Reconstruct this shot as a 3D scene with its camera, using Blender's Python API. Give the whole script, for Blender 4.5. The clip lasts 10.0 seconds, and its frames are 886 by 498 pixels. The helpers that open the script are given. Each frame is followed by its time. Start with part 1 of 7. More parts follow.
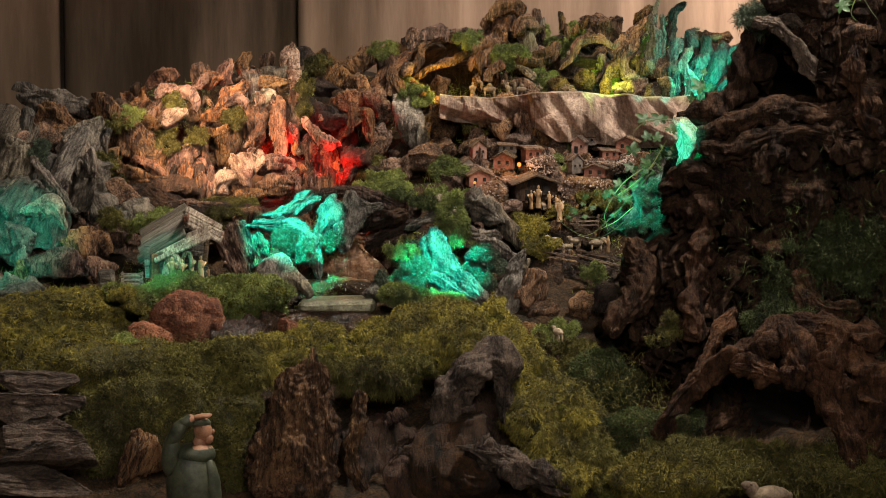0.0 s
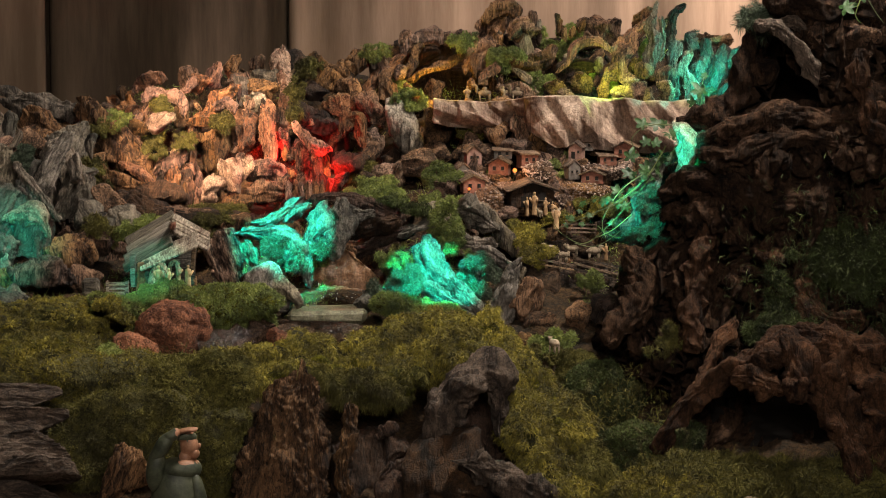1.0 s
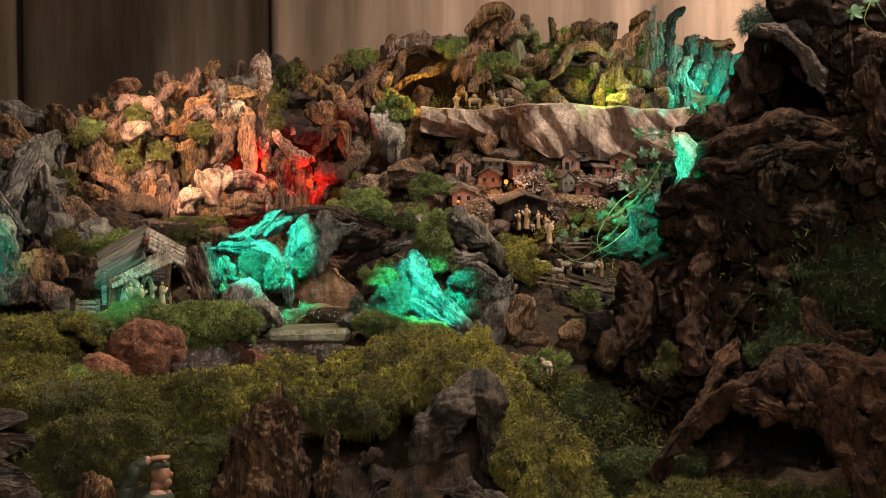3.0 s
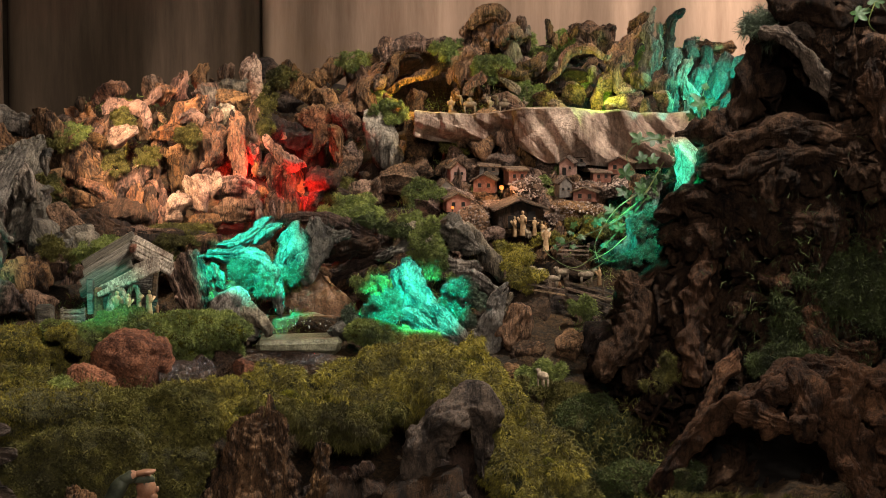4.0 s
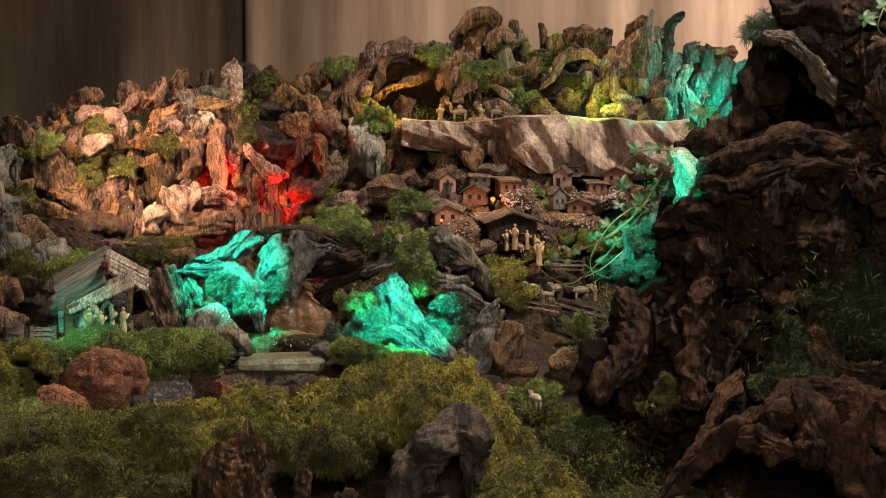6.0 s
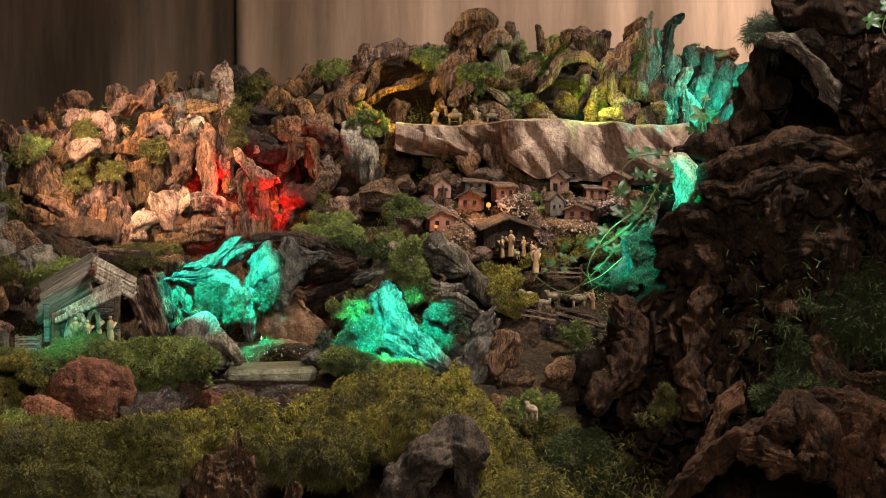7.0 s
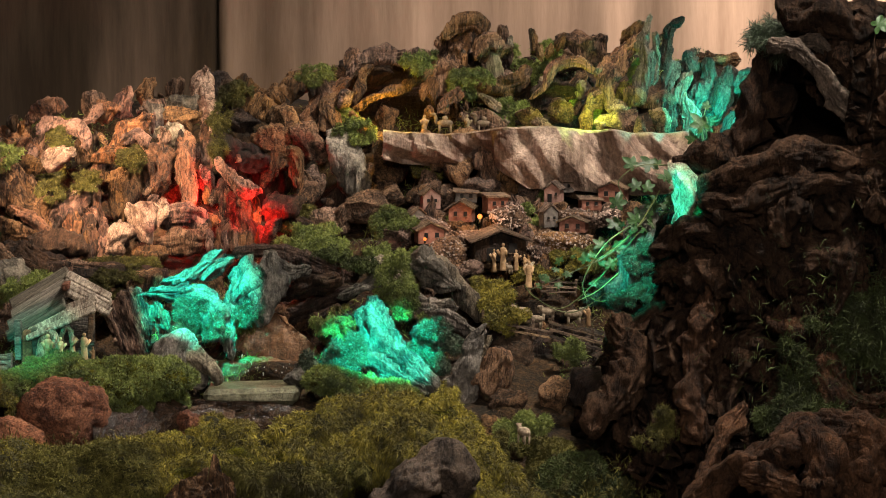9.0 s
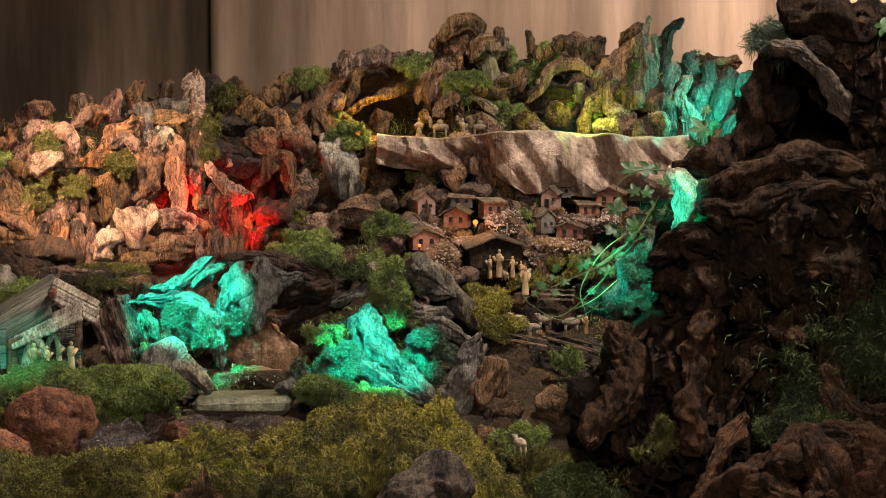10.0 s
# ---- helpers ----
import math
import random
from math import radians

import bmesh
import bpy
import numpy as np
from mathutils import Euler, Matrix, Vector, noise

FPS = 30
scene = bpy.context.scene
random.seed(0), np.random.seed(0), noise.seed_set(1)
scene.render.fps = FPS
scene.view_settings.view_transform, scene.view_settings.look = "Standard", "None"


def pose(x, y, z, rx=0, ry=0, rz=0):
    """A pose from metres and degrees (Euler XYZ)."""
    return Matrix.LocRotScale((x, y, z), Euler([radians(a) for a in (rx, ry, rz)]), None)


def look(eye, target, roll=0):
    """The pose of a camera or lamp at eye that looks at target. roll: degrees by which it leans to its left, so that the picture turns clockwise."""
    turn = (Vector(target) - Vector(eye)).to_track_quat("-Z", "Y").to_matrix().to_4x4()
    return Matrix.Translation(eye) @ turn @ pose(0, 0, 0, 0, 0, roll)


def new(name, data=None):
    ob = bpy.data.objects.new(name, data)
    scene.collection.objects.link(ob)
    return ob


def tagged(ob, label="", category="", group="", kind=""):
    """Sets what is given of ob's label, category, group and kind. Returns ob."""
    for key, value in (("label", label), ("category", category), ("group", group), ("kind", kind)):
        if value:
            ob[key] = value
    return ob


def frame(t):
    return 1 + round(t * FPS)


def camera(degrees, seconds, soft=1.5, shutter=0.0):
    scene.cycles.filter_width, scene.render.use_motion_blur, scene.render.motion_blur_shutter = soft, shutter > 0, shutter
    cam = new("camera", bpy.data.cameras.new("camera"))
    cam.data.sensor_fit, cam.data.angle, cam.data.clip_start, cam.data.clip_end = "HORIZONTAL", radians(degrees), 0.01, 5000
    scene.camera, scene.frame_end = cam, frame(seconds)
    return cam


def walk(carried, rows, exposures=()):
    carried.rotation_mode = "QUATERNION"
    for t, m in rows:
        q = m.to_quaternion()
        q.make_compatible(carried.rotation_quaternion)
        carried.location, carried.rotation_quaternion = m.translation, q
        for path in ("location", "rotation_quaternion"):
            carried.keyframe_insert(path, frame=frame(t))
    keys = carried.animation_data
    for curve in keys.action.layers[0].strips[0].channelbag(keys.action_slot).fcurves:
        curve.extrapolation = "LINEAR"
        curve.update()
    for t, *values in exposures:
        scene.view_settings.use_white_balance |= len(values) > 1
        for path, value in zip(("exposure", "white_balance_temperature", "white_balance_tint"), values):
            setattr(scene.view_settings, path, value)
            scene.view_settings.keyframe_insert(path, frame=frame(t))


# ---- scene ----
# A hillside nativity landscape of bark, stone and moss on a low stage, before a cloth curtain.
cam = camera(14.0, 10.0, soft=0.7)
ROWS = [
    (0.0, 0.0000, -1.7306, 1.6680),
    (0.5, 0.0050, -1.6590, 1.6653),
    (1.0, 0.0098, -1.5891, 1.6627),
    (1.5, 0.0146, -1.5210, 1.6601),
    (2.0, 0.0192, -1.4545, 1.6575),
    (2.5, 0.0237, -1.3895, 1.6551),
    (3.0, 0.0281, -1.3261, 1.6527),
    (3.5, 0.0325, -1.2641, 1.6503),
    (4.0, 0.0367, -1.2036, 1.6480),
    (4.5, 0.0408, -1.1444, 1.6458),
    (5.0, 0.0448, -1.0866, 1.6436),
    (5.5, 0.0487, -1.0300, 1.6415),
    (6.0, 0.0526, -0.9746, 1.6394),
    (6.5, 0.0564, -0.9205, 1.6373),
    (7.0, 0.0600, -0.8675, 1.6353),
    (7.5, 0.0637, -0.8157, 1.6333),
    (8.0, 0.0672, -0.7649, 1.6314),
    (8.5, 0.0706, -0.7152, 1.6295),
    (9.0, 0.0740, -0.6665, 1.6277),
    (9.5, 0.0774, -0.6188, 1.6259),
    (10.0, 0.0806, -0.5720, 1.6241),
]

walk(cam, [(t, pose(x, y, z, 90 - 7.18, 0, 0)) for t, x, y, z in ROWS])

# ---- world and light ----
world = bpy.data.worlds.new("room_world")
world.use_nodes = True
world.node_tree.nodes["Background"].inputs[0].default_value = (0.9, 0.75, 0.6, 1)
world.node_tree.nodes["Background"].inputs[1].default_value = 0.20
scene.world = world
scene.view_settings.exposure = 0.0


def lamp_object(name, kind, place, target, colour, power, size=0.02, cone=30, blend=0.6):
    data = bpy.data.lights.new(name, kind)
    data.color, data.energy = colour, power
    if kind == "AREA":
        data.size = size
    else:
        data.shadow_soft_size = size
    if kind == "SPOT":
        data.spot_size, data.spot_blend = radians(cone), blend
    ob = new(name, data)
    ob.matrix_basis = look(place, target)
    return ob


TEAL, RED, AMBER, LIME = (0.0, 0.92, 0.66), (1.0, 0.02, 0.015), (1.0, 0.58, 0.05), (0.58, 0.9, 0.08)
WARM = (1.0, 0.70, 0.45)
lamp_object("hall_light", "SPOT", (0.70, 3.30, 2.75), (-0.10, 3.75, 0.9), (1.0, 0.91, 0.78), 272, 0.12, 50, 0.45)
# Unseen fill lamp, added high near the camera to lift the dark parts.
lamp_object("front_fill_light", "AREA", (0.4, -0.6, 3.1), (0.0, 3.7, 0.8), (1.0, 0.91, 0.80), 150, 2.0)
lamp_object("curtain_light", "SPOT", (1.15, 4.2, 1.95), (0.75, 4.7, 1.45), (1.0, 0.84, 0.75), 205, 0.1, 75, 0.7)
lamp_object("cliff_spot", "SPOT", (-0.62, 3.45, 1.58), (-0.3518, 4.12, 1.1083), WARM, 145, 0.012, 23, 0.7)
lamp_object("teal_spot_fall", "SPOT", (-0.36, 3.25, 1.75), (-0.2337, 3.84, 1.0034), TEAL, 850, 0.01, 9.8, 0.35)
lamp_object("teal_spot_bank", "SPOT", (0.15, 3.05, 1.55), (-0.0064, 3.805, 0.9294), TEAL, 760, 0.01, 9.0, 0.35)
lamp_object("teal_spot_stable", "SPOT", (-0.45, 3.0, 1.3), (-0.4279, 3.78, 0.9421), TEAL, 45, 0.01, 8.5, 0.6)
lamp_object("teal_spot_gully", "SPOT", (-0.8, 3.05, 1.3), (-0.6566, 3.85, 0.9753), TEAL, 70, 0.01, 14, 0.9)
lamp_object("teal_spot_ivy", "SPOT", (0.05, 3.3, 1.5), (0.295, 3.66, 1.0524), TEAL, 95, 0.01, 12, 0.6)
lamp_object("teal_spot_paper", "SPOT", (0.2, 3.3, 1.35), (0.3606, 3.59, 1.1554), TEAL, 45, 0.01, 11, 0.4)
lamp_object("teal_lamp_ridge", "POINT", (0.4408, 4.19, 1.2093), (0, 0, 0), TEAL, 1.8, 0.01)
lamp_object("red_lamp_cave", "POINT", (-0.1676, 4.06, 1.0794), (0, 0, 0), RED, 0.5, 0.008)
lamp_object("red_lamp_cleft", "POINT", (-0.2451, 4.115, 1.0948), (0, 0, 0), RED, 0.8, 0.008)
lamp_object("amber_lamp_grotto", "POINT", (-0.003, 4.165, 1.2089), (0, 0, 0), AMBER, 0.5, 0.01)
lamp_object("lime_lamp_grotto", "POINT", (0.2774, 4.165, 1.2023), (0, 0, 0), LIME, 0.55, 0.01)

# ---- materials ----


def material(name, low, high, scale=60.0, stretch=(1, 1, 1), rough=0.8, bump=0.5, vary=0.4, sheen=0.0, fleck=None, specular=0.3, island=0.0, dist=0.006, crack=0.0, rotate=(0, 0, 0)):
    """Two scales of noise between two colours, a fine relief, and a change of tone from piece to piece."""
    m = bpy.data.materials.new(name)
    m.use_nodes = True
    nt = m.node_tree
    n, l = nt.nodes, nt.links
    bsdf = n["Principled BSDF"]
    coord = n.new("ShaderNodeTexCoord")
    mapping = n.new("ShaderNodeMapping")
    mapping.inputs["Scale"].default_value = stretch
    mapping.inputs["Rotation"].default_value = [radians(a) for a in rotate]
    l.new(coord.outputs["Object"], mapping.inputs["Vector"])
    info = n.new("ShaderNodeObjectInfo")
    big = n.new("ShaderNodeTexNoise")
    big.noise_dimensions = "4D"
    big.inputs["Scale"].default_value, big.inputs["Detail"].default_value = scale * 0.25, 3
    fine = n.new("ShaderNodeTexNoise")
    fine.inputs["Scale"].default_value, fine.inputs["Detail"].default_value, fine.inputs["Roughness"].default_value = scale, 6, 0.7
    turn = n.new("ShaderNodeMath")
    turn.operation = "MULTIPLY"
    turn.inputs[1].default_value = 20.0
    l.new(info.outputs["Random"], turn.inputs[0])
    l.new(turn.outputs[0], big.inputs["W"])
    l.new(mapping.outputs[0], big.inputs["Vector"])
    l.new(mapping.outputs[0], fine.inputs["Vector"])
    mix = n.new("ShaderNodeMath")
    mix.operation = "MULTIPLY_ADD"
    mix.inputs[1].default_value = 0.55
    l.new(fine.outputs["Fac"], mix.inputs[0])
    half = n.new("ShaderNodeMath")
    half.operation = "MULTIPLY"
    half.inputs[1].default_value = 0.45
    l.new(big.outputs["Fac"], half.inputs[0])
    l.new(half.outputs[0], mix.inputs[2])
    ramp = n.new("ShaderNodeValToRGB")
    ramp.color_ramp.elements[0].position, ramp.color_ramp.elements[1].position = 0.41, 0.60
    ramp.color_ramp.elements[0].color, ramp.color_ramp.elements[1].color = (*low, 1), (*high, 1)
    l.new(mix.outputs[0], ramp.inputs[0])
    height = mix.outputs[0]
    base_colour = ramp.outputs[0]
    if crack:
        grit = n.new("ShaderNodeTexNoise")
        grit.inputs["Scale"].default_value, grit.inputs["Detail"].default_value, grit.inputs["Roughness"].default_value = scale * 4.0, 4, 0.75
        seam = n.new("ShaderNodeTexNoise")
        seam.inputs["Scale"].default_value, seam.inputs["Detail"].default_value = scale * 0.7, 4
        l.new(coord.outputs["Object"], grit.inputs["Vector"])
        l.new(mapping.outputs[0], seam.inputs["Vector"])
        off = n.new("ShaderNodeMath")
        off.operation = "SUBTRACT"
        off.inputs[1].default_value = 0.5
        l.new(seam.outputs["Fac"], off.inputs[0])
        size = n.new("ShaderNodeMath")
        size.operation = "ABSOLUTE"
        l.new(off.outputs[0], size.inputs[0])
        line = n.new("ShaderNodeMapRange")
        line.inputs["From Min"].default_value, line.inputs["From Max"].default_value = 0.0, 0.045
        line.inputs["To Min"].default_value, line.inputs["To Max"].default_value = 1 - crack, 1.0
        l.new(size.outputs[0], line.inputs["Value"])
        speck = n.new("ShaderNodeMapRange")
        speck.inputs["From Min"].default_value, speck.inputs["From Max"].default_value = 0.36, 0.64
        speck.inputs["To Min"].default_value, speck.inputs["To Max"].default_value = 0.62, 1.38
        l.new(grit.outputs["Fac"], speck.inputs["Value"])
        both = n.new("ShaderNodeMath")
        both.operation = "MULTIPLY"
        l.new(line.outputs[0], both.inputs[0])
        l.new(speck.outputs[0], both.inputs[1])
        worn = n.new("ShaderNodeVectorMath")
        worn.operation = "SCALE"
        l.new(ramp.outputs[0], worn.inputs[0])
        l.new(both.outputs[0], worn.inputs["Scale"])
        base_colour = worn.outputs[0]
        rise = n.new("ShaderNodeMath")
        rise.operation = "MULTIPLY_ADD"
        rise.inputs[1].default_value = 0.35
        l.new(both.outputs[0], rise.inputs[0])
        l.new(mix.outputs[0], rise.inputs[2])
        height = rise.outputs[0]
    tone = n.new("ShaderNodeHueSaturation")
    spread = n.new("ShaderNodeMapRange")
    spread.inputs["To Min"].default_value, spread.inputs["To Max"].default_value = 1 - vary, 1 + vary
    l.new(info.outputs["Random"], spread.inputs["Value"])
    l.new(spread.outputs[0], tone.inputs["Value"])
    if vary > 0.3:
        second = n.new("ShaderNodeMath")
        second.operation = "FRACT"
        l.new(turn.outputs[0], second.inputs[0])
        for key, lo_value, hi_value in (("Hue", 0.490, 0.507), ("Saturation", 0.8, 1.25)):
            shift = n.new("ShaderNodeMapRange")
            shift.inputs["To Min"].default_value, shift.inputs["To Max"].default_value = lo_value, hi_value
            l.new(second.outputs[0], shift.inputs["Value"])
            l.new(shift.outputs[0], tone.inputs[key])
    l.new(base_colour, tone.inputs["Color"])
    colour = tone.outputs[0]
    if island:
        geo = n.new("ShaderNodeNewGeometry")
        shade = n.new("ShaderNodeHueSaturation")
        reach = n.new("ShaderNodeMapRange")
        reach.inputs["To Min"].default_value, reach.inputs["To Max"].default_value = 1 - island, 1 + island
        l.new(geo.outputs["Random Per Island"], reach.inputs["Value"])
        l.new(reach.outputs[0], shade.inputs["Value"])
        l.new(colour, shade.inputs["Color"])
        colour = shade.outputs[0]
    if fleck:
        spots = n.new("ShaderNodeTexVoronoi")
        spots.inputs["Scale"].default_value = fleck[1]
        l.new(coord.outputs["Object"], spots.inputs["Vector"])
        edge = n.new("ShaderNodeMath")
        edge.operation = "LESS_THAN"
        edge.inputs[1].default_value = fleck[2]
        l.new(spots.outputs["Distance"], edge.inputs[0])
        over = n.new("ShaderNodeMix")
        over.data_type = "RGBA"
        over.inputs["B"].default_value = (*fleck[0], 1)
        l.new(edge.outputs[0], over.inputs["Factor"])
        l.new(colour, over.inputs["A"])
        colour = over.outputs["Result"]
    l.new(colour, bsdf.inputs["Base Color"])
    bsdf.inputs["Roughness"].default_value = rough
    bsdf.inputs["Specular IOR Level"].default_value = specular
    if bump:
        b = n.new("ShaderNodeBump")
        b.inputs["Strength"].default_value, b.inputs["Distance"].default_value = bump, dist
        l.new(height, b.inputs["Height"])
        l.new(b.outputs[0], bsdf.inputs["Normal"])
    if sheen:
        bsdf.inputs["Sheen Weight"].default_value = sheen
    return m


BARK = material("cork_bark", (0.026, 0.012, 0.007), (0.31, 0.175, 0.102), 150, (1, 1, 0.22), 0.85, 1.0, crack=0.75)
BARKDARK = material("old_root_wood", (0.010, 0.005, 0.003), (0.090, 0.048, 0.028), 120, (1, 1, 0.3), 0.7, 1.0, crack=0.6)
BARKGREY = material("weathered_wood", (0.045, 0.035, 0.027), (0.27, 0.215, 0.165), 90, (1.3, 1.3, 0.15), 0.8, 0.9, crack=0.6)
BARKPALE = material("pale_inner_bark", (0.048, 0.017, 0.009), (0.42, 0.205, 0.118), 120, (1, 1, 0.25), 0.55, 1.0, crack=0.8, specular=0.45)
STONE = material("brown_stone", (0.050, 0.028, 0.017), (0.28, 0.165, 0.105), 100, (1, 1, 1), 0.85, 0.9, crack=0.7)
STONEGREY = material("grey_stone", (0.055, 0.044, 0.034), (0.30, 0.25, 0.195), 80, (1, 1, 0.45), 0.7, 0.8, crack=0.55)
STONERED = material("red_brown_stone", (0.085, 0.028, 0.014), (0.29, 0.115, 0.060), 80, (1, 1, 1), 0.8, 0.8, 0.2, crack=0.4)
STONEWET = material("wet_dark_stone", (0.02, 0.012, 0.008), (0.07, 0.042, 0.028), 80, (1, 1, 1), 0.25, 0.6, specular=0.6, crack=0.4)
CRUMPLED = material("painted_rock_sheet", (0.10, 0.050, 0.033), (0.44, 0.315, 0.24), 30, (1.6, 1, 0.22), 0.6, 0.9, 0.1, crack=0.12, rotate=(0, 40, 0), dist=0.008)
DARKSTONE = material("dark_grey_stone", (0.020, 0.017, 0.014), (0.135, 0.118, 0.096), 80, (1, 1, 0.45), 0.6, 0.9, 0.25, crack=0.55)
PALESTONE = material("pale_split_stone", (0.17, 0.08, 0.05), (0.60, 0.40, 0.29), 110, (1, 1, 0.6), 0.7, 0.9, 0.1, crack=0.6)
GREYROOT = material("greyed_root_wood", (0.022, 0.014, 0.010), (0.15, 0.105, 0.078), 90, (1, 1, 0.5), 0.75, 0.9, 0.1, crack=0.5)
# Green moss darkened in colour to paint the shade at the stump.
MOSSSHADE = material("shaded_green_moss", (0.014, 0.018, 0.006), (0.06, 0.075, 0.020), 45, (1, 1, 1), 0.8, 0, 0.1, island=0.5)
SKIN = material("painted_clay_skin", (0.20, 0.09, 0.05), (0.34, 0.17, 0.10), 120, (1, 1, 1), 0.5, 0.2, 0.1)
# Stump wood, its colour lowered further to stand in for shade on it.
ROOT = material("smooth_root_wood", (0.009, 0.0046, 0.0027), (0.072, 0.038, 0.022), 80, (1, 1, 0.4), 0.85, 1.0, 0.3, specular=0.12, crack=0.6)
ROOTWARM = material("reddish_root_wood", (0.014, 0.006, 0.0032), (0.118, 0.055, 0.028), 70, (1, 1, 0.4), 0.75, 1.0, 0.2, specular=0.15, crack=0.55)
EARTH = material("dark_earth", (0.012, 0.008, 0.005), (0.06, 0.035, 0.02), 60, (1, 1, 1), 0.95, 0.9, crack=0.6)
MOSS = material("olive_moss", (0.052, 0.044, 0.006), (0.255, 0.208, 0.025), 45, (1, 1, 1), 0.8, 0, 0.12, sheen=0.1, island=0.7)
MOSSGREEN = material("green_moss", (0.052, 0.070, 0.014), (0.22, 0.25, 0.056), 45, (1, 1, 1), 0.8, 0, 0.15, sheen=0.1, island=0.5)
MOSSDARK = material("dry_dark_moss", (0.035, 0.030, 0.008), (0.14, 0.124, 0.029), 45, (1, 1, 1), 0.85, 0, 0.15, island=0.5)
MOSSBASE = material("moss_mat", (0.030, 0.028, 0.006), (0.10, 0.092, 0.018), 160, (1, 1, 1), 0.95, 1.0, crack=0.6)
# The tan cloth scaled darker: weaker light painted into the colour.
CLOTHDIM = material("dimly_lit_tan_cloth", (0.070, 0.047, 0.030), (0.135, 0.092, 0.060), 30, (1, 1, 0.10), 0.9, 0.2, 0.05)
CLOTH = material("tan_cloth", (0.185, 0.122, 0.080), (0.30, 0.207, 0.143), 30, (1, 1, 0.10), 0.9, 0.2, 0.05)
LEAF = material("ivy_green", (0.014, 0.036, 0.010), (0.042, 0.090, 0.026), 60, (1, 1, 1), 0.35, 0.2, 0.3)
STEM = material("ivy_stem", (0.08, 0.10, 0.04), (0.2, 0.22, 0.09), 60)
PLASTER = material("terracotta_plaster", (0.13, 0.05, 0.032), (0.30, 0.125, 0.085), 160, (1, 1, 1), 0.9, 0.3, 0.25)
PLASTERPINK = material("pink_plaster", (0.18, 0.095, 0.075), (0.34, 0.19, 0.15), 160, (1, 1, 1), 0.9, 0.3, 0.2)
PLASTERDARK = material("grey_plaster", (0.06, 0.05, 0.045), (0.16, 0.13, 0.11), 160, (1, 1, 1), 0.9, 0.3, 0.2)
ROOF = material("thatched_bark_roof", (0.05, 0.03, 0.02), (0.20, 0.13, 0.085), 200, (0.4, 1, 1), 0.9, 0.7, crack=0.75)
# Near-black colour: painted shade of openings and the root hollow, also bulb sockets.
DARK = material("shade_and_socket_black", (0.006, 0.004, 0.003), (0.012, 0.009, 0.007), 60, bump=0)
PEBBLE = material("pale_pebble", (0.13, 0.085, 0.065), (0.42, 0.30, 0.245), 220, (1, 1, 1), 0.85, 0.3, 0.2, island=0.45)
CLAY = material("painted_clay", (0.22, 0.125, 0.06), (0.52, 0.33, 0.18), 150, (1, 1, 1), 0.6, 0.2, 0.25)
CLAYDARK = material("dusty_brown_clay", (0.08, 0.055, 0.035), (0.24, 0.17, 0.115), 150, (1, 1, 1), 0.7, 0.2, 0.25)
WOOL = material("cream_wool", (0.17, 0.125, 0.085), (0.40, 0.31, 0.22), 260, (1, 1, 1), 0.9, 0.6, 0.2)
OLIVECLOTH = material("olive_painted_coat", (0.022, 0.026, 0.016), (0.075, 0.080, 0.050), 70, (1, 1, 1), 0.5, 0.3, 0.1)
FENCEWOOD = material("brown_fence_wood", (0.06, 0.04, 0.028), (0.19, 0.13, 0.09), 160, (0.2, 1, 1), 0.85, 0.5, crack=0.6)
BIRCH = material("striped_pale_bark", (0.10, 0.065, 0.045), (0.60, 0.50, 0.39), 150, (1, 0.2, 0.2), 0.8, 0.8, 0.1, crack=0.5)
PLANK = material("grey_stable_plank", (0.06, 0.05, 0.04), (0.23, 0.195, 0.155), 110, (0.15, 1, 1), 0.8, 0.8, crack=0.6)
WATER = material("shallow_water", (0.05, 0.035, 0.02), (0.10, 0.07, 0.04), 25, (1, 1, 1), 0.06, 0.25, 0, specular=0.8)
SLAB = material("wet_concrete_slab", (0.075, 0.070, 0.042), (0.20, 0.185, 0.12), 60, (1, 1, 1), 0.3, 0.5, 0.1, crack=0.2)
POOLROCK = material("wet_brown_pool_rock", (0.055, 0.024, 0.010), (0.19, 0.095, 0.045), 60, (1, 1, 0.5), 0.3, 0.6, 0.1, specular=0.5, crack=0.3)
MOSSPALE = material("pale_moss", (0.018, 0.028, 0.014), (0.070, 0.092, 0.054), 45, (1, 1, 1), 0.8, 0, 0.12, sheen=0.1, island=0.5)
PLASTERWALL = material("room_plaster", (0.30, 0.26, 0.22), (0.40, 0.36, 0.31), 6, (1, 1, 1), 0.9, 0.1, 0)
BULB = bpy.data.materials.new("glowing_bulb")
BULB.use_nodes = True
BULB.node_tree.nodes["Principled BSDF"].inputs["Specular IOR Level"].default_value = 0.0
BULB.node_tree.nodes["Principled BSDF"].inputs["Base Color"].default_value = (0.02, 0.008, 0.003, 1)
BULB.node_tree.nodes["Principled BSDF"].inputs["Emission Color"].default_value = (1.0, 0.24, 0.05, 1)
BULB.node_tree.nodes["Principled BSDF"].inputs["Emission Strength"].default_value = 1.8

# ---- shapes ----
RNG = np.random.default_rng(5)
TABLE = RNG.random((32, 32, 32))


def value_noise(p):
    i = np.floor(p).astype(int)
    f = p - i
    f = f * f * (3 - 2 * f)
    out = 0
    for a in (0, 1):
        for b in (0, 1):
            for c in (0, 1):
                w = (f[:, 0] if a else 1 - f[:, 0]) * (f[:, 1] if b else 1 - f[:, 1]) * (f[:, 2] if c else 1 - f[:, 2])
                out = out + w * TABLE[(i[:, 0] + a) % 32, (i[:, 1] + b) % 32, (i[:, 2] + c) % 32]
    return out * 2 - 1


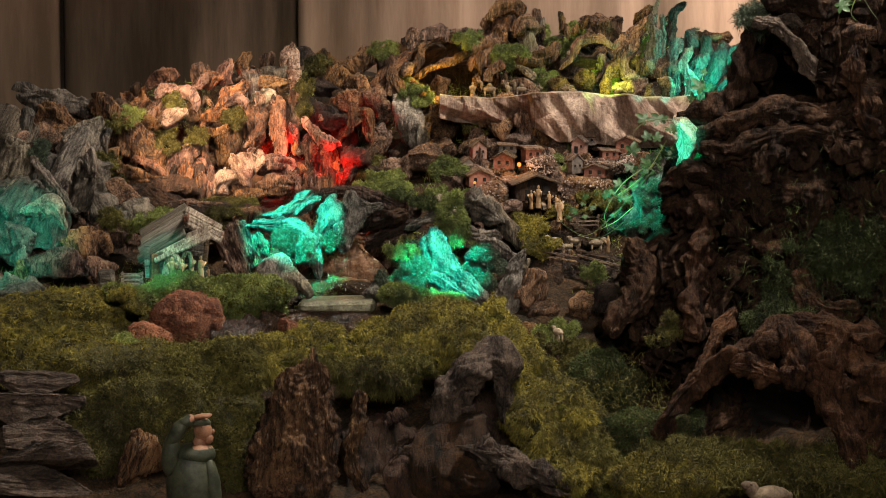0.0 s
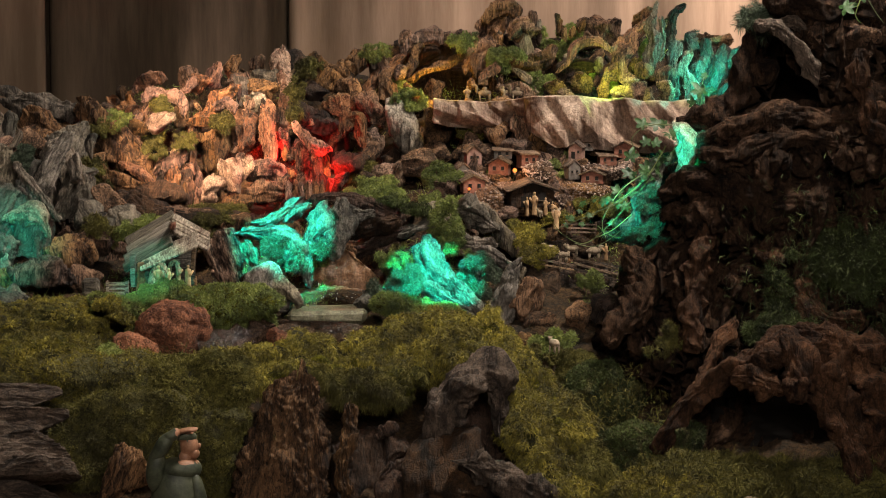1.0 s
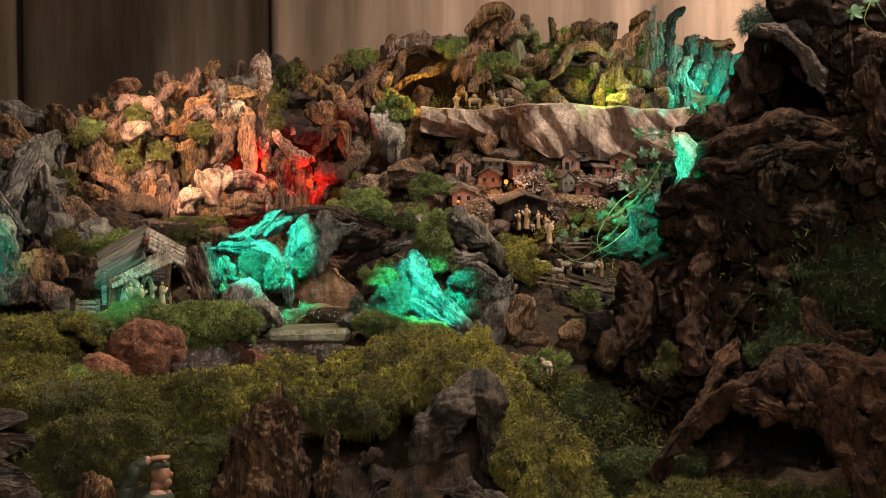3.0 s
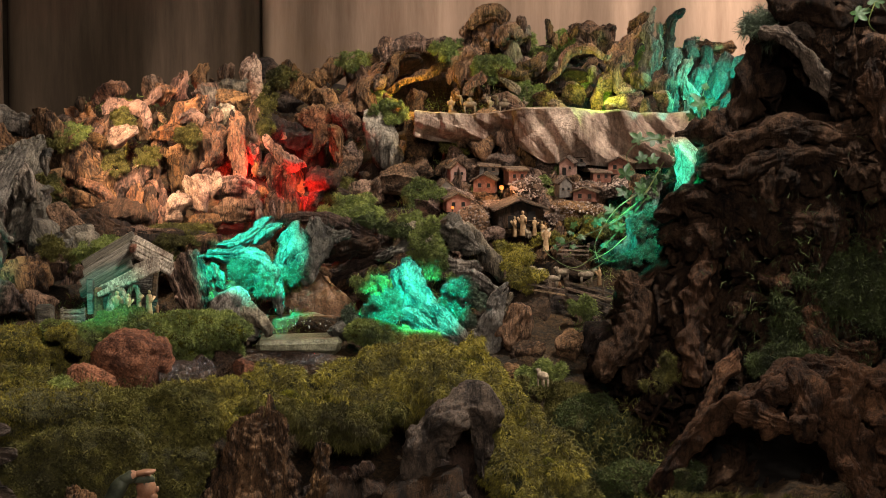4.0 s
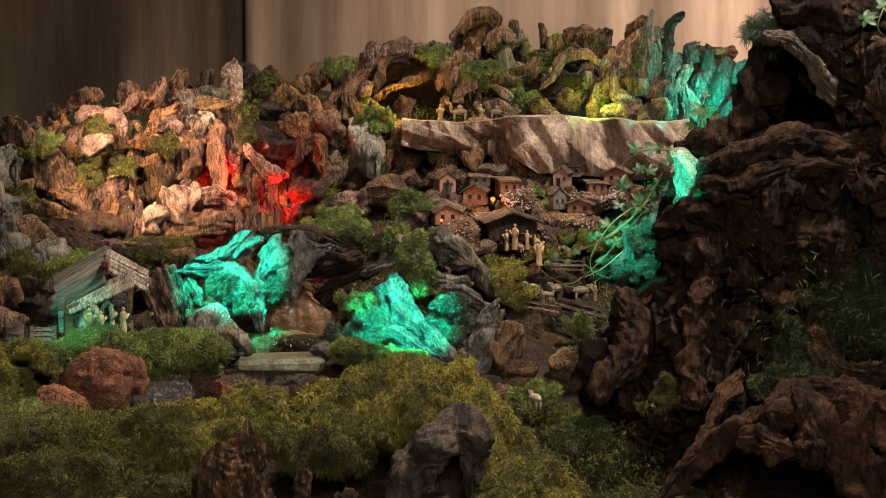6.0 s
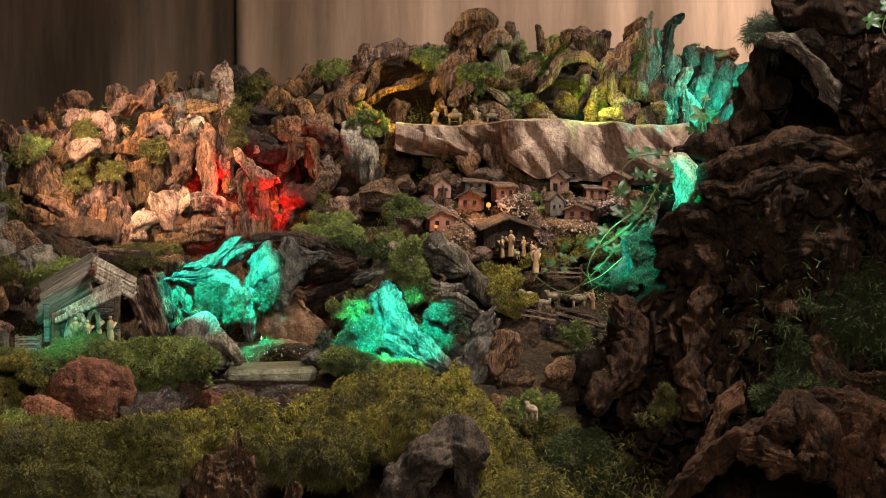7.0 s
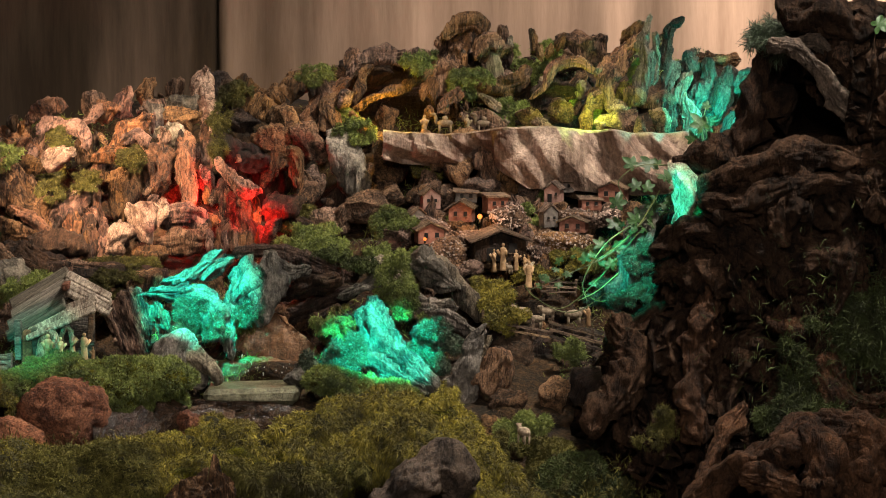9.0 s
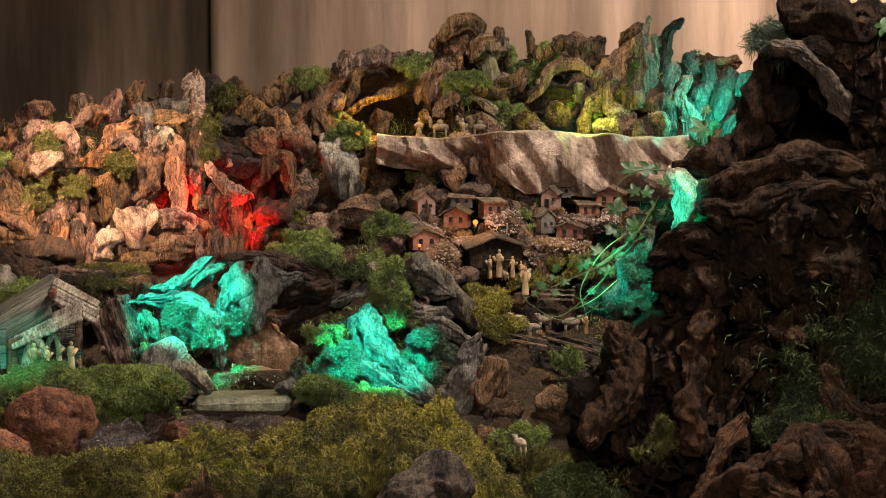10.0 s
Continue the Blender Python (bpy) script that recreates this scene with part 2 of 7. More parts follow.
def fbm(p, octaves=4, gain=0.5):
    out, amp = 0, 1.0
    for k in range(octaves):
        out = out + amp * value_noise(p * 2.03 ** k + 7.3 * k)
        amp *= gain
    return out


def ridged(p, octaves=3):
    out, amp = 0, 1.0
    for k in range(octaves):
        out = out + amp * (1 - 2 * np.abs(value_noise(p * 2.1 ** k + 3.1 * k)))
        amp *= 0.5
    return out


def mesh_object(name, verts, faces, mat, parent=None, label="", smooth=True):
    me = bpy.data.meshes.new(name)
    verts = np.asarray(verts, dtype=float).reshape(-1, 3)
    if isinstance(faces, np.ndarray):
        k = faces.shape[1]
        me.vertices.add(len(verts))
        me.vertices.foreach_set("co", verts.ravel())
        me.loops.add(faces.size)
        me.loops.foreach_set("vertex_index", faces.ravel().astype(np.int32))
        me.polygons.add(len(faces))
        me.polygons.foreach_set("loop_start", np.arange(0, faces.size, k, dtype=np.int32))
        me.update(calc_edges=True)
    else:
        me.from_pydata(verts.tolist(), [], faces)
    me.polygons.foreach_set("use_smooth", np.full(len(me.polygons), smooth))
    me.materials.append(mat)
    me.update()
    ob = new(name, me)
    if parent:
        ob.parent = parent
    if label:
        tagged(ob, label)
    return ob


def part(name, bm, mat, parent, label=""):
    me = bpy.data.meshes.new(name)
    bm.to_mesh(me)
    bm.free()
    me.materials.append(mat)
    ob = new(name, me)
    ob.parent = parent
    if label:
        tagged(ob, label)
    return ob


def ball(level):
    bm = bmesh.new()
    bmesh.ops.create_icosphere(bm, subdivisions=level, radius=1)
    v = np.array([p.co[:] for p in bm.verts])
    f = np.array([[p.index for p in q.verts] for q in bm.faces])
    bm.free()
    return v, f


BALLS = {k: ball(k) for k in (2, 3, 4, 5, 6)}


def place_seed(p):
    """A seed of its own for each place."""
    return int(abs(p[0] * 7919 + p[1] * 3571 + p[2] * 15485) * 100) % 99991


def normals_of(v, f):
    fn = np.cross(v[f[:, 1]] - v[f[:, 0]], v[f[:, 2]] - v[f[:, 0]])
    n = np.zeros_like(v)
    for k in range(3):
        np.add.at(n, f[:, k], fn)
    return n / (np.linalg.norm(n, axis=1, keepdims=True) + 1e-12)


def roughen(v, n, off, big, mid, fine, grain=(1, 1, 1)):
    """Swells, broken edges and fine relief, in metres, along the normals."""
    g = np.array(grain)
    v = v + n * ((ridged(v * g / 0.035 + off, 2) - 0.4) * big)[:, None]
    v = v + n * ((ridged(v * g / 0.013 + off * 1.7, 2) - 0.4) * mid)[:, None]
    return v + n * (fbm(v * g / 0.0055 + off, 3, 0.6) * fine)[:, None]


def lump(size, deep, level, seed, cuts, lumpy, ridge, fine, taper=0.0):
    """A broken lump: a ball cut by planes, with large swells, long furrows and fine relief; metres, its length along z."""
    rng = np.random.default_rng(seed)
    v, f = BALLS[level]
    v = np.sign(v) * np.abs(v) ** 0.85
    for _ in range(cuts):
        n = rng.normal(size=3)
        n /= np.linalg.norm(n)
        o = rng.uniform(0.30, 0.78)
        v = v - np.outer(np.maximum(0, v @ n - o), n) * 0.98
    lo, hi = v.min(0), v.max(0)
    v = (v - (lo + hi) / 2) / (hi - lo)
    v[:, :2] *= (1 - taper * (v[:, 2:3] + 0.5))
    v = v * np.array([size[0], deep, size[1]])
    s = min(size[0], size[1], deep * 1.5)
    off = rng.uniform(0, 30, 3)
    n = normals_of(v, f)
    v = v + n * (fbm(v / (0.5 * s) + off, 3) * lumpy * s * 0.5)[:, None]
    n = normals_of(v, f)
    if ridge:
        turn = rng.uniform(-0.25, 0.25)
        q = np.stack([v[:, 0] + turn * v[:, 2], v[:, 1], v[:, 2]], 1) / np.array([0.010, 0.010, 0.07]) + off
        furrow = np.abs(fbm(q, 3, 0.6))
        v = v + n * (np.minimum(furrow, 0.45) * 3.2 * ridge - ridge)[:, None]
    k = min(1.0, s / 0.05)
    v = roughen(v, n, off, 0.0022 * k * (fine > 0.001), 0.0022 * k * (fine > 0.001), fine, (1, 1, 0.5) if ridge else (1, 1, 1))
    return v, f


def rock(place, size, angle, mat=None, seed=None, deep=None, cuts=11, lumpy=0.12, ridge=0.0, fine=0.0012, turn=0, level=None,
         name="rock", label="", category="rock", parent=None, taper=0.0):
    seed = place_seed(place) if seed is None else seed
    deep = 0.75 * min(size) if deep is None else deep
    big = max(size)
    level = level or (6 if big > 0.22 else 5 if big > 0.085 else 4 if big > 0.03 else 3)
    v, f = lump(size, deep, level, seed, cuts, lumpy, ridge, fine, taper)
    ob = mesh_object(name, v, f, mat or STONE, parent)
    ob.matrix_basis = pose(*place, 0, -angle, turn)
    if not parent:
        tagged(ob, label or LABELS.get((mat or STONE).name, "brown stone lying on the mossy hillside"), category)
    elif label:
        tagged(ob, label)
    return ob


LABELS = {
    "brown_stone": "rough brown stone set into the mossy hillside",
    "dark_grey_stone": "dark weathered stone glowing in teal lamp light",
    "grey_stone": "weathered grey stone standing on the hillside",
    "red_brown_stone": "rounded red-brown stone beside the moss bank",
    "wet_dark_stone": "wet dark stone beside the little stream",
    "cork_bark": "rugged brown cork bark piece on the hillside",
    "old_root_wood": "dark gnarled root wood on the hillside",
    "weathered_wood": "grey weathered driftwood piece on the hillside",
    "pale_inner_bark": "pale split bark piece on the cliff",
}


def bark(place, size, angle, mat=None, **kw):
    kw = dict(dict(cuts=9, lumpy=0.12, ridge=0.0036, fine=0.0012, name="bark_piece", category="bark"), **kw)
    return rock(place, size, angle, mat or BARK, **kw)


def tube(name, points, radii, mat, parent=None, label="", seed=0, sides=24, knots=0.3, ridge=0.0016, category="root", step=0.004):
    """A gnarled root or branch along a smooth line of points."""
    pts, rad = np.array(points, float), np.interp(np.linspace(0, 1, len(points)), np.linspace(0, 1, len(radii)), radii)
    n = len(pts)
    length = np.linalg.norm(np.diff(pts, axis=0), axis=1).sum()
    m = max(6, int(length / step))
    line, r = [], []
    for s in np.linspace(0, n - 1 - 1e-6, m):
        i, t = int(s), s - int(s)
        p0, p1, p2, p3 = pts[max(i - 1, 0)], pts[i], pts[min(i + 1, n - 1)], pts[min(i + 2, n - 1)]
        line.append(0.5 * (2 * p1 + (p2 - p0) * t + (2 * p0 - 5 * p1 + 4 * p2 - p3) * t * t + (3 * p1 - p0 - 3 * p2 + p3) * t ** 3))
        r.append(rad[i] * (1 - t) + rad[min(i + 1, n - 1)] * t)
    line, r = np.array(line), np.array(r)
    r[0] *= 0.35
    r[-1] *= 0.35
    d = np.gradient(line, axis=0)
    d /= np.linalg.norm(d, axis=1, keepdims=True)
    side = np.cross(d, (0.13, 1, 0.21))
    side /= np.linalg.norm(side, axis=1, keepdims=True)
    up = np.cross(side, d)
    a = np.linspace(0, 2 * np.pi, sides, endpoint=False)
    ring = np.cos(a)[None, :, None] * side[:, None] + np.sin(a)[None, :, None] * up[:, None]
    along = np.linspace(0, length, m)
    q = np.stack([np.cos(a)[None] * 2.2 + 0 * along[:, None], np.sin(a)[None] * 2.2 + 0 * along[:, None], along[:, None] / 0.05 + 0 * a[None]], -1).reshape(-1, 3)
    swell = 1 + knots * fbm(q * 0.7 + seed * 1.7, 2)
    v = (line[:, None] + ring * r[:, None, None] * swell.reshape(m, sides, 1)).reshape(-1, 3)
    v = v + ring.reshape(-1, 3) * (ridged(np.stack([q[:, 0] * 1.8, q[:, 1] * 1.8, q[:, 2]], -1) + seed, 2) * ridge)[:, None]
    if ridge:
        v = roughen(v, ring.reshape(-1, 3), seed * 3.3, 1.6 * ridge, 1.1 * ridge, 0.5 * ridge)
    f = [[i * sides + j, i * sides + (j + 1) % sides, (i + 1) * sides + (j + 1) % sides, (i + 1) * sides + j] for i in range(m - 1) for j in range(sides)]
    f += [list(range(sides))[::-1], [(m - 1) * sides + j for j in range(sides)]]
    centre = np.zeros(3) if parent else v.mean(0)
    ob = mesh_object(name, v - centre, f, mat, parent, label)
    if not parent:
        ob.location = centre
        tagged(ob, label or LABELS.get(mat.name, ""), category)
    return ob


def blades(points, normals, length, width, rng, lean=0.7, droop=0.5):
    """Short bent blades on points of a surface: three corners and a tip each."""
    n = len(points)
    d = normals * 0.8 + rng.normal(size=(n, 3)) * lean
    d /= np.linalg.norm(d, axis=1, keepdims=True)
    s = np.cross(d, rng.normal(size=(n, 3)))
    s /= np.linalg.norm(s, axis=1, keepdims=True)
    ln = length * rng.uniform(0.5, 1.3, (n, 1))
    w = width * rng.uniform(0.7, 1.3, (n, 1))
    mid = points + d * ln * 0.55
    d2 = d + np.array([0, 0, -droop]) + rng.normal(size=(n, 3)) * 0.3
    tip = mid + d2 * ln * 0.5
    v = np.stack([points - s * w * 0.5, points + s * w * 0.5, mid - s * w * 0.5, mid + s * w * 0.5, tip], 1).reshape(-1, 3)
    b = np.arange(n)[:, None] * 5
    f = np.concatenate([b + [0, 1, 3], b + [0, 3, 2], b + [2, 3, 4]])
    return v, f


def smooth_line(points, radii, step):
    """Points and radii of a smooth curve through a few knots, evenly spaced."""
    pts, rad = np.array(points, float), np.interp(np.linspace(0, 1, len(points)), np.linspace(0, 1, len(radii)), radii)
    n = len(pts)
    m = max(10, int(np.linalg.norm(np.diff(pts, axis=0), axis=1).sum() / step))
    s = np.linspace(0, n - 1 - 1e-6, m)
    i = s.astype(int)
    t = (s - i)[:, None]
    p0, p1, p2, p3 = pts[np.maximum(i - 1, 0)], pts[i], pts[np.minimum(i + 1, n - 1)], pts[np.minimum(i + 2, n - 1)]
    line = 0.5 * (2 * p1 + (p2 - p0) * t + (2 * p0 - 5 * p1 + 4 * p2 - p3) * t * t + (3 * p1 - p0 - 3 * p2 + p3) * t ** 3)
    return line, rad[i] * (1 - t[:, 0]) + rad[np.minimum(i + 1, n - 1)] * t[:, 0]


def wood_mesh(points, radii, seed, squash=0.7, furrow=0.003, swell=0.5, ragged=0.9, sides=60, step=0.0022, twist=8.0, blunt=0.7, facets=1.0):
    """A torn length of wood or bark: flattened, furrowed along its grain, with ragged rounded ends."""
    rng = np.random.default_rng(seed)
    off = rng.uniform(0, 30, 3)
    line, r = smooth_line(points, radii, step)
    m = len(line)
    along = np.concatenate([[0], np.cumsum(np.linalg.norm(np.diff(line, axis=0), axis=1))])
    for s in (along, along[-1] - along):
        k = np.clip(s / (r * blunt + 1e-6), 0, 1)
        r = r * np.maximum(np.sqrt(1 - (1 - k) ** 2), 0.03)
    d = np.gradient(line, axis=0)
    d /= np.linalg.norm(d, axis=1, keepdims=True) + 1e-12
    side = np.cross(d, (0.13, 1, 0.21))
    side /= np.linalg.norm(side, axis=1, keepdims=True)
    up = np.cross(side, d)
    a = np.linspace(0, 2 * np.pi, sides, endpoint=False)
    ring = np.cos(a)[None, :, None] * side[:, None] + np.sin(a)[None, :, None] * up[:, None] * squash
    norm = np.cos(a)[None, :, None] * side[:, None] * squash + np.sin(a)[None, :, None] * up[:, None]
    norm = (norm / np.linalg.norm(norm, axis=2, keepdims=True)).reshape(-1, 3)
    b = a[None] + twist * along[:, None] * rng.uniform(-1, 1)
    q = np.stack([np.cos(b) * r[:, None], np.sin(b) * r[:, None], along[:, None] + 0 * b], -1).reshape(-1, 3)
    size = np.maximum(r, 0.003)[:, None] + 0 * b
    cut = np.full((m, sides), 9.0)
    for k in range(7):
        way = 2 * np.pi * (k + rng.uniform(-0.35, 0.35)) / 7 + 2.5 * value_noise(np.stack([along / 0.045, 0 * along, 0 * along + k], 1) + off) * facets
        away = 0.80 + 0.34 * value_noise(np.stack([along / 0.022, 0 * along + 5, 0 * along + 3 * k], 1) + off)
        c = np.cos(a[None] - way[:, None])
        cut = np.minimum(cut, np.where(c > 0.2, away[:, None] / np.maximum(c, 0.2), 9.0))
    cut = 1 + (np.minimum(cut, 1.45) - 1) * facets
    v = line[:, None] + ring * (r[:, None] * cut)[:, :, None]
    v = v.reshape(-1, 3)
    v = v + norm * (fbm(q / 0.028 + off, 3) * swell * 0.6)[:, None] * size.reshape(-1, 1)
    furrow = furrow * 0.62
    v = v + norm * ((np.minimum(np.abs(fbm(q / np.array([0.007, 0.007, 0.055]) + off, 3, 0.6)), 0.5) * 3.4 - 1.0) * furrow)[:, None] * np.minimum(1, size.reshape(-1, 1) / 0.008)
    v = v + norm * ((ridged(q / np.array([0.012, 0.012, 0.03]) + off, 2) - 0.4) * furrow * 0.6)[:, None]
    v = v + norm * (fbm(q / 0.006 + off, 4, 0.7) * furrow * 0.8)[:, None]
    tear = value_noise(np.stack([np.cos(b).ravel() * 2.5, np.sin(b).ravel() * 2.5, 0 * b.ravel()], 1) + off) * ragged
    edge = np.clip(1 - np.minimum(along, along[-1] - along) / (2.0 * r.max()), 0, 1)[:, None] + 0 * b
    sign = np.where(along < along[-1] / 2, -1.0, 1.0)[:, None] + 0 * b
    v = v + (d[:, None] + 0 * ring).reshape(-1, 3) * (tear * edge.ravel() * sign.ravel())[:, None] * r.max()
    i = (np.arange(m - 1)[:, None] * sides + np.arange(sides)[None]).ravel()
    j = (np.arange(m - 1)[:, None] * sides + (np.arange(sides)[None] + 1) % sides).ravel()
    return v, np.stack([i, j, j + sides, i + sides], 1)


def wood(points, radii, mat, parent=None, name="bark_piece", label="", category="bark", seed=None, **kw):
    seed = place_seed(points[0]) if seed is None else seed
    v, f = wood_mesh(points, radii, seed, **kw)
    centre = np.zeros(3) if parent else v.mean(0)
    ob = mesh_object(name, v - centre, f, mat, parent, label if parent else "")
    if not parent:
        ob.location = centre
        tagged(ob, label or LABELS.get(mat.name, "brown bark piece on the hillside"), category)
    return ob


def shoots(base, v, f, mat, rng, seed, length, width, density, droop, lean=0.85, clumps=0.004, gaps=-0.55):
    """Short shoots all over a surface of triangles, in clumps with bare gaps."""
    fn = np.cross(v[f[:, 1]] - v[f[:, 0]], v[f[:, 2]] - v[f[:, 0]])
    area = np.linalg.norm(fn, axis=1)
    weight = area * np.where(fn[:, 1] > 0.5 * area, 0.1, 1.0)
    n = int(min(110000, density * area.sum() * 0.5 * 900000 * 1.15))
    pick = rng.choice(len(f), n, p=weight / weight.sum())
    a, b = rng.random((n, 1)), rng.random((n, 1))
    a, b = np.where(a + b > 1, 1 - a, a), np.where(a + b > 1, 1 - b, b)
    q = v[f[pick]]
    pts = q[:, 0] + a * (q[:, 1] - q[:, 0]) + b * (q[:, 2] - q[:, 0])
    clump = fbm(pts / 0.012 + seed, 2)
    keep = clump + 0.7 * (gaps > -0.5) * value_noise(pts / 0.035 + seed + 3) > gaps
    nn = fn[pick] / (area[pick][:, None] + 1e-12)
    bv, bf = blades(pts[keep] + nn[keep] * (clump[keep] * clumps)[:, None], nn[keep], length, width, rng, lean, droop)
    return mesh_object("moss_shoots", bv, bf, mat, base, smooth=False)


def moss_roll(points, radii, mat, length=0.0080, density=1.9, squash=0.9, droop=0.9, label="", seed=None, width=0.0011):
    """A long bolster of moss over a buried root: an uneven mat with hanging shoots."""
    seed = place_seed(points[0]) if seed is None else seed
    rng = np.random.default_rng(seed + 500)
    v, f = wood_mesh(points, radii, seed, squash, 0.0, 0.5, 0.6, 64, 0.004, 0.0, facets=0.3)
    c = v.mean(0)
    v = v - c
    f = np.concatenate([f[:, [0, 1, 2]], f[:, [0, 2, 3]]])
    n = normals_of(v, f)
    if (n * v).sum() < 0:
        f = f[:, ::-1]
        n = -n
    v = v + n * (value_noise(v / 0.035 + seed) * 0.014 + np.abs(value_noise(v / 0.014 + seed)) * 0.016 + np.abs(value_noise(v / 0.006 + seed)) * 0.004 - 0.008)[:, None]
    base = tagged(new("moss_bank"), label or "long bolster of %s over a buried root" % mat.name.replace("_", " "), "moss", kind="stuff")
    base.location = c
    mesh_object("moss_mat", v, f, MOSSBASE, base)
    shoots(base, v, f, mat, rng, seed, length, width, density, droop, 0.75, 0.008, -0.25)
    return base


def moss(place, size, angle, mat=None, deep=None, length=0.009, density=1.0, label="", seed=None, width=0.0009, lumpy=0.3, droop=0.3, turn=0, bare=False):
    """A cushion of moss: a lumpy mat with short shoots all over it."""
    mat = mat or MOSSGREEN
    seed = place_seed(place) if seed is None else seed
    rng = np.random.default_rng(seed + 900)
    deep = 0.8 * min(size) if deep is None else deep
    vs, fs, count = [], [], 0
    tiny = max(size) < 0.12
    for k in range(14 if tiny else 9):
        small = (size[0] * rng.uniform(0.12, 0.38), size[1] * rng.uniform(0.12, 0.36)) if tiny else (size[0] * rng.uniform(0.35, 0.65), size[1] * rng.uniform(0.4, 0.8))
        lv, lf = lump(small, deep * rng.uniform(0.3, 0.7), 3 if tiny else 4, seed * 10 + k, 4, lumpy, 0, 0.002)
        t, q = rng.uniform(0, 6.28), rng.uniform(0.02, 1.7 if tiny else 1) ** 0.5
        shift = np.array([(size[0] - small[0]) * 0.5 * math.cos(t) * q, deep * rng.uniform(-0.15, 0.15), (size[1] - small[1]) * 0.5 * math.sin(t) * q])
        vs.append(lv + shift)
        fs.append(lf + count)
        count += len(lv)
    v, f = np.concatenate(vs), np.concatenate(fs)
    v = v + normals_of(v, f) * (np.abs(value_noise(v / 0.022 + seed)) * 0.010 + np.abs(value_noise(v / 0.009 + seed)) * 0.004 - 0.005)[:, None]
    base = tagged(new("moss_clump"), label or "thick cushion of %s growing on the hillside" % mat.name.replace("_", " "), "moss", kind="stuff")
    base.matrix_basis = pose(*place, 0, -angle, turn)
    if not bare and not tiny:
        mesh_object("moss_mat", v, f, MOSSBASE, base)
    shoots(base, v, f, mat, rng, seed, length * 0.55, width, density, droop)
    return base


def box_bm(bm, size, centre=(0, 0, 0), bevel=0.0, jag=0.0, seed=0):
    r = bmesh.ops.create_cube(bm, size=1)
    rng = random.Random(seed)
    for v in r["verts"]:
        v.co = Vector([v.co[k] * size[k] + centre[k] + rng.uniform(-jag, jag) for k in range(3)])
    if bevel:
        bmesh.ops.bevel(bm, geom=list({e for v in r["verts"] for e in v.link_edges}), offset=bevel, segments=1, affect="EDGES")
    return bm


def box(name, size, centre, mat, parent, label="", bevel=0.0, jag=0.0, seed=0, rot=None):
    ob = part(name, box_bm(bmesh.new(), size, (0, 0, 0), bevel, jag, seed), mat, parent, label)
    ob.matrix_basis = pose(*centre, *(rot or (0, 0, 0)))
    return ob


# ---- the room ----


def room():
    fl = tagged(part("floor", box_bm(bmesh.new(), (8, 11, 0.1), (0, 1.2, -0.05)), PLASTERWALL, None), "plain floor of the hall", "floor", kind="structure")
    for nm, size, c in (("wall_north", (8, 0.15, 3.2), (0, 6.4, 1.6)), ("wall_south", (8, 0.15, 3.2), (0, -4.0, 1.6)),
                        ("wall_west", (0.15, 10.2, 3.2), (-3.9, 1.2, 1.6)), ("wall_east", (0.15, 10.2, 3.2), (3.9, 1.2, 1.6)), ("ceiling", (8, 11, 0.1), (0, 1.2, 3.25))):
        tagged(part(nm, box_bm(bmesh.new(), size, c), PLASTERWALL, None), "plain plastered surface of the hall", nm.split("_")[0], kind="structure")


room()
tagged(part("stage", box_bm(bmesh.new(), (3.0, 1.9, 0.55), (0, 4.0, 0.275), 0.01), FENCEWOOD, None), "wooden stage under the whole landscape", "stage", kind="structure")


def curtain():
    """Tall cloth panels with soft folds; each panel hangs a little in front of its neighbour."""
    edges = [-1.7, (-0.6789, 4.619, 1.308)[0], (-0.2606, 4.619, 1.308)[0], 1.7]
    for k in range(3):
        x0, x1 = edges[k] + (0.003 if k else 0), edges[k + 1] - 0.001
        nx, nz = int((x1 - x0) / 0.006) + 2, 40
        x = np.linspace(x0, x1, nx)
        z = np.linspace(0.5, 2.9, nz)
        X, Z = np.meshgrid(x, z)
        n1 = value_noise(np.stack([X.ravel() / 0.11 + 9, Z.ravel() * 0.25, 0 * X.ravel() + 3 + k], 1))
        n2 = value_noise(np.stack([X.ravel() / 0.045, Z.ravel() * 0.4, 0 * X.ravel() + 8 + k], 1))
        n3 = value_noise(np.stack([X.ravel() / 0.2, Z.ravel() / 0.25, 0 * X.ravel() + 18], 1))
        Y = 4.68 - 0.004 * k + 0.030 * n1 + 0.006 * n2 + 0.008 * n3
        edge = np.minimum(np.abs(X.ravel() - x0), np.abs(X.ravel() - x1))
        Y = Y + 0.012 * np.exp(-edge / 0.008)
        v = np.stack([X.ravel(), Y, Z.ravel()], 1)
        i = (np.arange(nz - 1)[:, None] * nx + np.arange(nx - 1)[None]).ravel()
        f = np.stack([i, i + 1, i + nx + 1, i + nx], 1)
        # The middle panel takes the darker copy to paint the light's fall-off.
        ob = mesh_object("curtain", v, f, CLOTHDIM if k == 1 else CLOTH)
        m = ob.modifiers.new("thickness", "SOLIDIFY")
        m.thickness = 0.003
        tagged(ob, "tall tan cloth curtain hanging in soft folds", "curtain", "curtains behind the landscape")


curtain()

# ---- the hillside under everything ----


